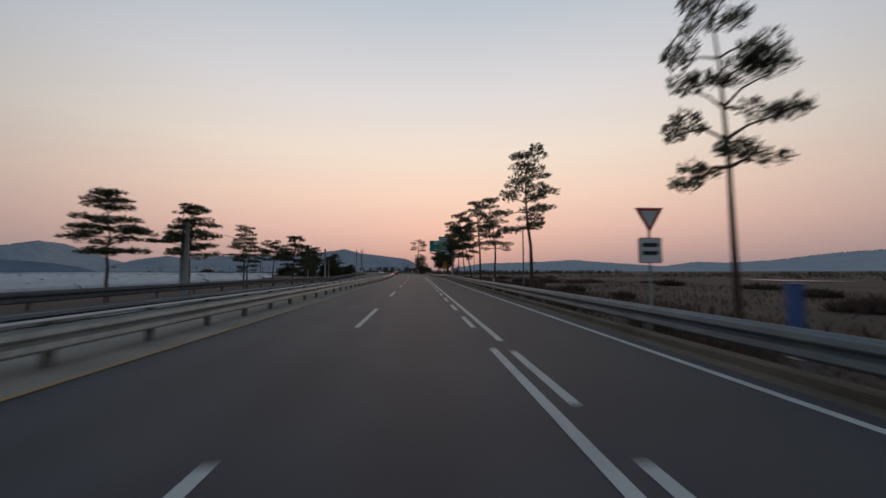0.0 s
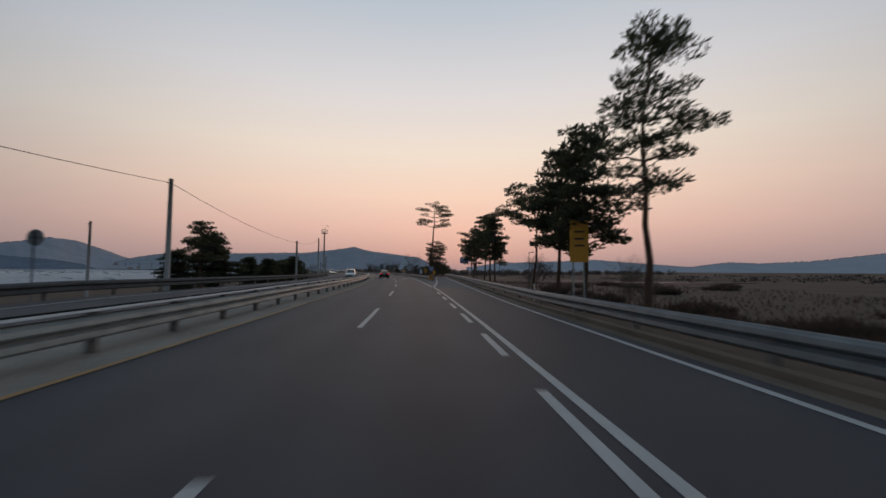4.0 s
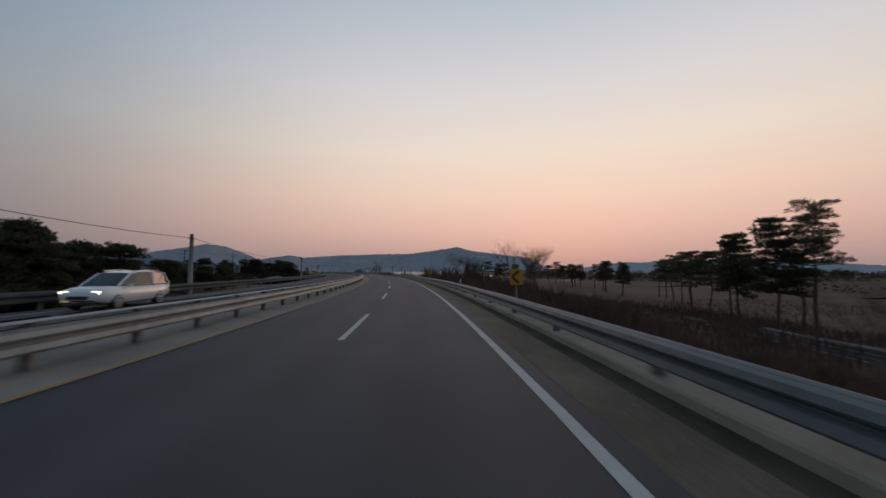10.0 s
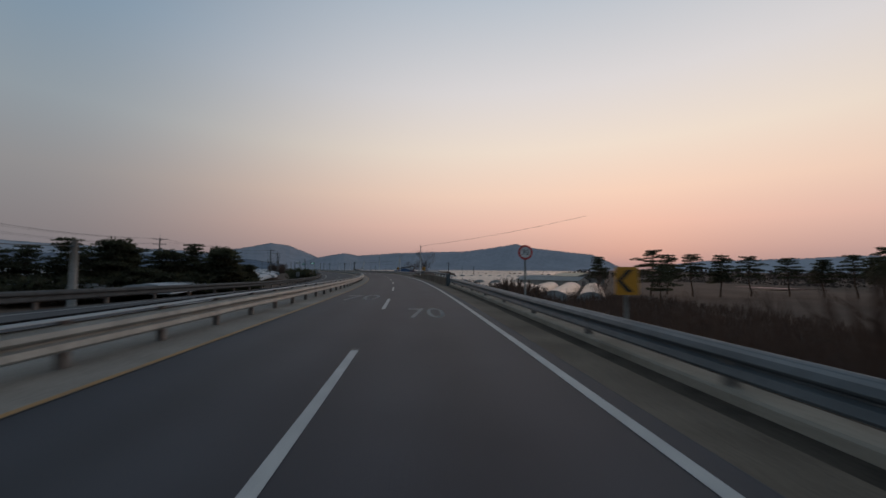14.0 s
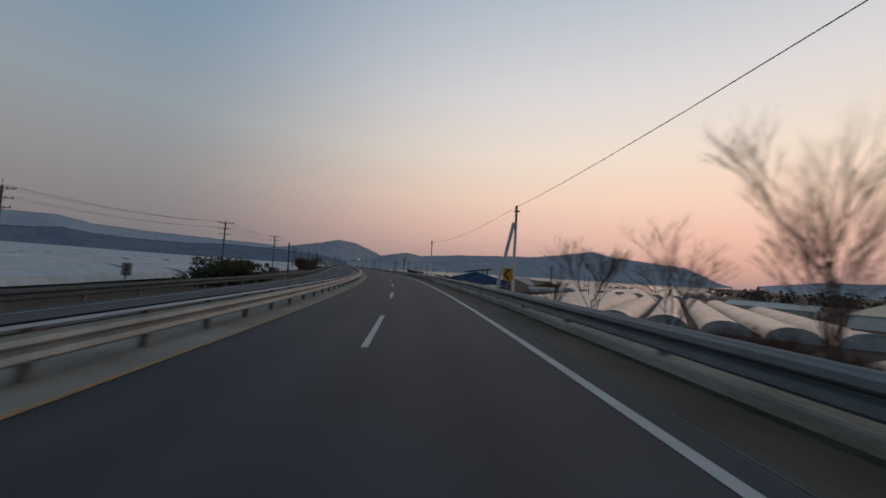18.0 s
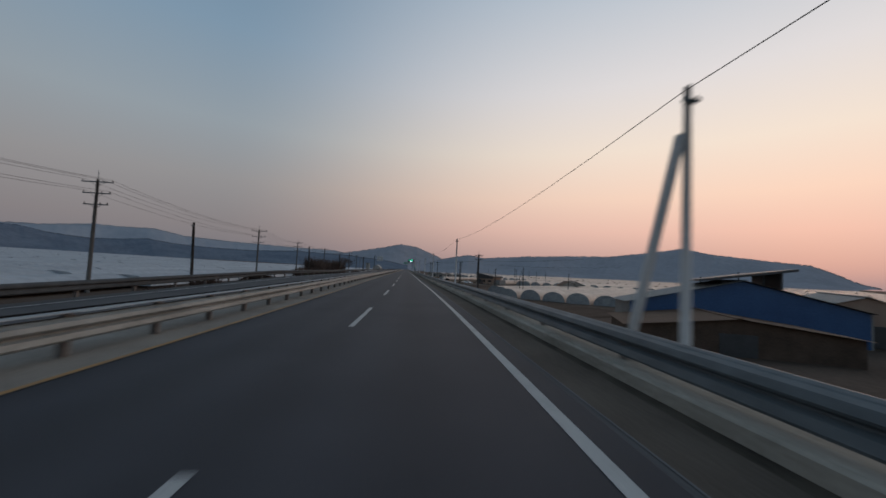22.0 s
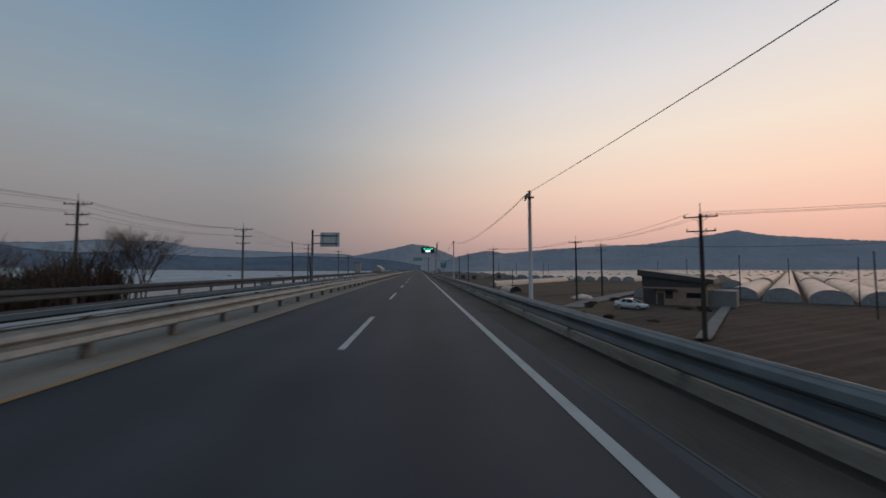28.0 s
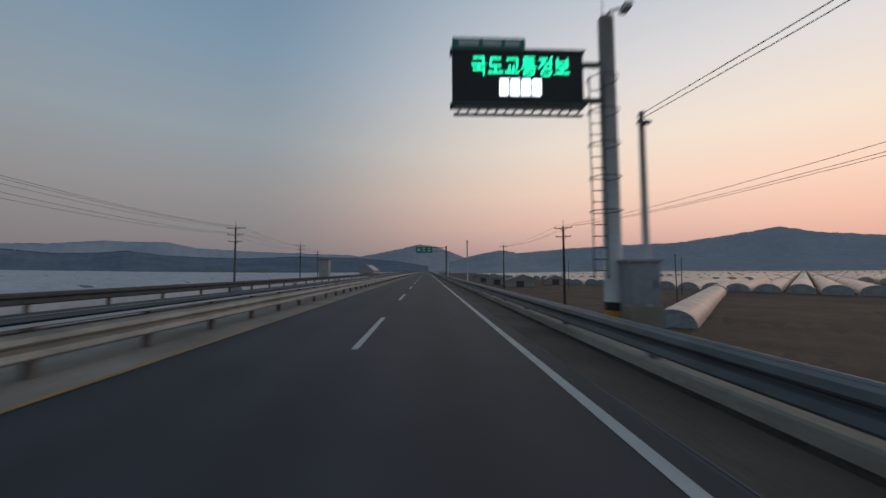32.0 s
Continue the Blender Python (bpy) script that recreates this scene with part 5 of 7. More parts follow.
def tunnel_cover(w, h, length, n=10, rib=3.0, seed=0):
    random.seed(seed)
    g, outline = Geo(), arch(w, h, n)
    rows = max(2, int(length / rib) * 2 + 1)
    for i in range(rows):
        y = length * i / (rows - 1)
        k = 1.0 if i % 2 == 0 else 0.966 + rnd(-0.012, 0.008)
        g.v += [(x * k, y, z * k) for x, z in outline]
    m = n + 1
    g.f = [(i * m + j, (i + 1) * m + j, (i + 1) * m + j + 1, i * m + j + 1) for i in range(rows - 1) for j in range(n)]
    return g


FRAME = mat("greenhouse_frame", (0.22, 0.24, 0.25), (0.30, 0.32, 0.33), 0.5, 0.4, 2, 10, 0.05)
W_GH, H_GH = 5.2, 2.35
GH = {}
for k, length in enumerate((88, 70, 50, 30)):
    cov = tunnel_cover(W_GH, H_GH, length, 12, 1.9, k).mesh("cover", PLASTIC, True)
    o = arch(W_GH, H_GH, 12)
    end = Geo()
    end.v = [(x * 0.99, 0.03, z * 0.99) for x, z in o] + [(x * 0.99, 0.09, z * 0.99) for x, z in o]
    n = len(o)
    end.f = [tuple(range(n)), tuple(range(2 * n - 1, n - 1, -1))] + [(j, j + n, (j + 1) % n + n, (j + 1) % n) for j in range(n)]
    door = Geo().box(-0.75, 0.75, -0.02, 0.028, 0.02, 1.75)
    hoop = Geo().tube([(x * 1.0, 0.0, z * 1.0) for x, z in o], 0.035, 5, False)
    GH[length] = (cov, end.mesh("end_wall", PLASTIC_END), door.mesh("door", PLASTIC_END), hoop.mesh("hoop", FRAME))


def greenhouse(x, y, z, length, label, group="greenhouses", turn=0.0, wide=1.0, high=1.0, long=1.0):
    t = thing("greenhouse", pose(x, y, z, 0, 0, turn), label, "greenhouse", group)
    cov, end, door, hoop = GH[length]
    k = Matrix.Diagonal((wide, long, high, 1))
    shared("cover", cov, t, k)
    shared("end_wall", end, t, k)
    shared("end_wall", end, t, Matrix.Translation((0, length * long, 0)) @ Matrix.Diagonal((wide, -1, high, 1)))
    shared("door", door, t, k)
    shared("hoop", hoop, t, k)
    return t


def margin(s):
    """How near the tunnels come to the road on the east side."""
    return float(np.interp(s, (340, 372, 380, 440, 466, 480, 500, 548, 556, 566, 592, 606, 612, 640, 700, 712, 760, 860), (60, 40, 11.5, 11.5, 15, 26, 60, 66, 40, 25, 24, 24, 30, 60, 62, 88, 95, 60)))


G0 = at(582.2, 29.2, 0, True)
PLAIN_R = -4.3
near_n, far_field = 0, Geo()
random.seed(71)
GH_LABEL = "long plastic-film tunnel greenhouse, milky white, on the plain"
for row in range(-4, 13):
    for col in range(-70, 150):
        x = G0.x + 5.9 * col + 2.6 - (1.6 if row == -1 else 0)
        y0, length = G0.y + 97 * row, 88
        s, lat = road_place(x, y0 + 44)
        if lat < 8 or lat > 950 or s > 1450 or (s < 372 and (lat < 60 or y0 < 420)) or y0 < 330 or (row <= -2 and lat > 60):
            continue
        # cut the tunnel back to where it clears the bank and the yards
        while length >= 30:
            ok = True
            for q in (0, 0.5, 1):
                s, lat = road_place(x, y0 + length * q)
                if lat < margin(s):
                    ok = False
            if ok:
                break
            y0, length = y0 + 6, length - 6
        if length < 30:
            continue
        length = max(k for k in GH if k <= length)
        s, lat = road_place(x, y0)
        if lat > 34 and x > -76 + 0.05 * (y0 - 400):
            continue
        hole = noise.noise((x * 0.02, y0 * 0.013, 4)) > 0.42
        if lat > 90 and hole:
            continue
        if lat < 120 and near_n < 230:
            near_n += 1
            greenhouse(x, y0 + rnd(-0.6, 0.6), PLAIN_R - 0.05, length, GH_LABEL, "greenhouses on the east plain", 0, rnd(0.97, 1.03), rnd(0.94, 1.05))
        else:
            w, h = W_GH * 0.96, H_GH * rnd(0.85, 1.1)
            o = arch(w, h, 6)
            v = [(x + a, y0, PLAIN_R + b) for a, b in o] + [(x + a, y0 + length, PLAIN_R + b) for a, b in o]
            far_field.add(v, [(j, j + 7, j + 8, j + 1) for j in range(6)] + [tuple(range(7)), tuple(range(13, 6, -1))])
tagged(far_field.make("greenhouse_field", PLASTIC, smooth=False), "wide field of white plastic greenhouses to the foot of the hills", "greenhouses", kind="stuff")

west = Geo()
random.seed(73)
for row in range(-6, 60):
    for col in range(0, 26):
        s, lat = 24 * row, (-33 if row > 15 else -62) - 34 * col - 4 * noise.noise((row * 0.4, col * 0.3, 1))
        if s > 1350 or (s < 560 and lat < -330):
            continue
        p, h = at(s, max(lat, -420), 0, True), heading(s)
        if lat < -420:
            p = p + Vector((-math.cos(h), -math.sin(h), 0)) * (-420 - lat)
        if row < 16 and noise.noise((s * 0.008, lat * 0.011, 9)) > 0.45:
            continue
        z = -1.75 + 11 * smooth01((-lat - 120) / 900)
        mm = pose(p.x, p.y, z, 0, 0, math.degrees(h))
        for q in range(4):
            o = arch(6.4, 1.3 + 0.2 * math.sin(col * 5.1 + q * 2.3), 6)
            v = [mm @ Vector((a - 7.6 * q, -12.6, b)) for a, b in o] + [mm @ Vector((a - 7.6 * q, 12.6, b)) for a, b in o]
            west.add(v, [(j, j + 7, j + 8, j + 1) for j in range(6)] + [tuple(range(7)), tuple(range(13, 6, -1))])
tagged(west.make("greenhouse_field_west", MULCH, smooth=False), "wide field of white plastic greenhouses west of the road", "greenhouses", kind="stuff")

# single tunnels by the road
p, a = at(752, 26, 0, True), math.degrees(heading(750)) - 41
greenhouse(p.x, p.y, PLAIN_R, 70, "narrow tunnel greenhouse with pale film beside a stubble field", "single greenhouses", a, 0.8, 0.8)
greenhouse(p.x - 73 * math.sin(radians(a)), p.y + 73 * math.cos(radians(a)), PLAIN_R, 50, "narrow tunnel greenhouse with pale film beside a stubble field", "single greenhouses", a, 0.8, 0.8)
p = at(721, 26.5, 0, True)
short = greenhouse(p.x, p.y, PLAIN_R, 30, "short tunnel greenhouse, its open end drawn by a dark sheet", "single greenhouses", math.degrees(heading(709)) + 12, 0.62, 0.6, 0.2)
# near-black sheets close the ends, in place of the unlit inside
DARK_END = mat("dark_end_sheet", (0.02, 0.018, 0.016), (0.035, 0.03, 0.026), 0.9, 0, 2, 8, 0.0)
for ob in short.children:
    if ob.name.startswith(("end_wall", "door")):
        ob.data = ob.data.copy()
        ob.data.materials[0] = DARK_END

greenhouse(-264.3, 629.5, PLAIN_R, 88, "long tunnel greenhouse beside the concrete farm lane", "single greenhouses", 1.5, 0.9, 0.95)

# ---- fields, lanes ----
PLOUGHED = mat("ploughed_soil", (0.060, 0.041, 0.031), (0.10, 0.071, 0.054), 0.95, 0, 0.15, 4, 0.7, 0.1)
STUBBLE = mat("pale_stubble", (0.080, 0.056, 0.040), (0.128, 0.092, 0.065), 0.95, 0, 0.2, 5, 0.6, 0.1)
LANE = mat("concrete_lane", (0.15, 0.142, 0.13), (0.23, 0.22, 0.205), 0.9, 0, 0.6, 12, 0.2, 0.2)


def field(name, corners, material, label, z=PLAIN_R + 0.12, furrow=True):
    """A patch of farmland with low furrows, from four (s, lat) corners."""
    a, b, c, d = [at(s, l, 0, True) for s, l in corners]
    g, n = Geo(), 40
    for i in range(n + 1):
        for j in range(n + 1):
            p = a.lerp(b, i / n).lerp(d.lerp(c, i / n), j / n)
            rim = min(i, j, n - i, n - j)
            zz = z if rim else z - 0.35
            g.v.append((p.x, p.y, zz + (0.05 * ((i % 2) * 2 - 1) if furrow and rim else 0) + 0.07 * noise.noise((p.x * 0.3, p.y * 0.3, 0))))
    m = n + 1
    g.f = [(i * m + j, (i + 1) * m + j, (i + 1) * m + j + 1, i * m + j + 1) for i in range(n) for j in range(n)]
    return tagged(g.make(name, material), label, "field", kind="structure")


field("field_1", ((538, 14), (581, 14), (580, 27), (551, 44)), PLOUGHED, "dark brown ploughed field below the bank")
field("field_2", ((630, 14.5), (662, 14.5), (684, 58), (652, 86)), PLOUGHED, "brown bare field in front of the greenhouses")
field("field_3", ((703, 27), (748, 22), (800, 60), (742, 88)), STUBBLE, "pale brown stubble field")
field("field_4", ((752, 13), (900, 13), (900, 60), (790, 56)), STUBBLE, "wide pale stubble field below the road")
field("yard", ((664, 16), (702, 16), (692, 46), (684, 56)), STUBBLE, "bare earth farmyard", furrow=False)


def lane(name, pts, width, label, z):
    g = Geo()
    for (s0, l0), (s1, l1) in zip(pts, pts[1:]):
        a, b = at(s0, l0, z, True), at(s1, l1, z, True)
        q = (b - a).cross(Vector((0, 0, 1))).normalized() * width / 2
        n = 12
        for k in range(n):
            u, v = a.lerp(b, k / n), a.lerp(b, (k + 1) / n)
            g.add([u - q, u + q, v + q, v - q], [(0, 1, 2, 3)])
    return tagged(g.make(name, LANE), label, "lane", kind="structure")


lane("farm_lane", ((680, 24.5), (690, 32), (703, 43.6), (1086, 417)), 3.4, "pale concrete farm lane between the greenhouses", PLAIN_R + 0.2)
lane("retaining_wall_lane", ((653, 24), (681, 50)), 1.1, "narrow concrete strip beside the field", PLAIN_R + 0.34)
lane("farm_lane_south", ((345, 44), (372, 48), (384, 66), (386, 90)), 3.0, "pale farm lane below the pines", PLAIN_R + 0.25)

# ---- farm buildings ----
BRICK = mat("beige_brick_wall", (0.34, 0.24, 0.19), (0.44, 0.32, 0.25), 0.9, 0, 1.2, 18, 0.3, 0.2)
SLATE = mat("dark_metal_roof", (0.055, 0.058, 0.062), (0.08, 0.083, 0.088), 0.5, 0.2, 0.8, 8, 0.1)
BLUE_ROOF = mat("blue_painted_sheet", (0.020, 0.075, 0.20), (0.035, 0.11, 0.26), 0.45, 0.1, 0.5, 6, 0.05)
GREY_SHEET = mat("grey_fibre_sheet", (0.20, 0.20, 0.195), (0.28, 0.275, 0.265), 0.8, 0, 0.6, 8, 0.2)
PALE_SHEET = mat("pale_sheet", (0.40, 0.38, 0.35), (0.52, 0.50, 0.46), 0.7, 0, 0.6, 6, 0.1)
RUST = mat("rusty_brown_roof", (0.10, 0.055, 0.035), (0.15, 0.085, 0.05), 0.85, 0, 0.7, 8, 0.2)
WALL = mat("rendered_wall", (0.30, 0.285, 0.26), (0.40, 0.38, 0.35), 0.9, 0, 0.7, 10, 0.2, 0.2)
PANE = mat("dark_window_glass", (0.015, 0.018, 0.022), (0.02, 0.024, 0.03), 0.08, 0, 1, 4, 0.0, 0.6)
BROWN_BOARD = mat("weathered_brown_boards", (0.075, 0.052, 0.040), (0.135, 0.095, 0.072), 0.9, 0, 0.8, 9, 0.3, 0.2)
BALE_FILM = mat("dull_bale_film", (0.24, 0.225, 0.225), (0.36, 0.34, 0.335), 0.6, 0, 0.9, 7, 0.2)
TAN_ROOF = mat("tan_sheet_roof", (0.42, 0.33, 0.22), (0.52, 0.42, 0.30), 0.6, 0, 0.5, 6, 0.1)


def hall(name, s, lat, w, l, eave, ridge_h, wall, roof, label, turn=None, base=PLAIN_R, sheets=12, over=0.4, windows=0):
    """A gabled farm hall: four walls, two roof slopes of corrugated sheets, a door."""
    p = at(s, lat, base, True)
    t = thing(name, pose(p.x, p.y, p.z, 0, 0, 0 if turn is None else turn), label, "building")
    h, r = eave - base, ridge_h - base
    for x0, x1, y0, y1 in ((-w / 2, -w / 2 + 0.2, 0, l), (w / 2 - 0.2, w / 2, 0, l)):
        part("wall", Geo().box(x0, x1, y0, y1, -0.3, h), wall, t)
    for y in (0.004, l - 0.204):
        part("gable", Geo().plate([(-w / 2 + 0.2, -0.3), (w / 2 - 0.2, -0.3), (w / 2 - 0.2, h), (0, r - 0.05), (-w / 2 + 0.2, h)], y, 0.2), wall, t)
    for sg in (-1, 1):
        g = Geo()
        n = sheets * 4
        for i in range(n + 1):
            y = -over + (l + 2 * over) * i / n
            wv = 0.03 if i % 2 else 0.0
            g.v += [(sg * (w / 2 + over), y, h - over * (r - h) / (w / 2) + 0.03 + wv), (0, y, r + 0.03 + wv)]
        g.f = [(2 * i, 2 * i + 1, 2 * i + 3, 2 * i + 2) for i in range(n)]
        part("roof_slope", g, roof, t)
    part("ridge_cap", Geo().box(-0.25, 0.25, -over, l + over, r + 0.03, r + 0.10), roof, t)
    part("door", Geo().box(-1.3, 1.3, -0.05, 0.002, -0.1, min(2.4, h - 0.2)), SLATE, t)
    for k in range(windows):
        y = l * (k + 0.5) / windows
        f = part("window", Geo().box(-w / 2 - 0.05, -w / 2 - 0.002, y - 0.6, y + 0.6, 0.9, 1.9), PALE_SHEET, t)
        part("pane", Geo().box(-w / 2 - 0.07, -w / 2 - 0.052, y - 0.52, y + 0.52, 0.98, 1.82), PANE, f)
    return t


# the house with the single-pitch roof
p = at(684.5, 38.2, PLAIN_R, True)
house = thing("farmhouse", pose(p.x, p.y, p.z, 0, 0, 2), "small beige brick farmhouse with a dark single-pitch roof", "house")
hl, hr, hw, hd = 5.0, 3.7, 8.8, 8.0
part("wall", Geo().plate([(0, -0.3), (hw, -0.3), (hw, hr - 0.1), (0, hl - 0.35)], 0, 0.22), BRICK, house)
part("wall", Geo().plate([(0, -0.3), (hw, -0.3), (hw, hr - 0.1), (0, hl - 0.35)], hd - 0.22, 0.22), BRICK, house)
part("wall", Geo().box(0, 0.22, 0.222, hd - 0.222, -0.3, hl - 0.4), BRICK, house)
part("wall", Geo().box(hw - 0.22, hw, 0.222, hd - 0.222, -0.3, hr - 0.12), BRICK, house)
g = Geo()
g.add([(-0.5, -0.7, 5.75), (hw + 0.9, -0.7, 4.2), (hw + 0.9, hd + 0.7, 4.2), (-0.5, hd + 0.7, 5.75), (-0.5, -0.7, hl - 0.28), (hw + 0.9, -0.7, hr - 0.12), (hw + 0.9, hd + 0.7, hr - 0.12), (-0.5, hd + 0.7, hl - 0.28)], [(0, 1, 2, 3), (7, 6, 5, 4), (0, 4, 5, 1), (1, 5, 6, 2), (2, 6, 7, 3), (3, 7, 4, 0)])
part("roof", g, SLATE, house)
for x0, x1, z0, z1 in ((3.4, 4.3, 1.2, 2.3), (6.2, 8.0, 1.4, 2.1)):
    f = part("window", Geo().box(x0 - 0.07, x1 + 0.07, -0.05, -0.002, z0 - 0.07, z1 + 0.07), SLATE, house)
    part("pane", Geo().box(x0, x1, -0.07, -0.052, z0, z1), PANE, f)
part("door", Geo().box(2.2, 3.1, -0.05, -0.002, -0.1, 2.0), SLATE, house)
part("cladding", Geo().plate([(0.0, hr - 0.75), (hw, hr - 0.75), (hw, hr - 0.13), (0.0, hl - 0.31)], -0.055, 0.05), SLATE, house, "dark metal cladding under the roof")
part("porch_roof", Geo().box(1.6, 5.0, -1.0, -0.06, 2.55, 2.68), SLATE, house)
part("pilaster", Geo().box(4.9, 5.2, -0.12, -0.002, -0.3, 2.5), BRICK, house)
# thin dark slab in front of the wall's left part
part("recess", Geo().box(0.15, 2.0, -0.04, -0.004, -0.1, 2.7), SLATE, house, "flat dark panel on the left of the front wall")
part("annex", Geo().box(hw + 0.03, hw + 3.4, 1.0, 7.0, -0.3, 2.5), GREY_SHEET, house)

# the blue hall with a solar canopy on its roof
barn = hall("blue_barn", 526.8, 35.5, 21.7, 6.0, -0.65, 2.0, BLUE_ROOF, GREY_SHEET, "farm hall with blue gable walls and a raised canopy", 27.7, PLAIN_R, 6)
for ch in barn.children:
    if ch.name.startswith("wall"):
        ch.data.materials[0] = GREY_SHEET
part("canopy", Geo().add([(-4.2, -0.4, 6.3), (4.6, -0.4, 7.7), (6.4, 7.6, 7.7), (-2.4, 7.6, 6.3), (-4.2, -0.4, 6.05), (4.6, -0.4, 7.45), (6.4, 7.6, 7.45), (-2.4, 7.6, 6.05)], [(0, 1, 2, 3), (7, 6, 5, 4), (0, 4, 5, 1), (1, 5, 6, 2), (2, 6, 7, 3), (3, 7, 4, 0)]), SLATE, barn)
part("canopy_panel", Geo().box(3.6, 3.8, 0.6, 5.8, 5.4, 7.25), SLATE, barn)
for x, y in ((-1.6, 1.0), (-1.6, 5.8), (2.3, 1.0), (2.3, 5.8)):
    part("canopy_post", Geo().tube([(x, y, 5.6), (x, y, 6.15 + 0.18 * (x + 4.2))], 0.08, 6), STEEL_DARK, barn)
hall("grey_barn", *road_place(-139.5, 509), 13, 24, -1.3, 0.9, BRICK, GREY_SHEET, "long brick farm hall with a grey corrugated roof", 4, PLAIN_R, 14)
hall("lean_to", 519, 27.6, 16, 9.6, -2.1, -1.1, BROWN_BOARD, RUST, "low grey shed with a rusty brown sheet roof", 24, PLAIN_R, 10)
hall("brown_house", 527, 63, 11, 10, -1.6, 0.15, BROWN_BOARD, RUST, "small farmhouse with a rusty brown gable roof", 60, PLAIN_R, 6, windows=2)
hall("storehouse", 501.8, 34.4, 5, 9.4, -2.15, -1.6, BROWN_BOARD, TAN_ROOF, "low brown storehouse with a tan sheet roof", math.degrees(heading(505)), PLAIN_R, 7)
hall("tan_barn", 436, 78, 13, 20, -1.4, 0.5, GREY_SHEET, TAN_ROOF, "low farm shed with a tan sheet roof", 30, PLAIN_R, 10)
hall("grey_shed", 424, 66, 9, 22, -1.8, -0.6, WALL, GREY_SHEET, "long grey farm shed on the plain", 70, PLAIN_R, 14)
hall("white_shed", 468, 92, 7, 16, -2.0, -1.0, PALE_SHEET, PALE_SHEET, "long white farm shed on the plain", 65, PLAIN_R, 10)
for s, lat, w, l, r in ((846, 34, 10, 14, SLATE), (868, 30, 8, 9, PALE_SHEET), (880, 44, 9, 16, SLATE), (862, 52, 7, 10, BLUE_ROOF), (905, 30, 9, 12, RUST), (930, 40, 12, 12, SLATE), (640, 70, 7, 12, SLATE), (628, 62, 6, 9, RUST)):
    hall("farmhouse", s, lat, w, l, -1.9, -0.4, WALL, r, "small village house at the edge of the fields", 35, PLAIN_R, 6, windows=2)
hall("village_hall", 930, -32, 8, 14, 2.2, 5.0, WALL, PALE_SHEET, "small white village hall west of the road", 40, -2, 6, windows=3)
silo = thing("silo", here(850, -34, -2.0), "grey concrete tower among trees", "tower")
part("tower_wall", Geo().box(-1.6, 1.6, -1.6, 1.6, 0, 7.5), WALL, silo)
part("tower_roof", Geo().box(-1.75, 1.75, -1.75, 1.75, 7.5, 7.75), SLATE, silo)
# heaps under film beside the lane, and baled bundles by the storehouses
random.seed(77)
for s, lat, k in ((697, 33.5, 1.05), (692, 20, 0.5)):
    g, n = Geo(), 16
    for i in range(7):
        for j in range(n):
            a, u = 2 * math.pi * j / n, i / 6
            r = (1 - u ** 2.2) * (1.6 + 0.3 * noise.noise((j, i * 0.5, s)))
            g.v.append((r * 1.5 * math.cos(a), r * math.sin(a), 0.85 * u + 0.08 * noise.noise((j * 0.9, i, s))))
    g.f = [(i * n + j, i * n + (j + 1) % n, (i + 1) * n + (j + 1) % n, (i + 1) * n + j) for i in range(6) for j in range(n)]
    ob = tagged(g.make("tarpaulin_mound", PLASTIC, smooth=True), "low heap covered with white plastic film", "heap", "covered heaps")
    ob.matrix_basis = here(s, lat, PLAIN_R + 0.1, 30 * k, True) @ Matrix.Scale(k, 4)
bale = bmesh.new()
bmesh.ops.create_cube(bale, size=1.0)
bmesh.ops.scale(bale, vec=(1.15, 1.05, 0.85), verts=bale.verts)
bmesh.ops.bevel(bale, geom=bale.edges[:], offset=0.16, segments=2, profile=0.5, affect="EDGES")
bale_me = bpy.data.meshes.new("wrapped_bale")
bale.to_mesh(bale_me)
bale.free()
bale_me.materials.append(BALE_FILM)
def put_bale(s, lat, up, label):
    b = tagged(new("wrapped_bale", bale_me), label, "bale", "wrapped bales")
    b.matrix_basis = here(s + rnd(-0.08, 0.08), lat + rnd(-0.08, 0.08), PLAIN_R + 0.42 + 0.86 * up, rnd(-9, 9), True) @ pose(0, 0, 0, rnd(-3, 3), rnd(-3, 3))


for k in range(40):
    i, j, up = k % 4, (k // 4) % 5, k // 20
    put_bale(489.4 - 1.2 * j, 25.6 + 1.3 * i + 0.3 * j, up, "pale plastic-wrapped bale in a double-stacked block")
for k in range(14):
    put_bale(498.8 - 1.2 * (k % 7), 26.0 + 1.3 * (k // 7) - 0.12 * (k % 7), 0, "pale plastic-wrapped bale in a low row")
tank = thing("tank", here(518, 51, PLAIN_R, -82, True), "long horizontal white storage tank on a frame", "tank")
part("body", Geo().tube([(0, -0.4, 1.5), (0, 0, 1.5), (0, 12, 1.5), (0, 12.4, 1.5)], [0.5, 1.1, 1.1, 0.5], 16), PALE_SHEET, tank, smooth=True)
for y in (1, 6, 11):
    part("leg", Geo().box(-0.9, 0.9, y - 0.15, y + 0.15, 0, 0.6), STEEL_DARK, tank)


# ---- signs ----
GREEN = mat("green_sign_face", (0.014, 0.22, 0.155), (0.02, 0.26, 0.18), 0.45, 0, 1, 8, 0.0)
BLUE = mat("blue_sign_face", (0.030, 0.085, 0.26), (0.04, 0.10, 0.30), 0.45, 0, 1, 8, 0.0)
YELLOW = mat("yellow_sign_face", (0.62, 0.29, 0.020), (0.70, 0.34, 0.03), 0.5, 0, 1, 8, 0.0)
AMBER = mat("amber_reflective_sheet", (0.56, 0.25, 0.018), (0.64, 0.30, 0.025), 0.5, 0, 1, 8, 0.0)
RED = mat("red_sign_rim", (0.48, 0.022, 0.02), (0.55, 0.03, 0.025), 0.5, 0, 1, 8, 0.0)
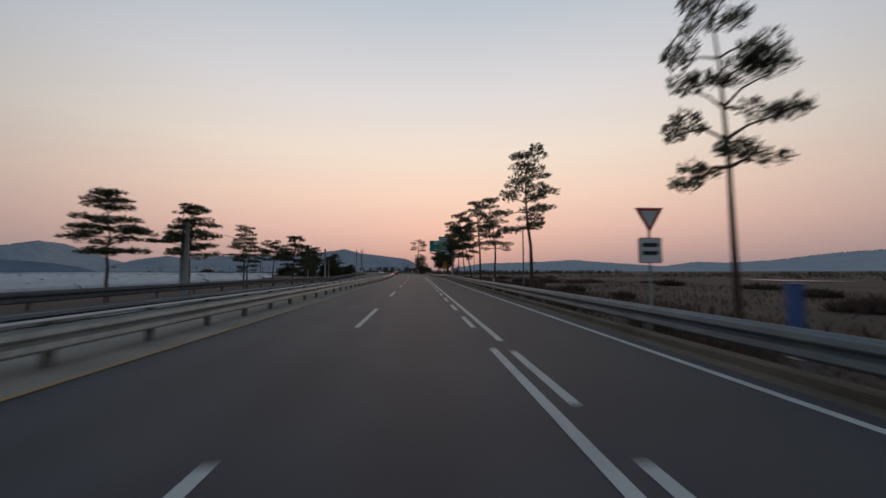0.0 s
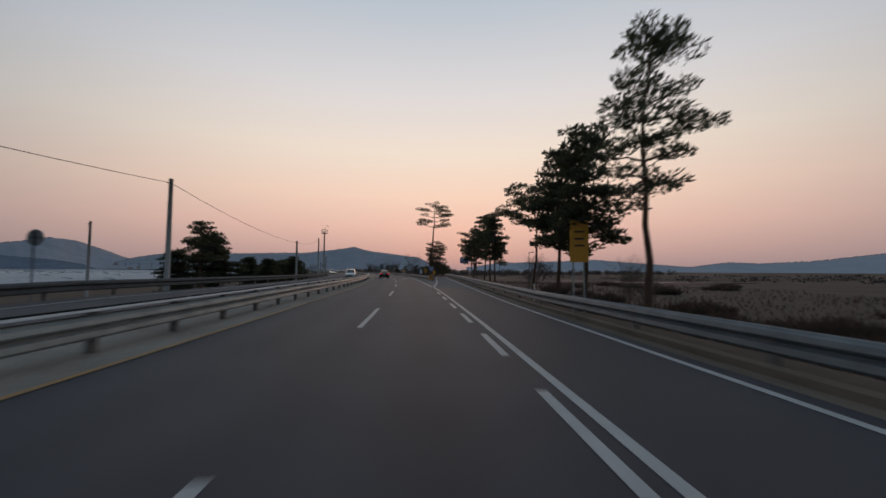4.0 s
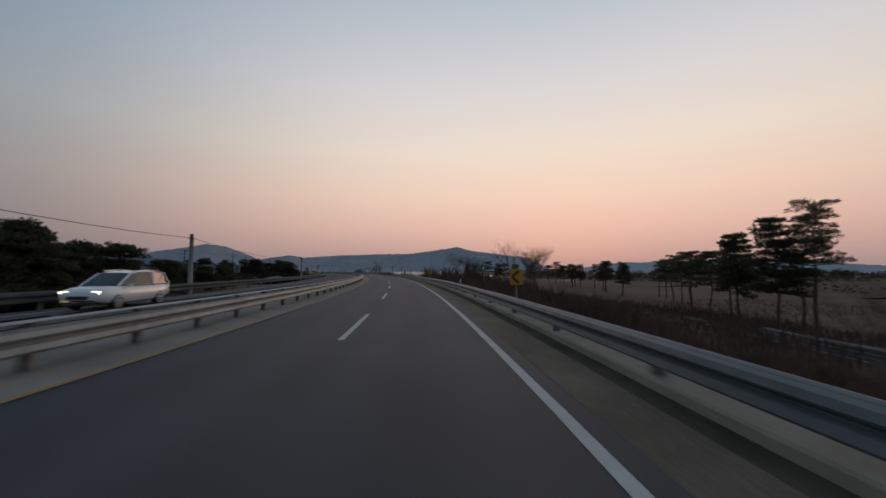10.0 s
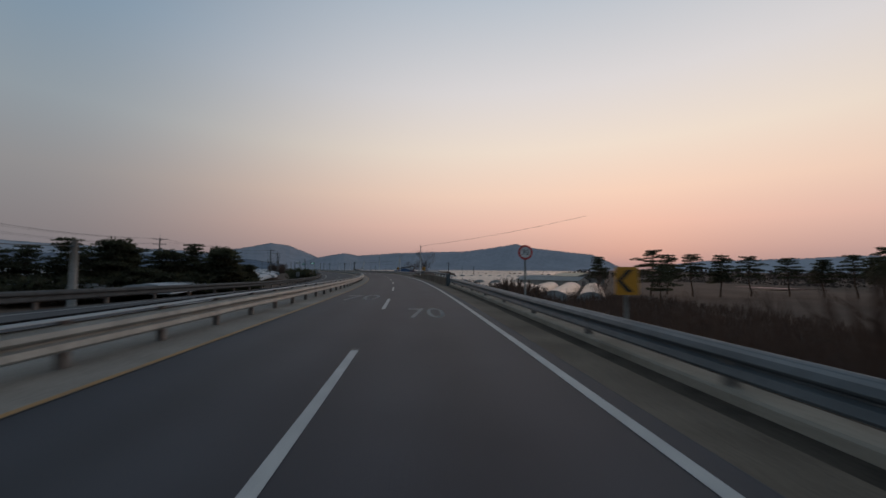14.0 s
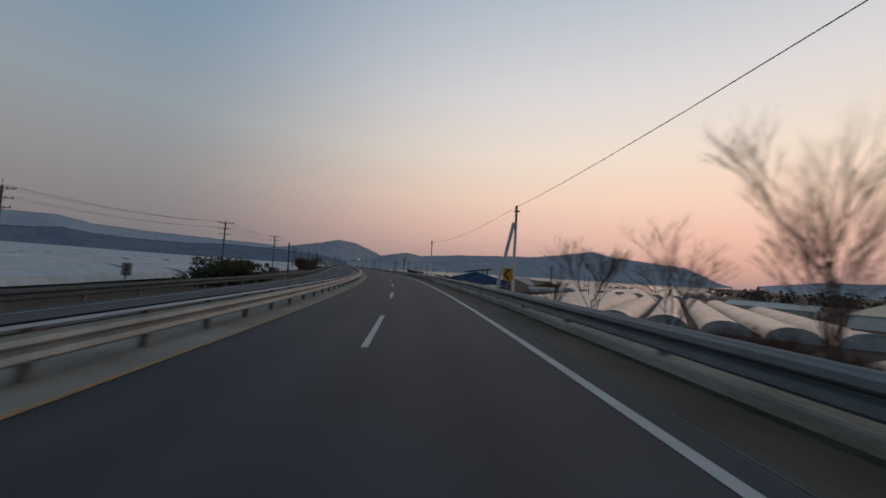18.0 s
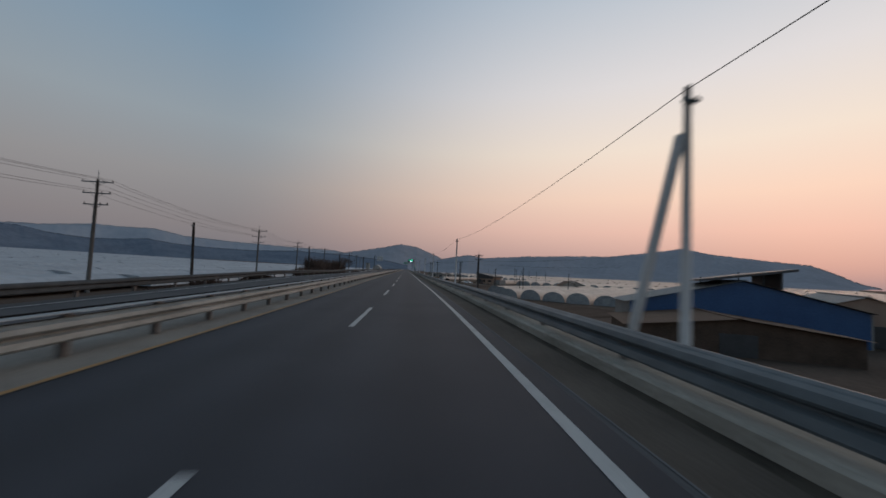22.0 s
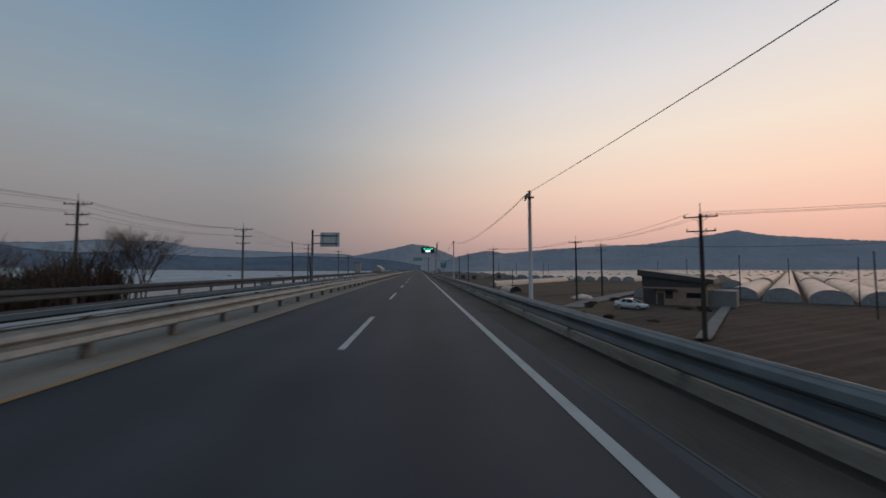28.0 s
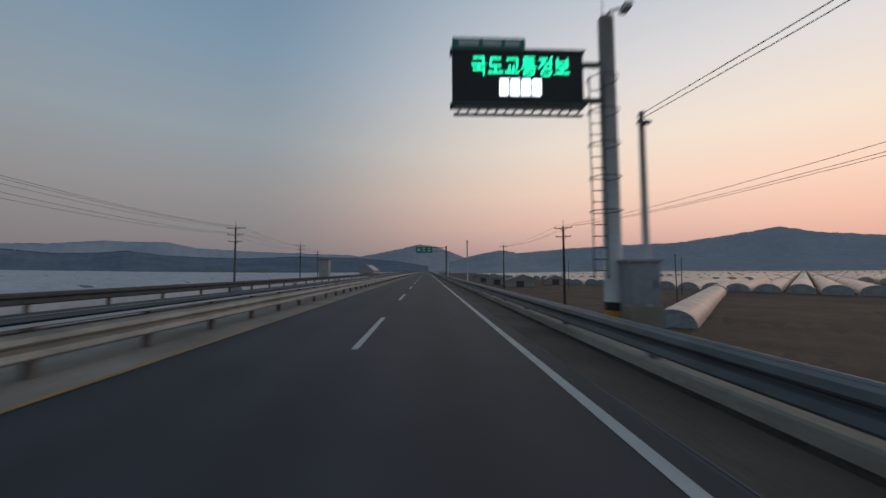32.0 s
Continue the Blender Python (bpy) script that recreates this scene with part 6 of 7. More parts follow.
WHITE = mat("white_reflective_sheet", (0.62, 0.63, 0.64), (0.72, 0.72, 0.72), 0.5, 0, 1, 8, 0.0)
BLACK = mat("black_sign_paint", (0.012, 0.012, 0.013), (0.02, 0.02, 0.02), 0.55, 0, 1, 8, 0.0)
BARE_METAL = mat("bare_aluminium", (0.55, 0.57, 0.58), (0.66, 0.68, 0.69), 0.55, 0.2, 1, 6, 0.03)
SIGN_BACK = mat("grey_sign_back", (0.19, 0.20, 0.21), (0.26, 0.27, 0.28), 0.5, 0.3, 1, 6, 0.03)
BRONZE = mat("bronze_sign_letters", (0.36, 0.22, 0.17), (0.42, 0.26, 0.2), 0.5, 0, 1, 8, 0.0)
LED_GREEN = mat("lit_green_diodes", (0.01, 0.85, 0.42), (0.01, 0.72, 0.34), 0.5, 0, 3, 40, 0, emit=2.6)
LED_WHITE = mat("lit_white_diodes", (0.72, 0.80, 0.90), (0.62, 0.70, 0.80), 0.5, 0, 3, 40, 0, emit=2.6)
CABINET = mat("painted_cabinet", (0.27, 0.29, 0.31), (0.34, 0.36, 0.38), 0.5, 0.1, 1, 6, 0.03)
PALE_BLUE = mat("pale_blue_cabinet", (0.46, 0.53, 0.60), (0.54, 0.60, 0.66), 0.55, 0, 1, 6, 0.03)


def text_geo(body, width, height, centre=(0, 0)):
    """Letters from the built-in font as a flat mesh, fitted to width and height."""
    cu = bpy.data.curves.new("lettering", "FONT")
    cu.body, cu.align_x, cu.align_y, cu.extrude = body, "CENTER", "CENTER", 0.004
    ob = new("lettering", cu)
    bpy.context.view_layer.update()
    me = bpy.data.meshes.new_from_object(ob.evaluated_get(bpy.context.evaluated_depsgraph_get()))
    bpy.data.objects.remove(ob)
    xs, ys = [v.co.x for v in me.vertices], [v.co.y for v in me.vertices]
    kx, ky = width / (max(xs) - min(xs)), height / (max(ys) - min(ys))
    mx, my = (max(xs) + min(xs)) / 2, (max(ys) + min(ys)) / 2
    g = Geo().add([((v.co.x - mx) * kx + centre[0], (v.co.y - my) * ky + centre[1], v.co.z) for v in me.vertices], [tuple(p.vertices) for p in me.polygons])
    bpy.data.meshes.remove(me)
    return g


def upright(g, y):
    """Turns a flat mesh to stand upright, facing -y."""
    g.v = [(a, y - c, b) for a, b, c in g.v]
    return g


def rounded(x0, x1, z0, z1, r, n=4):
    pts = []
    for cx, cz, a0 in ((x1 - r, z0 + r, -90), (x1 - r, z1 - r, 0), (x0 + r, z1 - r, 90), (x0 + r, z0 + r, 180)):
        pts += [(cx + r * math.cos(radians(a0 + 90 * k / n)), cz + r * math.sin(radians(a0 + 90 * k / n))) for k in range(n + 1)]
    return pts


def post(t, x, z0, z1, r=0.045, y=0.05, material=None, name="post"):
    return part(name, Geo().tube([(x, y, z0), (x, y, z1)], r, 10), material or STEEL, t, smooth=True)


def panel(t, x0, x1, z0, z1, face, rim=None, y=0.0, r=0.08, name="panel", edge=0.05):
    """A sign plate with a rim line and a stiffened back."""
    p = part(name, Geo().plate(rounded(x0, x1, z0, z1, r), y, 0.025), rim or face, t)
    if rim:
        part("face", Geo().plate(rounded(x0 + edge, x1 - edge, z0 + edge, z1 - edge, r * 0.8), y - 0.004, 0.003), face, p)
    for z in (z0 + (z1 - z0) * 0.25, z0 + (z1 - z0) * 0.75):
        part("stiffener", Geo().box(x0 + 0.04, x1 - 0.04, y + 0.026, y + 0.075, z - 0.03, z + 0.03), SIGN_BACK, p)
    return p


def bars(p, rows, material, y=-0.012):
    """Lines of writing too small to read, as plain bars."""
    for x0, x1, z0, z1 in rows:
        part("bar", Geo().box(x0, x1, y, y + 0.006, z0, z1), material, p)


def arrow_plate(x, z, h, w):
    return [(x - w * 0.18, z), (x + w * 0.18, z), (x + w * 0.18, z + h * 0.55), (x + w * 0.5, z + h * 0.5), (x, z + h), (x - w * 0.5, z + h * 0.5), (x - w * 0.18, z + h * 0.55)]


# the exit sign over the lane
t = thing("road_sign", here(93, 6.5, 0.22), "large green exit sign on a grey steel pole", "road sign")
p = panel(t, -2.0, 2.05, 5.44, 7.9, GREEN, WHITE, r=0.15, name="sign_panel")
bars(p, ((-1.0, -0.7, 7.45, 7.75), (-0.65, -0.35, 7.45, 7.75), (-1.0, -0.7, 7.02, 7.3), (-0.65, -0.35, 7.02, 7.3), (-0.25, 0.95, 7.5, 7.66), (-0.25, 0.5, 7.05, 7.2), (0.31, 1.9, 5.62, 5.78)), WHITE)
bars(p, ((0.31, 1.95, 6.6, 6.76), (0.31, 1.95, 6.36, 6.5), (0.31, 1.95, 6.1, 6.25)), BRONZE)
bars(p, ((-0.67, 0.05, 5.78, 6.02),), YELLOW)
part("arrow", Geo().plate(arrow_plate(-0.78, 5.6, 1.45, 0.36), -0.012, 0.006), WHITE, p)
for x, z, r in ((-1.54, 7.62, 0.2), (-0.78, 6.6, 0.24)):
    part("shield", Geo().disc((x, -0.022, z), r, True, 18, 0.006), BLUE, p)
p = panel(t, 0.0, 2.0, 7.93, 8.8, GREEN, WHITE, r=0.1, name="exit_tab")
bars(p, ((0.25, 0.55, 8.2, 8.5), (0.65, 0.95, 8.2, 8.5), (1.05, 1.35, 8.2, 8.5), (1.45, 1.75, 8.2, 8.5)), WHITE)
p = panel(t, 1.4, 2.5, 4.85, 5.3, BLUE, WHITE, y=0.02, name="blue_panel")
bars(p, ((1.55, 2.3, 4.98, 5.15),), WHITE, 0.008)
part("pole", Geo().tube([(3.15, 0.25, -0.6), (3.05, 0.25, 4), (3.0, 0.25, 8.0)], [0.17, 0.15, 0.13], 12), STEEL_DARK, t, smooth=True)
for z in (5.9, 7.4):
    part("arm", Geo().tube([(-1.6, 0.14, z), (3.0, 0.22, z)], 0.06, 8), STEEL_DARK, t)

t = thing("road_sign", here(122, 10.9, -0.8), "tall yellow warning board on two posts", "road sign")
p = panel(t, -0.55, 0.55, 3.05, 5.44, AMBER, YELLOW, name="sign_panel")
bars(p, ((-0.3, 0.3, 4.75, 4.85), (-0.3, 0.3, 4.35, 4.45), (-0.3, 0.3, 3.95, 4.05)), BLACK)
for x in (-0.32, 0.32):
    post(t, x, 0, 5.2, y=0.13)

t = thing("give_way_sign", here(23.3, 10.35, -0.6), "red-rimmed white triangle sign over a white plate", "road sign")
post(t, 0, 0, 4.5, 0.04)
p = part("triangle", Geo().plate([(-0.55, 4.52), (0, 3.58), (0.55, 4.52)], 0, 0.02), RED, t)
part("face", Geo().plate([(-0.36, 4.41), (0, 3.78), (0.36, 4.41)], -0.004, 0.003), WHITE, p)
p = panel(t, -0.45, 0.45, 2.45, 3.4, WHITE, RED, name="plate", edge=0.03)
bars(p, ((-0.3, 0.3, 3.05, 3.2), (-0.3, 0.3, 2.75, 2.9)), BLACK)

t = thing("emergency_box", here(17.4, 9.8, -0.3), "blue roadside box on a white base", "roadside box")
part("base", Geo().box(-0.11, 0.11, -0.11, 0.11, 0, 0.62), WHITE, t)
part("box", Geo().box(-0.10, 0.10, -0.10, 0.10, 0.62, 1.55).box(-0.12, 0.12, -0.12, 0.12, 1.55, 1.6), BLUE, t)

# marker posts behind the rails
marker = thing("marker_post", here(44, 8.6, -0.1), "white plastic marker post with an amber reflector", "marker post", "marker posts")
part("post", Geo().tube([(0, 0, 0), (0, 0, 0.95), (0, 0, 1.0)], [0.05, 0.05, 0.02], 10), WHITE, marker, smooth=True)
part("reflector", Geo().box(-0.035, 0.035, -0.062, -0.045, 0.78, 0.9), AMBER, marker)
part("band", Geo().tube([(0, 0, 0.62), (0, 0, 0.7)], 0.053, 10), BLACK, marker)
for s, lat in ((84, 8.6), (124, 8.9), (220.8, 5.62), (262, 5.62)):
    copy_thing(marker, here(s, lat, -0.1))


def chevron(t, x0, x1, z0, z1, y=0.0, up=False):
    p = part("board", Geo().plate(rounded(x0, x1, z0, z1, 0.04), y, 0.02), AMBER, t)
    cx, cz, w, h = (x0 + x1) / 2, (z0 + z1) / 2, (x1 - x0), (z1 - z0)
    a = w * 0.30
    if up:
        for k in (0.08, 0.5):
            z = z0 + h * k
            part("chevron", Geo().plate([(x0 + 0.05, z), (cx, z + h * 0.22), (x1 - 0.05, z), (x1 - 0.05, z + h * 0.2), (cx, z + h * 0.42), (x0 + 0.05, z + h * 0.2)], y - 0.008, 0.005), BLACK, p)
    else:
        part("chevron", Geo().plate([(cx + a * 0.9, z0 + 0.06), (cx - a * 0.75, cz), (cx + a * 0.9, z1 - 0.06), (cx - a * 0.1, z1 - 0.06), (cx - a * 1.5, cz), (cx - a * 0.1, z0 + 0.06)][::-1], y - 0.008, 0.005), BLACK, p)
    return p


for s in (206, 247, 286, 325, 380.2, 420.8):
    t = thing("chevron_sign", here(s, 5.62, -0.15), "amber bend marker board with a black chevron behind the guardrail", "road sign", "bend marker boards")
    chevron(t, -0.25, 0.25, 1.2, 1.79)
    post(t, 0, 0, 1.75, 0.035, 0.06)
t = thing("chevron_sign", here(160.1, 5.55, -0.05), "dirty black and amber chevron board at the island nose", "road sign")
chevron(t, -0.34, 0.34, 0.2, 0.86, 0, True)
part("cushion", Geo().tube([(0, 0.33, 0.02), (0, 0.33, 0.06), (0, 0.33, 0.72), (0, 0.33, 0.78)], [0.26, 0.29, 0.29, 0.24], 16), YELLOW, t, "dirty yellow plastic cushion")
t = thing("chevron_sign", here(167.5, 5.5, -0.1), "amber board with a black chevron on the gore island", "road sign")
chevron(t, -0.24, 0.24, 1.25, 1.95)
post(t, 0, 0, 1.9, 0.035, 0.06)
t = thing("arrow_sign", here(167.3, 6.5, -0.1), "blue round sign with two white arrows", "road sign")
p = part("round_sign", Geo().disc((0, 0, 1.92), 0.42, True, 28), WHITE, t)
part("face", Geo().disc((0, -0.005, 1.92), 0.39, True, 28, 0.004), BLUE, p)
part("arrow", Geo().plate(arrow_plate(-0.12, 1.68, 0.5, 0.22), -0.012, 0.005), WHITE, p)
part("arrow", Geo().plate(arrow_plate(0.14, 1.68, 0.36, 0.22), -0.012, 0.005), WHITE, p)
post(t, 0, 0, 2.2, 0.04, 0.07)
t = thing("warning_board", here(167.9, 7.1, -0.1), "small yellow board on a post", "road sign")
part("board", Geo().plate(rounded(-0.22, 0.22, 0.95, 1.6, 0.04), 0, 0.03), YELLOW, t)
post(t, 0, 0, 1.5, 0.035, 0.07)
t = thing("traffic_cabinet", here(199, 9.3, -0.25), "pale blue-grey roadside camera cabinet with a dark window", "cabinet")
part("body", Geo().box(-0.27, 0.27, -0.27, 0.27, 0.0, 1.6), PALE_BLUE, t)
part("head", Geo().box(-0.21, 0.21, -0.22, 0.22, 1.602, 2.15), PALE_BLUE, t)
part("window", Geo().box(-0.15, 0.15, -0.24, -0.222, 1.82, 2.05), PANE, t)
part("roof", Geo().box(-0.26, 0.26, -0.27, 0.27, 2.15, 2.21), BLACK, t)
part("door", Geo().box(-0.22, 0.22, -0.29, -0.272, 0.15, 1.5), PALE_BLUE, t)

t = thing("speed_limit_sign", here(332.5, 5.75, -0.15), "round red-rimmed speed limit sign reading 70 on a post", "road sign")
post(t, 0, 0, 2.7, 0.035, 0.05)
p = part("disc", Geo().disc((0, 0, 2.41), 0.3, True, 32), RED, t)
part("face", Geo().disc((0, -0.004, 2.41), 0.225, True, 32, 0.003), WHITE, p)
part("number", upright(text_geo("70", 0.27, 0.22, (0, 2.41)), -0.012), BLACK, p)

t = thing("road_sign", here(304, 18, -3.2), "green direction sign below the bank", "road sign")
p = panel(t, -1.1, 1.1, 4.7, 5.9, GREEN, WHITE, name="sign_panel")
bars(p, ((-0.8, 0.2, 5.4, 5.65), (-0.8, -0.1, 4.95, 5.2), (0.4, 0.8, 5.0, 5.5)), WHITE)
for x in (-0.8, 0.8):
    post(t, x, 0, 5.7, 0.06, 0.14)

t = thing("road_sign", here(236, 39, -1.6, -6), "blue direction sign hung from a grey pole with two arms", "road sign")
part("pole", Geo().tube([(0, 0.2, 0), (0, 0.2, 4), (0, 0.2, 8.0)], [0.2, 0.18, 0.15], 12), SIGN_BACK, t, smooth=True)
for z in (6.2, 7.5):
    part("arm", Geo().tube([(0.2, 0.2, z), (-5.2, 0.14, z)], 0.07, 8), SIGN_BACK, t)
p = panel(t, -5.8, -2.4, 5.7, 7.95, BLUE, WHITE, r=0.15, name="sign_panel", edge=0.06)
bars(p, ((-5.3, -4.3, 7.2, 7.5), (-5.3, -4.6, 6.7, 6.95), (-3.9, -2.8, 7.2, 7.5), (-3.9, -3.1, 6.7, 6.95), (-4.4, -3.9, 6.0, 6.4)), WHITE)

# route sign by the guardrail
t = thing("route_sign", here(684, 5.45, -0.15), "green route sign with a blue oval shield", "road sign")
post(t, 0, 0, 2.9, 0.04, 0.06)
p = panel(t, -0.5, 0.5, 1.96, 3.0, GREEN, WHITE, name="sign_panel")
oval = [(0.34 * math.cos(2 * math.pi * k / 28), 2.42 + 0.24 * math.sin(2 * math.pi * k / 28)) for k in range(28)]
part("shield_rim", Geo().plate(oval, -0.01, 0.005), WHITE, p)
part("shield", Geo().plate([(a * 0.88, 2.42 + (b - 2.42) * 0.86) for a, b in oval], -0.014, 0.004), BLUE, p)
bars(p, ((-0.14, 0.14, 2.36, 2.49),), WHITE, -0.02)
bars(p, ((-0.3, 0.3, 2.74, 2.87),), WHITE)

# sign for the opposite lanes, seen from behind
t = thing("road_sign", here(682.6, -14.5, -0.4), "grey back of a large road sign on a steel pole", "road sign")
part("pole", Geo().tube([(0, 0, 0), (0, 0, 4), (0, 0, 8.1)], [0.19, 0.17, 0.14], 12), STEEL_DARK, t, smooth=True)
part("sign_panel", Geo().plate(rounded(1.1, 4.0, 5.5, 7.7, 0.06), 0.15, 0.03), BARE_METAL, t)
for z in (6.0, 7.2):
    part("arm", Geo().box(-0.1, 3.8, 0.02, 0.13, z - 0.07, z + 0.07), STEEL_DARK, t)
for x in (1.5, 3.5):
    part("stiffener", Geo().box(x - 0.04, x + 0.04, 0.132, 0.148, 5.6, 7.6), STEEL_DARK, t)
for s, lat, w, zc, h, shape in ((119.3, -15.5, 0.75, 2.75, 0.75, "round"), (169.8, -15.4, 0.8, 2.45, 0.8, "octagon"), (209, -15.5, 0.9, 2.6, 0.8, "plate"), (244.5, -15.3, 0.6, 2.2, 0.7, "plate"), (274, -15.5, 0.6, 1.9, 0.8, "plate"), (314, -15.5, 0.6, 1.9, 0.8, "plate"), (387.4, -15.5, 0.55, 1.45, 0.75, "plate"), (427, -15.5, 0.55, 1.5, 0.75, "plate")):
    t = thing("road_sign", here(s, lat, -0.3), "grey back of a road sign for the opposite lanes", "road sign", "sign backs")
    z = zc + 0.3
    if shape == "plate":
        part("sign_panel", Geo().plate(rounded(-w / 2, w / 2, z - h / 2, z + h / 2, 0.05), 0.02, 0.02), SIGN_BACK, t)
    else:
        part("sign_panel", Geo().disc((0, 0.02, z), w / 2, True, 8 if shape == "octagon" else 24), SIGN_BACK, t)
    part("bracket", Geo().box(-w * 0.35, w * 0.35, -0.01, 0.018, z - 0.04, z + 0.04), STEEL_DARK, t)
    post(t, 0, 0, z + h * 0.4, 0.035, -0.03, STEEL_DARK)

# far green sign over the lanes
t = thing("road_sign", here(804, 6.2, -0.2), "green direction sign on a cantilever arm, far down the road", "road sign")
part("pole", Geo().tube([(0, 0.3, 0), (0, 0.3, 4), (0, 0.3, 7.6)], [0.2, 0.18, 0.15], 12), STEEL_DARK, t, smooth=True)
for z in (6.4, 7.2):
    part("arm", Geo().tube([(0.1, 0.3, z), (-6.8, 0.15, z)], 0.07, 8), STEEL_DARK, t)
p = panel(t, -7.2, -3.2, 5.9, 7.5, GREEN, WHITE, r=0.12, name="sign_panel", edge=0.06)
bars(p, ((-6.8, -6.1, 6.4, 7.0), (-5.6, -4.9, 6.9, 7.15), (-5.6, -4.9, 6.35, 6.6), (-4.4, -3.7, 6.9, 7.15), (-4.4, -3.7, 6.35, 6.6)), WHITE)

# ---- the lit traffic information board ----
t = thing("led_sign", here(724.6, 6.4, -0.12), "black traffic information board with glowing green letters on a ladder pole", "led sign")
part("pole", Geo().tube([(0, 0, 0), (0, 0, 4), (0, 0, 8.6)], [0.24, 0.22, 0.2], 14), PALE_POLE, t, smooth=True)
board = part("board", Geo().box(-4.22, -0.73, -0.14, 0.16, 6.13, 7.54), BLACK, t)
for z in (7.545, 6.075):
    part("board_edge", Geo().box(-4.28, -0.67, -0.17, 0.18, z, z + 0.05), STEEL_DARK, t)
part("lettering", upright(text_geo("국도교통정보", 2.63, 0.52, (-2.41, 7.13)), -0.150), LED_GREEN, board, "glowing green letters")
for k in range(4):
    x = -2.98 + 0.29 * k
    part("bar", Geo().box(x, x + 0.24, -0.152, -0.145, 6.33, 6.78), LED_WHITE, board, "glowing white block of diodes")
truss = part("truss", Geo().box(-4.2, -0.75, -0.12, -0.06, 5.99, 6.06).box(-4.2, -0.75, -0.12, -0.06, 5.79, 5.85), STEEL, t, "pale steel walkway truss under the board")
for k in range(14):
    x = -4.15 + 0.245 * k
    part("strut", Geo().tube([(x, -0.09, 5.82), (x + 0.2, -0.09, 6.02)], 0.022, 5), STEEL, truss)
p = part("header_panel", Geo().plate(rounded(-4.22, -2.25, 7.66, 7.95, 0.03), -0.05, 0.05), GREEN, t, "small green name panel with white bars")
bars(p, ((-4.05, -3.5, 7.74, 7.87), (-3.4, -2.9, 7.74, 7.87), (-2.8, -2.4, 7.74, 7.87)), WHITE, -0.062)
for z in (6.3, 7.3):
    part("arm", Geo().tube([(-0.1, 0.05, z), (-0.75, 0.05, z)], 0.08, 8), STEEL, t)
for k in range(17):
    part("rung", Geo().tube([(-0.58, -0.16, 1.7 + 0.3 * k), (-0.22, -0.16, 1.7 + 0.3 * k)], 0.014, 5), STEEL_DARK, t)
for x in (-0.58, -0.22):
    part("ladder_rail", Geo().tube([(x, -0.16, 1.5), (x, -0.16, 6.9)], 0.02, 6), STEEL_DARK, t)
for k in range(5):
    z = 3.2 + 0.85 * k
    part("cage_hoop", Geo().tube([(-0.4 + 0.38 * math.sin(a), -0.16 - 0.36 + 0.36 * math.cos(a) * 1.0, z) for a in [0.5 + 5.28 * q / 12 for q in range(13)]], 0.014, 5, False), STEEL_DARK, t)
part("camera_arm", Geo().tube([(0, 0, 8.5), (0.1, 0, 8.8), (0.5, -0.05, 8.9)], 0.03, 6), STEEL_DARK, t)
part("camera", Geo().box(0.42, 0.62, -0.28, 0.08, 8.78, 8.92), WHITE, t)
part("antenna", Geo().tube([(-0.08, 0, 8.5), (-0.08, 0, 9.4)], 0.012, 5), STEEL_DARK, t)
for k in range(2):
    part("warning_band", Geo().tube([(0, 0, 0.45 + 0.22 * k), (0, 0, 0.67 + 0.22 * k)], 0.246, 14), AMBER if k % 2 == 0 else BLACK, t)
t = thing("control_cabinet", here(724.2, 6.85, -0.4), "grey steel control cabinet on a concrete plinth beside the sign pole", "cabinet")
part("plinth", Geo().box(-0.42, 0.42, -0.32, 0.32, 0, 1.1), KERB, t)
part("body", Geo().box(-0.4, 0.4, -0.28, 0.28, 1.1, 2.2), CABINET, t)
part("roof", Geo().box(-0.46, 0.46, -0.34, 0.34, 2.2, 2.26), CABINET, t)
d = part("door", Geo().box(-0.35, 0.35, -0.3, -0.282, 1.16, 2.14), CABINET, t)
part("handle", Geo().box(0.22, 0.26, -0.33, -0.302, 1.55, 1.75), STEEL_DARK, d)

# ---- painted arrows, numbers and the gore ----
def painted(name, polys, label, material=None):
    g = Geo()
    for poly in polys:
        g.add([at(s, lat, PAINT) for s, lat in poly], [tuple(range(len(poly)))])
    return tagged(g.make(name, material or WHITE_LINE), label, "road marking", kind="structure")


def road_arrow(s, lat, bend, length=5.0):
    shaft, head = [[(s, lat + 0.1), (s, lat - 0.1), (s + length * 0.62, lat - 0.1), (s + length * 0.62, lat + 0.1)]], []
    if bend == 0:
        head = [[(s + length * 0.58, lat + 0.38), (s + length * 0.58, lat - 0.38), (s + length, lat)]]
    else:
        b = bend
        shaft.append([(s + length * 0.45, lat - 0.1 * b), (s + length * 0.62, lat - 0.1 * b), (s + length * 0.80, lat + 0.35 * b), (s + length * 0.68, lat + 0.42 * b)])
        head = [[(s + length * 0.56, lat + 0.42 * b), (s + length * 0.92, lat + 0.28 * b), (s + length * 0.84, lat + 0.95 * b)]]
    polys = shaft + head
    fixed = []
    for q in polys:
        area = sum(a[1] * b[0] - b[1] * a[0] for a, b in zip(q, q[1:] + q[:1]))
        fixed.append(q if area > 0 else q[::-1])
    return painted("painted_arrow", fixed, "worn white lane arrow painted on the asphalt", WHITE_LINE)


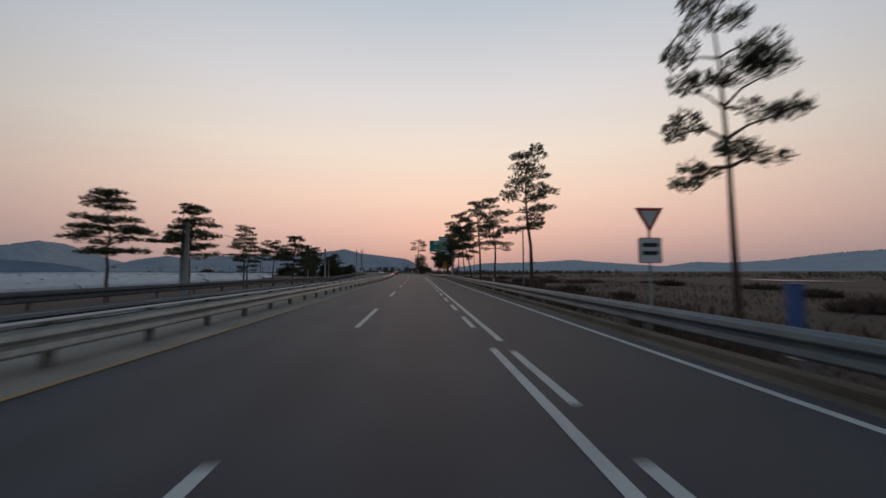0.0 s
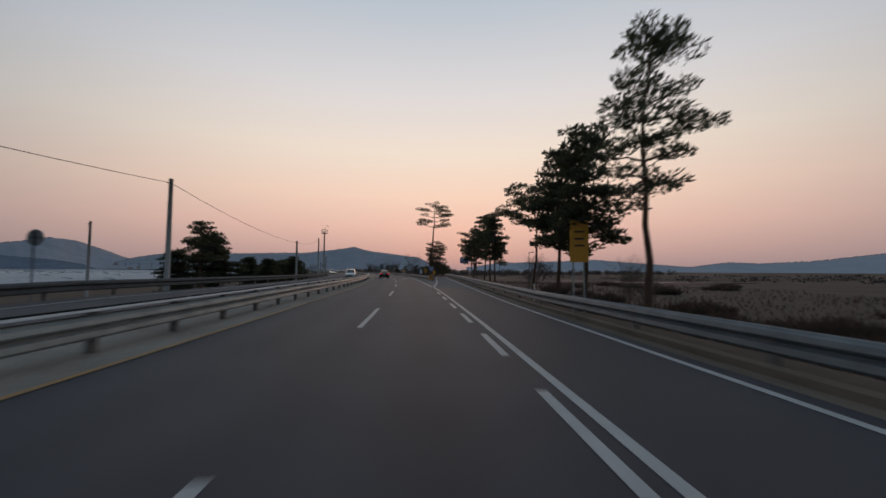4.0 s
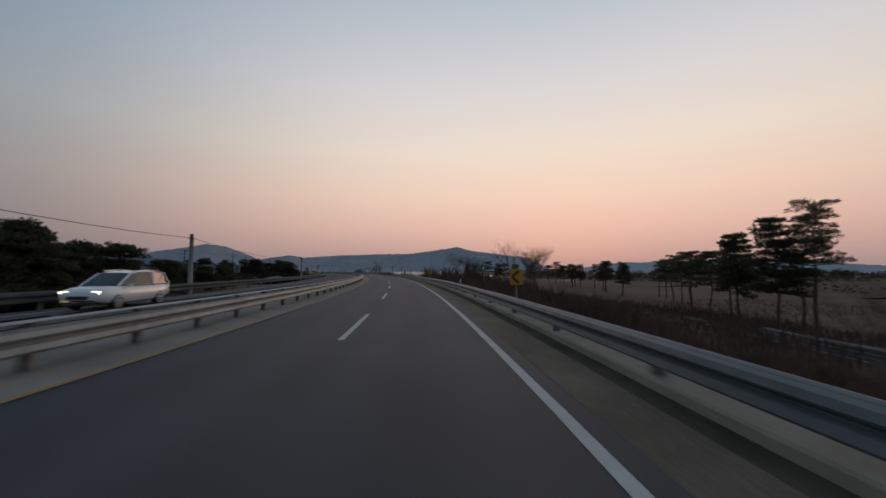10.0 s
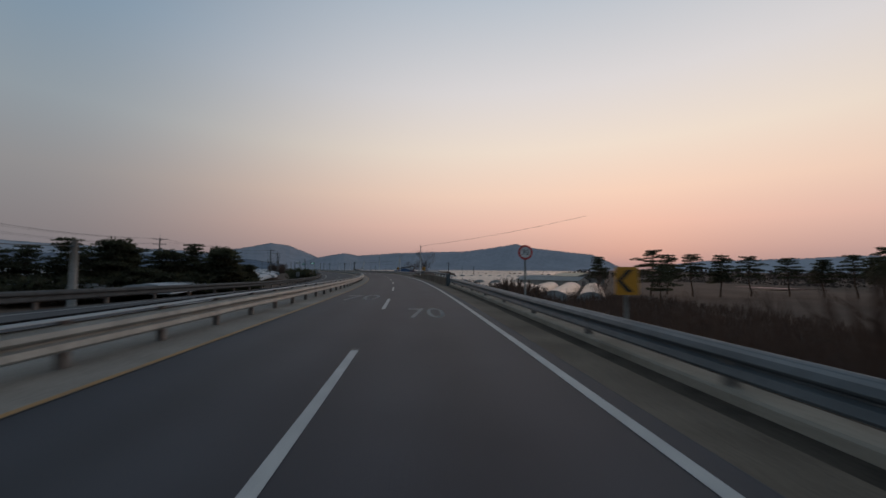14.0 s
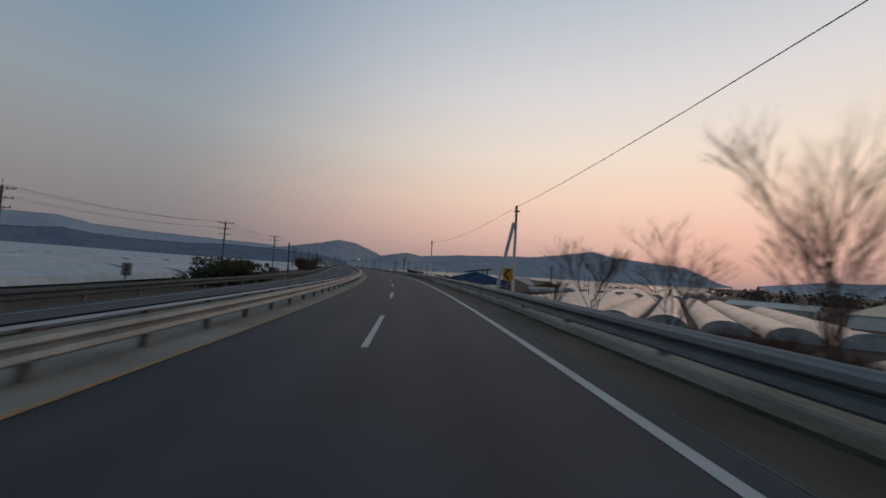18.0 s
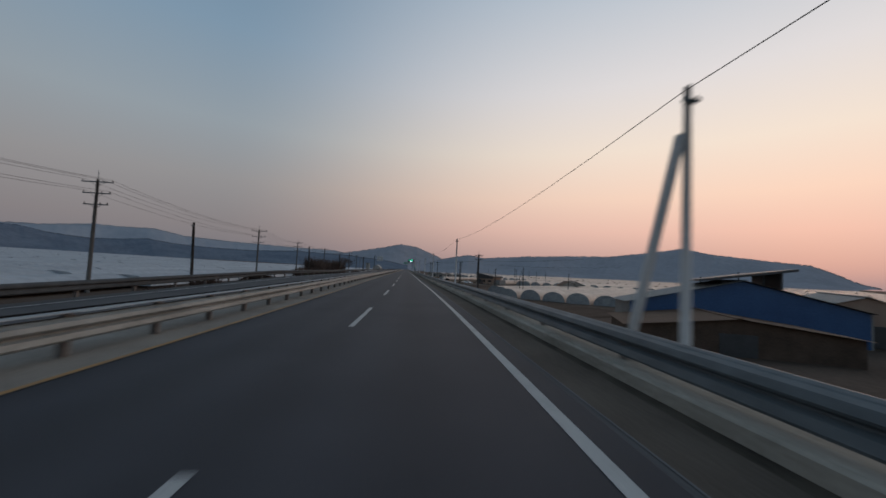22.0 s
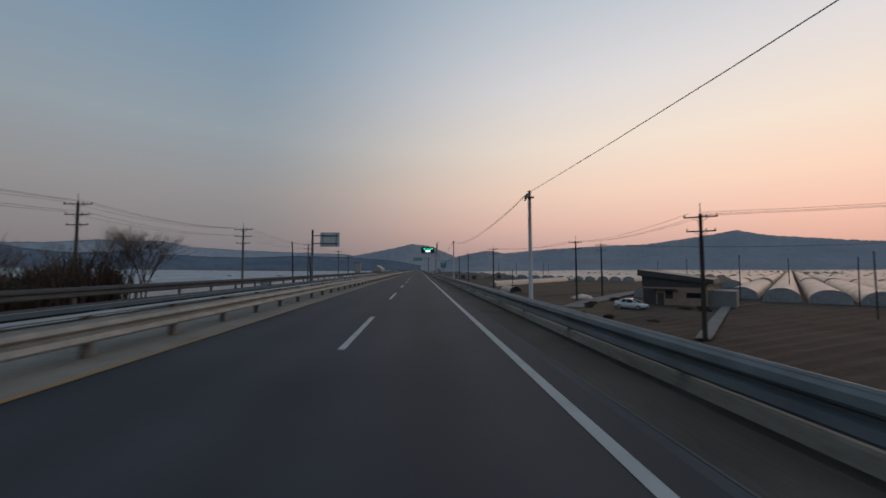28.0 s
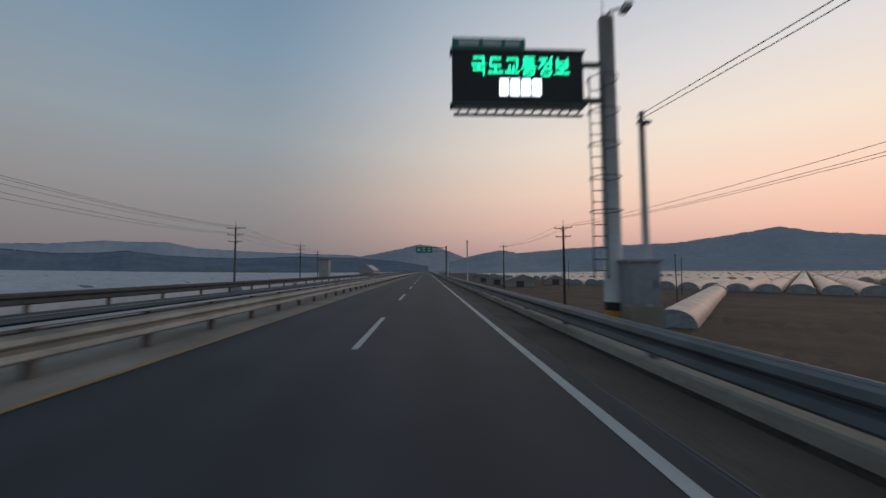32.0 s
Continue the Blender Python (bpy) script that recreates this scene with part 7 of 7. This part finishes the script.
for s, lat, b in ((97.3, -1.6, -1), (97.3, 1.6, 0), (97.3, 5.3, 1), (165.65, -1.6, 0), (165.65, 1.93, 0)):
    road_arrow(s, lat, b)
for s, lat, w, l in ((331.3, 1.65, 1.3, 2.9), (339.5, -1.55, 1.9, 3.6)):
    g = text_geo("70", w, l)
    g.v = [tuple(at(s + b, lat + a, PAINT)) for a, b, c in g.v]
    tagged(g.make("painted_number", WHITE_LINE), "white number 70 painted on the lane", "road marking", kind="structure")
gore = thing("gore_bars", Matrix(), "worn white chevron bars on the gore", "road marking", kind="structure")
for k in range(14):
    s = 139.75 + 2.55 * k
    l0, l1 = 3.5, (ramp_left(s + 1.0) - 0.12 if s < 158 else 4.35)
    mid = l0 + (l1 - l0) * (0.55 if s < 158 else 1.0)
    d = 0.85
    for a, b in ((l0, mid), (l1, mid)):
        if abs(b - a) < 0.2:
            continue
        q = [(s + d, a), (s, b), (s + 0.42, b), (s + d + 0.42, a)]
        if a < b:
            q = q[::-1]
        g = Geo().add([at(x, y, PAINT) for x, y in q], [(0, 1, 2, 3)])
        part("bar", g, WORN_PAINT, gore)
guardrail("ramp_guardrail", "galvanised steel guardrail on the inner side of the ramp", 161, 262, lambda s: ramp_left(s) - 0.7, 4.0, 0.72, ((0.20, 0.48, 1, 0.02),), 60, (100, 262), zf=ramp_z, material=STEEL_DARK)

# ---- vehicles ----
def car_paint(name, c, rough=0.25, coat=0.7):
    m = mat(name, c, tuple(q * 0.9 for q in c), rough, 0.0, 0.6, 4, 0.0, 0.6)
    m.node_tree.nodes["Principled BSDF"].inputs["Coat Weight"].default_value = coat
    m.node_tree.nodes["Principled BSDF"].inputs["Coat Roughness"].default_value = 0.06
    return m


BLACK_PAINT = car_paint("black_car_paint", (0.003, 0.003, 0.004), 0.16, 0.15)
WHITE_PAINT = car_paint("white_car_paint", (0.80, 0.80, 0.80))
CAR_GLASS = mat("tinted_car_glass", (0.008, 0.010, 0.012), (0.012, 0.014, 0.016), 0.05, 0, 1, 3, 0, 0.7)
CHROME = mat("chrome", (0.75, 0.75, 0.75), (0.65, 0.65, 0.65), 0.15, 1.0, 1, 4, 0)
TYRE = mat("tyre_rubber", (0.012, 0.012, 0.012), (0.02, 0.02, 0.02), 0.85, 0, 3, 30, 0.2)
RIM = mat("alloy_rim", (0.42, 0.43, 0.44), (0.5, 0.5, 0.5), 0.3, 0.8, 2, 10, 0)
TAIL = mat("lit_red_tail_lamp", (0.9, 0.03, 0.02), (0.8, 0.02, 0.02), 0.2, 0, 1, 4, 0, emit=1.8)
HEAD = mat("lit_head_lamp", (1.0, 0.85, 0.55), (1.0, 0.8, 0.5), 0.2, 0, 1, 4, 0, emit=4.0)
RED_LENS = mat("dark_red_lens", (0.10, 0.008, 0.008), (0.14, 0.01, 0.01), 0.2, 0, 1, 4, 0)
PLATE = mat("beige_plate", (0.36, 0.32, 0.27), (0.42, 0.38, 0.32), 0.6, 0, 1, 8, 0.0)
LAMP_OFF = mat("clear_lamp_glass", (0.35, 0.36, 0.38), (0.45, 0.46, 0.48), 0.12, 0.2, 1, 4, 0)


def loft(rows, close=True):
    g = Geo()
    n = len(rows[0])
    for r in rows:
        g.v += [tuple(q) for q in r]
    for i in range(len(rows) - 1):
        for j in range(n - 1):
            a = i * n + j
            g.f.append((a, a + 1, a + n + 1, a + n))
    if close:
        g.f += [tuple(range(n))[::-1], tuple(range((len(rows) - 1) * n, len(rows) * n))]
    return g


def car(m, label, paint, suv=False, tail_on=False, head_on=False, length=4.85, name="car"):
    """A car with its rear at y = 0 and its nose at y = length."""
    t = thing(name, m, label, "car", "cars")
    hw = 0.92
    if suv:
        body = ((0.0, 0.82, 0.62, 0.98), (0.08, 0.90, 0.42, 1.06), (0.6, hw, 0.30, 1.06), (1.2, hw, 0.27, 1.04), (2.6, hw, 0.26, 1.02), (3.4, hw, 0.27, 1.02), (4.1, 0.91, 0.30, 0.96), (4.5, 0.85, 0.36, 0.86), (4.7, 0.70, 0.45, 0.72))
        roof = ((0.10, 0.72, 1.34), (0.35, 0.72, 1.60), (1.2, 0.72, 1.68), (2.2, 0.71, 1.66), (2.75, 0.69, 1.56), (3.55, 0.78, 1.06))
        sill = ((0.02, 0.84, 1.02), (0.35, 0.88, 1.05), (1.2, 0.89, 1.04), (2.2, 0.89, 1.03), (2.75, 0.89, 1.02), (3.6, 0.80, 1.01))
    else:
        body = ((0.0, 0.58, 0.62, 0.90), (0.03, 0.68, 0.44, 0.965), (0.10, 0.76, 0.34, 0.995), (0.26, 0.84, 0.29, 1.01), (0.55, 0.90, 0.26, 1.015), (1.1, hw, 0.24, 0.98), (2.4, hw, 0.22, 0.94), (3.4, hw, 0.22, 0.92), (4.1, 0.90, 0.24, 0.84), (4.6, 0.82, 0.30, 0.72), (4.85, 0.62, 0.38, 0.60))
        roof = ((0.55, 0.66, 1.06), (1.25, 0.63, 1.38), (1.7, 0.63, 1.455), (2.3, 0.63, 1.46), (2.75, 0.64, 1.38), (3.65, 0.72, 0.97))
        sill = ((0.45, 0.80, 1.02), (1.25, 0.86, 0.985), (1.7, 0.88, 0.97), (2.3, 0.88, 0.955), (2.75, 0.87, 0.945), (3.7, 0.76, 0.93))
    k = length / body[-1][0]
    rows = []
    for y, w, z0, z1 in body:
        zm = z0 + (z1 - z0) * 0.62
        half = [(w * 0.86, z0), (w * 0.97, z0 + 0.08), (w, z0 + (z1 - z0) * 0.4), (w * 0.99, zm), (w * 0.93, z1 - 0.05), (w * 0.80, z1), (w * 0.4, z1 + 0.015)]
        rows.append([(x, y * k, z) for x, z in half] + [(-x, y * k, z) for x, z in half[::-1]])
    part("body", loft(rows), paint, t, smooth=True)
    # glass house and roof shell
    glass = []
    for (y, w, z), (ys, ws, zs) in zip(roof, sill):
        glass.append([(ws * 0.97, ys * k, zs - 0.03), (w * 0.98, y * k, z - 0.02), (w * 0.5, y * k, z + 0.005), (-w * 0.5, y * k, z + 0.005), (-w * 0.98, y * k, z - 0.02), (-ws * 0.97, ys * k, zs - 0.03)])
    part("window_glass", loft(glass), CAR_GLASS, t, smooth=False)
    top = roof[1:-1]
    shell = loft([[(w * 1.005, y * k, z - 0.05), (w * 0.99, y * k, z + 0.0), (w * 0.5, y * k, z + 0.028), (-w * 0.5, y * k, z + 0.028), (-w * 0.99, y * k, z), (-w * 1.005, y * k, z - 0.05)] for y, w, z in top], False)
    part("roof", shell, paint, t, smooth=True)
    for sx in (-1, 1):
        # pillars at the rear, middle and front of the side glass
        for i in ((0, 1), (2,), (4, 5)):
            pts = []
            if len(i) == 2 and i[0] == 0:
                pts = [(sx * sill[0][1] * 0.98, sill[0][0] * k, sill[0][2] - 0.03), (sx * roof[1][1] * 0.99, roof[1][0] * k, roof[1][2] - 0.02)]
            elif len(i) == 2:
                pts = [(sx * sill[5][1] * 0.98, sill[5][0] * k, sill[5][2] - 0.02), (sx * roof[4][1] * 0.99, roof[4][0] * k, roof[4][2] - 0.02)]
            else:
                pts = [(sx * sill[2][1] * 0.985, (sill[2][0] + 0.2) * k, sill[2][2] - 0.02), (sx * roof[2][1] * 0.995, (roof[2][0] + 0.25) * k, roof[2][2] - 0.02)]
            part("pillar", Geo().tube(pts, 0.045 if len(i) == 2 else 0.03, 6), paint, t)
        line = [(sx * (w * 0.985 + 0.012), y * k, z - 0.012) for y, w, z in sill[:-1]]
        part("chrome_strip", Geo().tube(line + [(sx * sill[5][1] * 0.99, sill[5][0] * k, sill[5][2] - 0.01)], 0.014, 5), CHROME, t)
        part("chrome_strip", Geo().tube([(sx * (w + 0.008), y * k, z - 0.03) for y, w, z in roof[1:]], 0.012, 5), CHROME, t)
        mir = part("mirror", Geo().box(min(sx * 0.90, sx * 1.08), max(sx * 0.90, sx * 1.08), 3.05 * k, 3.2 * k, 0.97, 1.10), paint, t)
        for y in (0.95, 3.75) if not suv else (0.9, 3.72):
            w = part("wheel", Geo().tube([(sx * 0.70, y * k, 0.33), (sx * 0.72, y * k, 0.33), (sx * 0.90, y * k, 0.33), (sx * 0.92, y * k, 0.33)], [0.30, 0.33, 0.33, 0.30], 24), TYRE, t, smooth=False)
            rim = Geo().tube([(sx * 0.90, y * k, 0.33), (sx * 0.928, y * k, 0.33)], 0.06, 10)
            for q in range(10):
                a = 2 * math.pi * q / 10
                c, s_ = math.cos(a), math.sin(a)
                rim.tube([(sx * 0.925, y * k + 0.04 * c, 0.33 + 0.04 * s_), (sx * 0.925, y * k + 0.24 * c, 0.33 + 0.24 * s_)], [0.03, 0.026], 5)
            ring = [(sx * 0.922, y * k + 0.235 * math.cos(0.314 * q), 0.33 + 0.235 * math.sin(0.314 * q)) for q in range(21)]
            rim.tube(ring, 0.03, 5, False)
            part("rim", rim, RIM, w)
        x0, x1 = sorted((sx * 0.40, sx * 0.74))
        zl = 0.845 if not suv else 0.93
        if suv:
            lamp = part("tail_light", Geo().box(x0, x1, -0.006, 0.12, zl - 0.045, zl + 0.05), RED, t)
            for u in (0.27, 0.73):
                part("lamp", Geo().disc((x0 + (x1 - x0) * u, -0.022, zl), 0.052, True, 14, 0.012), TAIL if tail_on else RED, lamp)
        else:
            # lamps that wrap round the corner, with an inner and a larger outer light
            rim_ = ((0.38, -0.026, 0.03), (0.48, -0.024, 0.055), (0.58, -0.012, 0.068), (0.68, 0.028, 0.075), (0.76, 0.090, 0.075), (0.82, 0.165, 0.06), (0.862, 0.26, 0.03))
            lamp = part("tail_light", loft([[(sx * x * 0.93, y + 0.05, zl - h), (sx * x, y, zl - h * 0.8), (sx * x, y, zl + h * 0.6), (sx * x * 0.93, y + 0.05, zl + h * 0.75)] for x, y, h in rim_]), RED_LENS, t)
            for a, b, k_ in ((0, 2, 0.5), (3, 5, 0.62)):
                part("lamp", loft([[(sx * (x + 0.004), y - 0.010, zl - h * k_), (sx * (x + 0.008), y - 0.018, zl), (sx * (x + 0.004), y - 0.010, zl + h * k_ * 0.7)] for x, y, h in rim_[a:b + 1]], False), TAIL if tail_on else RED, lamp)
            # rear quarter panel, bright arc round the side glass, and a low strip on the doors
            part("quarter_panel", Geo().add([(sx * 0.812, 0.44 * k, 0.985), (sx * 0.868, 1.12 * k, 0.965), (sx * 0.70, 1.36 * k, 1.32), (sx * 0.645, 1.20 * k, 1.33), (sx * 0.74, 0.76 * k, 1.14)], [(0, 1, 2, 3, 4) if sx > 0 else (4, 3, 2, 1, 0)]), paint, t)
            part("window_trim", Geo().tube([(sx * 0.885, 1.30 * k, 0.975), (sx * 0.880, 1.13 * k, 0.975), (sx * 0.868, 1.08 * k, 1.01), (sx * 0.815, 1.14 * k, 1.13), (sx * 0.745, 1.28 * k, 1.28), (sx * 0.675, 1.55 * k, 1.405)], 0.017, 6), CHROME, t)
            part("door_strip", Geo().tube([(sx * 0.925, 1.75 * k, 0.40), (sx * 0.928, 2.9 * k, 0.40)], 0.016, 6), CHROME, t)
        y1 = length
        part("headlight", Geo().box(*sorted((sx * 0.45, sx * 0.76)), y1 - 0.42, y1 - 0.09 if not suv else y1 - 0.10, 0.60 if not suv else 0.70, 0.70 if not suv else 0.82), HEAD if head_on else LAMP_OFF, t)
    part("number_plate", Geo().box(-0.26, 0.26, -0.045, -0.004, 0.69, 0.80), PLATE, t, "plain beige number plate")
    part("bumper", Geo().box(-0.60, 0.60, -0.025, 0.2, 0.36, 0.55), paint, t)
    part("chrome_strip", Geo().box(-0.38, 0.38, -0.036, 0.01, 0.835, 0.86), CHROME, t)
    part("grille", Geo().box(-0.42, 0.42, length - 0.12, length + 0.015, 0.48, 0.62), BLACK, t)
    part("undertray", Geo().box(-0.78, 0.78, 0.2, length - 0.3, 0.20, 0.34), BLACK, t)
    if not suv:
        for x in (-0.5, 0.5):
            part("exhaust", Geo().tube([(x, -0.04, 0.34), (x, 0.25, 0.34)], 0.045, 10), CHROME, t)
        part("spoiler", loft([[(x, 0.30, 1.022 - 0.05 * abs(x)), (x, -0.03 + 0.11 * x * x, 1.035 - 0.05 * abs(x)), (x, -0.05 + 0.11 * x * x, 1.02 - 0.05 * abs(x)), (x, 0.0 + 0.11 * x * x, 0.985 - 0.05 * abs(x))] for x in (-0.70, -0.5, -0.25, 0, 0.25, 0.5, 0.70)], False), paint, t)
        part("antenna", Geo().box(-0.02, 0.02, 1.35, 1.55, 1.45, 1.53), paint, t)
    else:
        for x in (-0.62, 0.62):
            part("roof_rail", Geo().tube([(x, 0.6, 1.68), (x, 1.4, 1.74), (x, 2.5, 1.68)], 0.02, 5), CHROME, t)
    return t


car(here(173.4, -1.5, 0.0), "black saloon car with lit red tail lights driving on the highway", BLACK_PAINT, False, True)
car(here(180.4, -7.9, 0.0, 180), "white sport utility car driving in the opposite lanes", WHITE_PAINT, True, False, False, 4.7)
car(here(254.5, -12.2, 0.0, 180), "white sport utility car with lit headlights in the opposite lanes", WHITE_PAINT, True, False, True, 4.7)
p = at(677.2, 32, PLAIN_R + 0.14, True)
car(pose(p.x - 2, p.y, p.z, 0, 0, -96), "white saloon car parked beside the farmhouse", WHITE_PAINT, False, False, False, 4.4)
# dry bushes by the lane and yard
random.seed(91)
for s, lat, k in ((683, 28.5, 0.5), (686, 30.5, 0.45), (680, 27, 0.4), (694, 38.5, 0.5), (675, 38.5, 0.5), (673, 40, 0.45), (676, 42, 0.5), (690, 36, 0.4), (668, 24, 0.4), (671, 22, 0.45), (664, 27, 0.35)):
    b = tagged(new("dry_shrub", random.choice(BRUSHES)), "small dry brown shrub in the farmyard", "shrub", "yard shrubs")
    b.matrix_basis = here(s, lat, PLAIN_R + 0.05, rnd(0, 360), True) @ Matrix.Scale(k, 4)
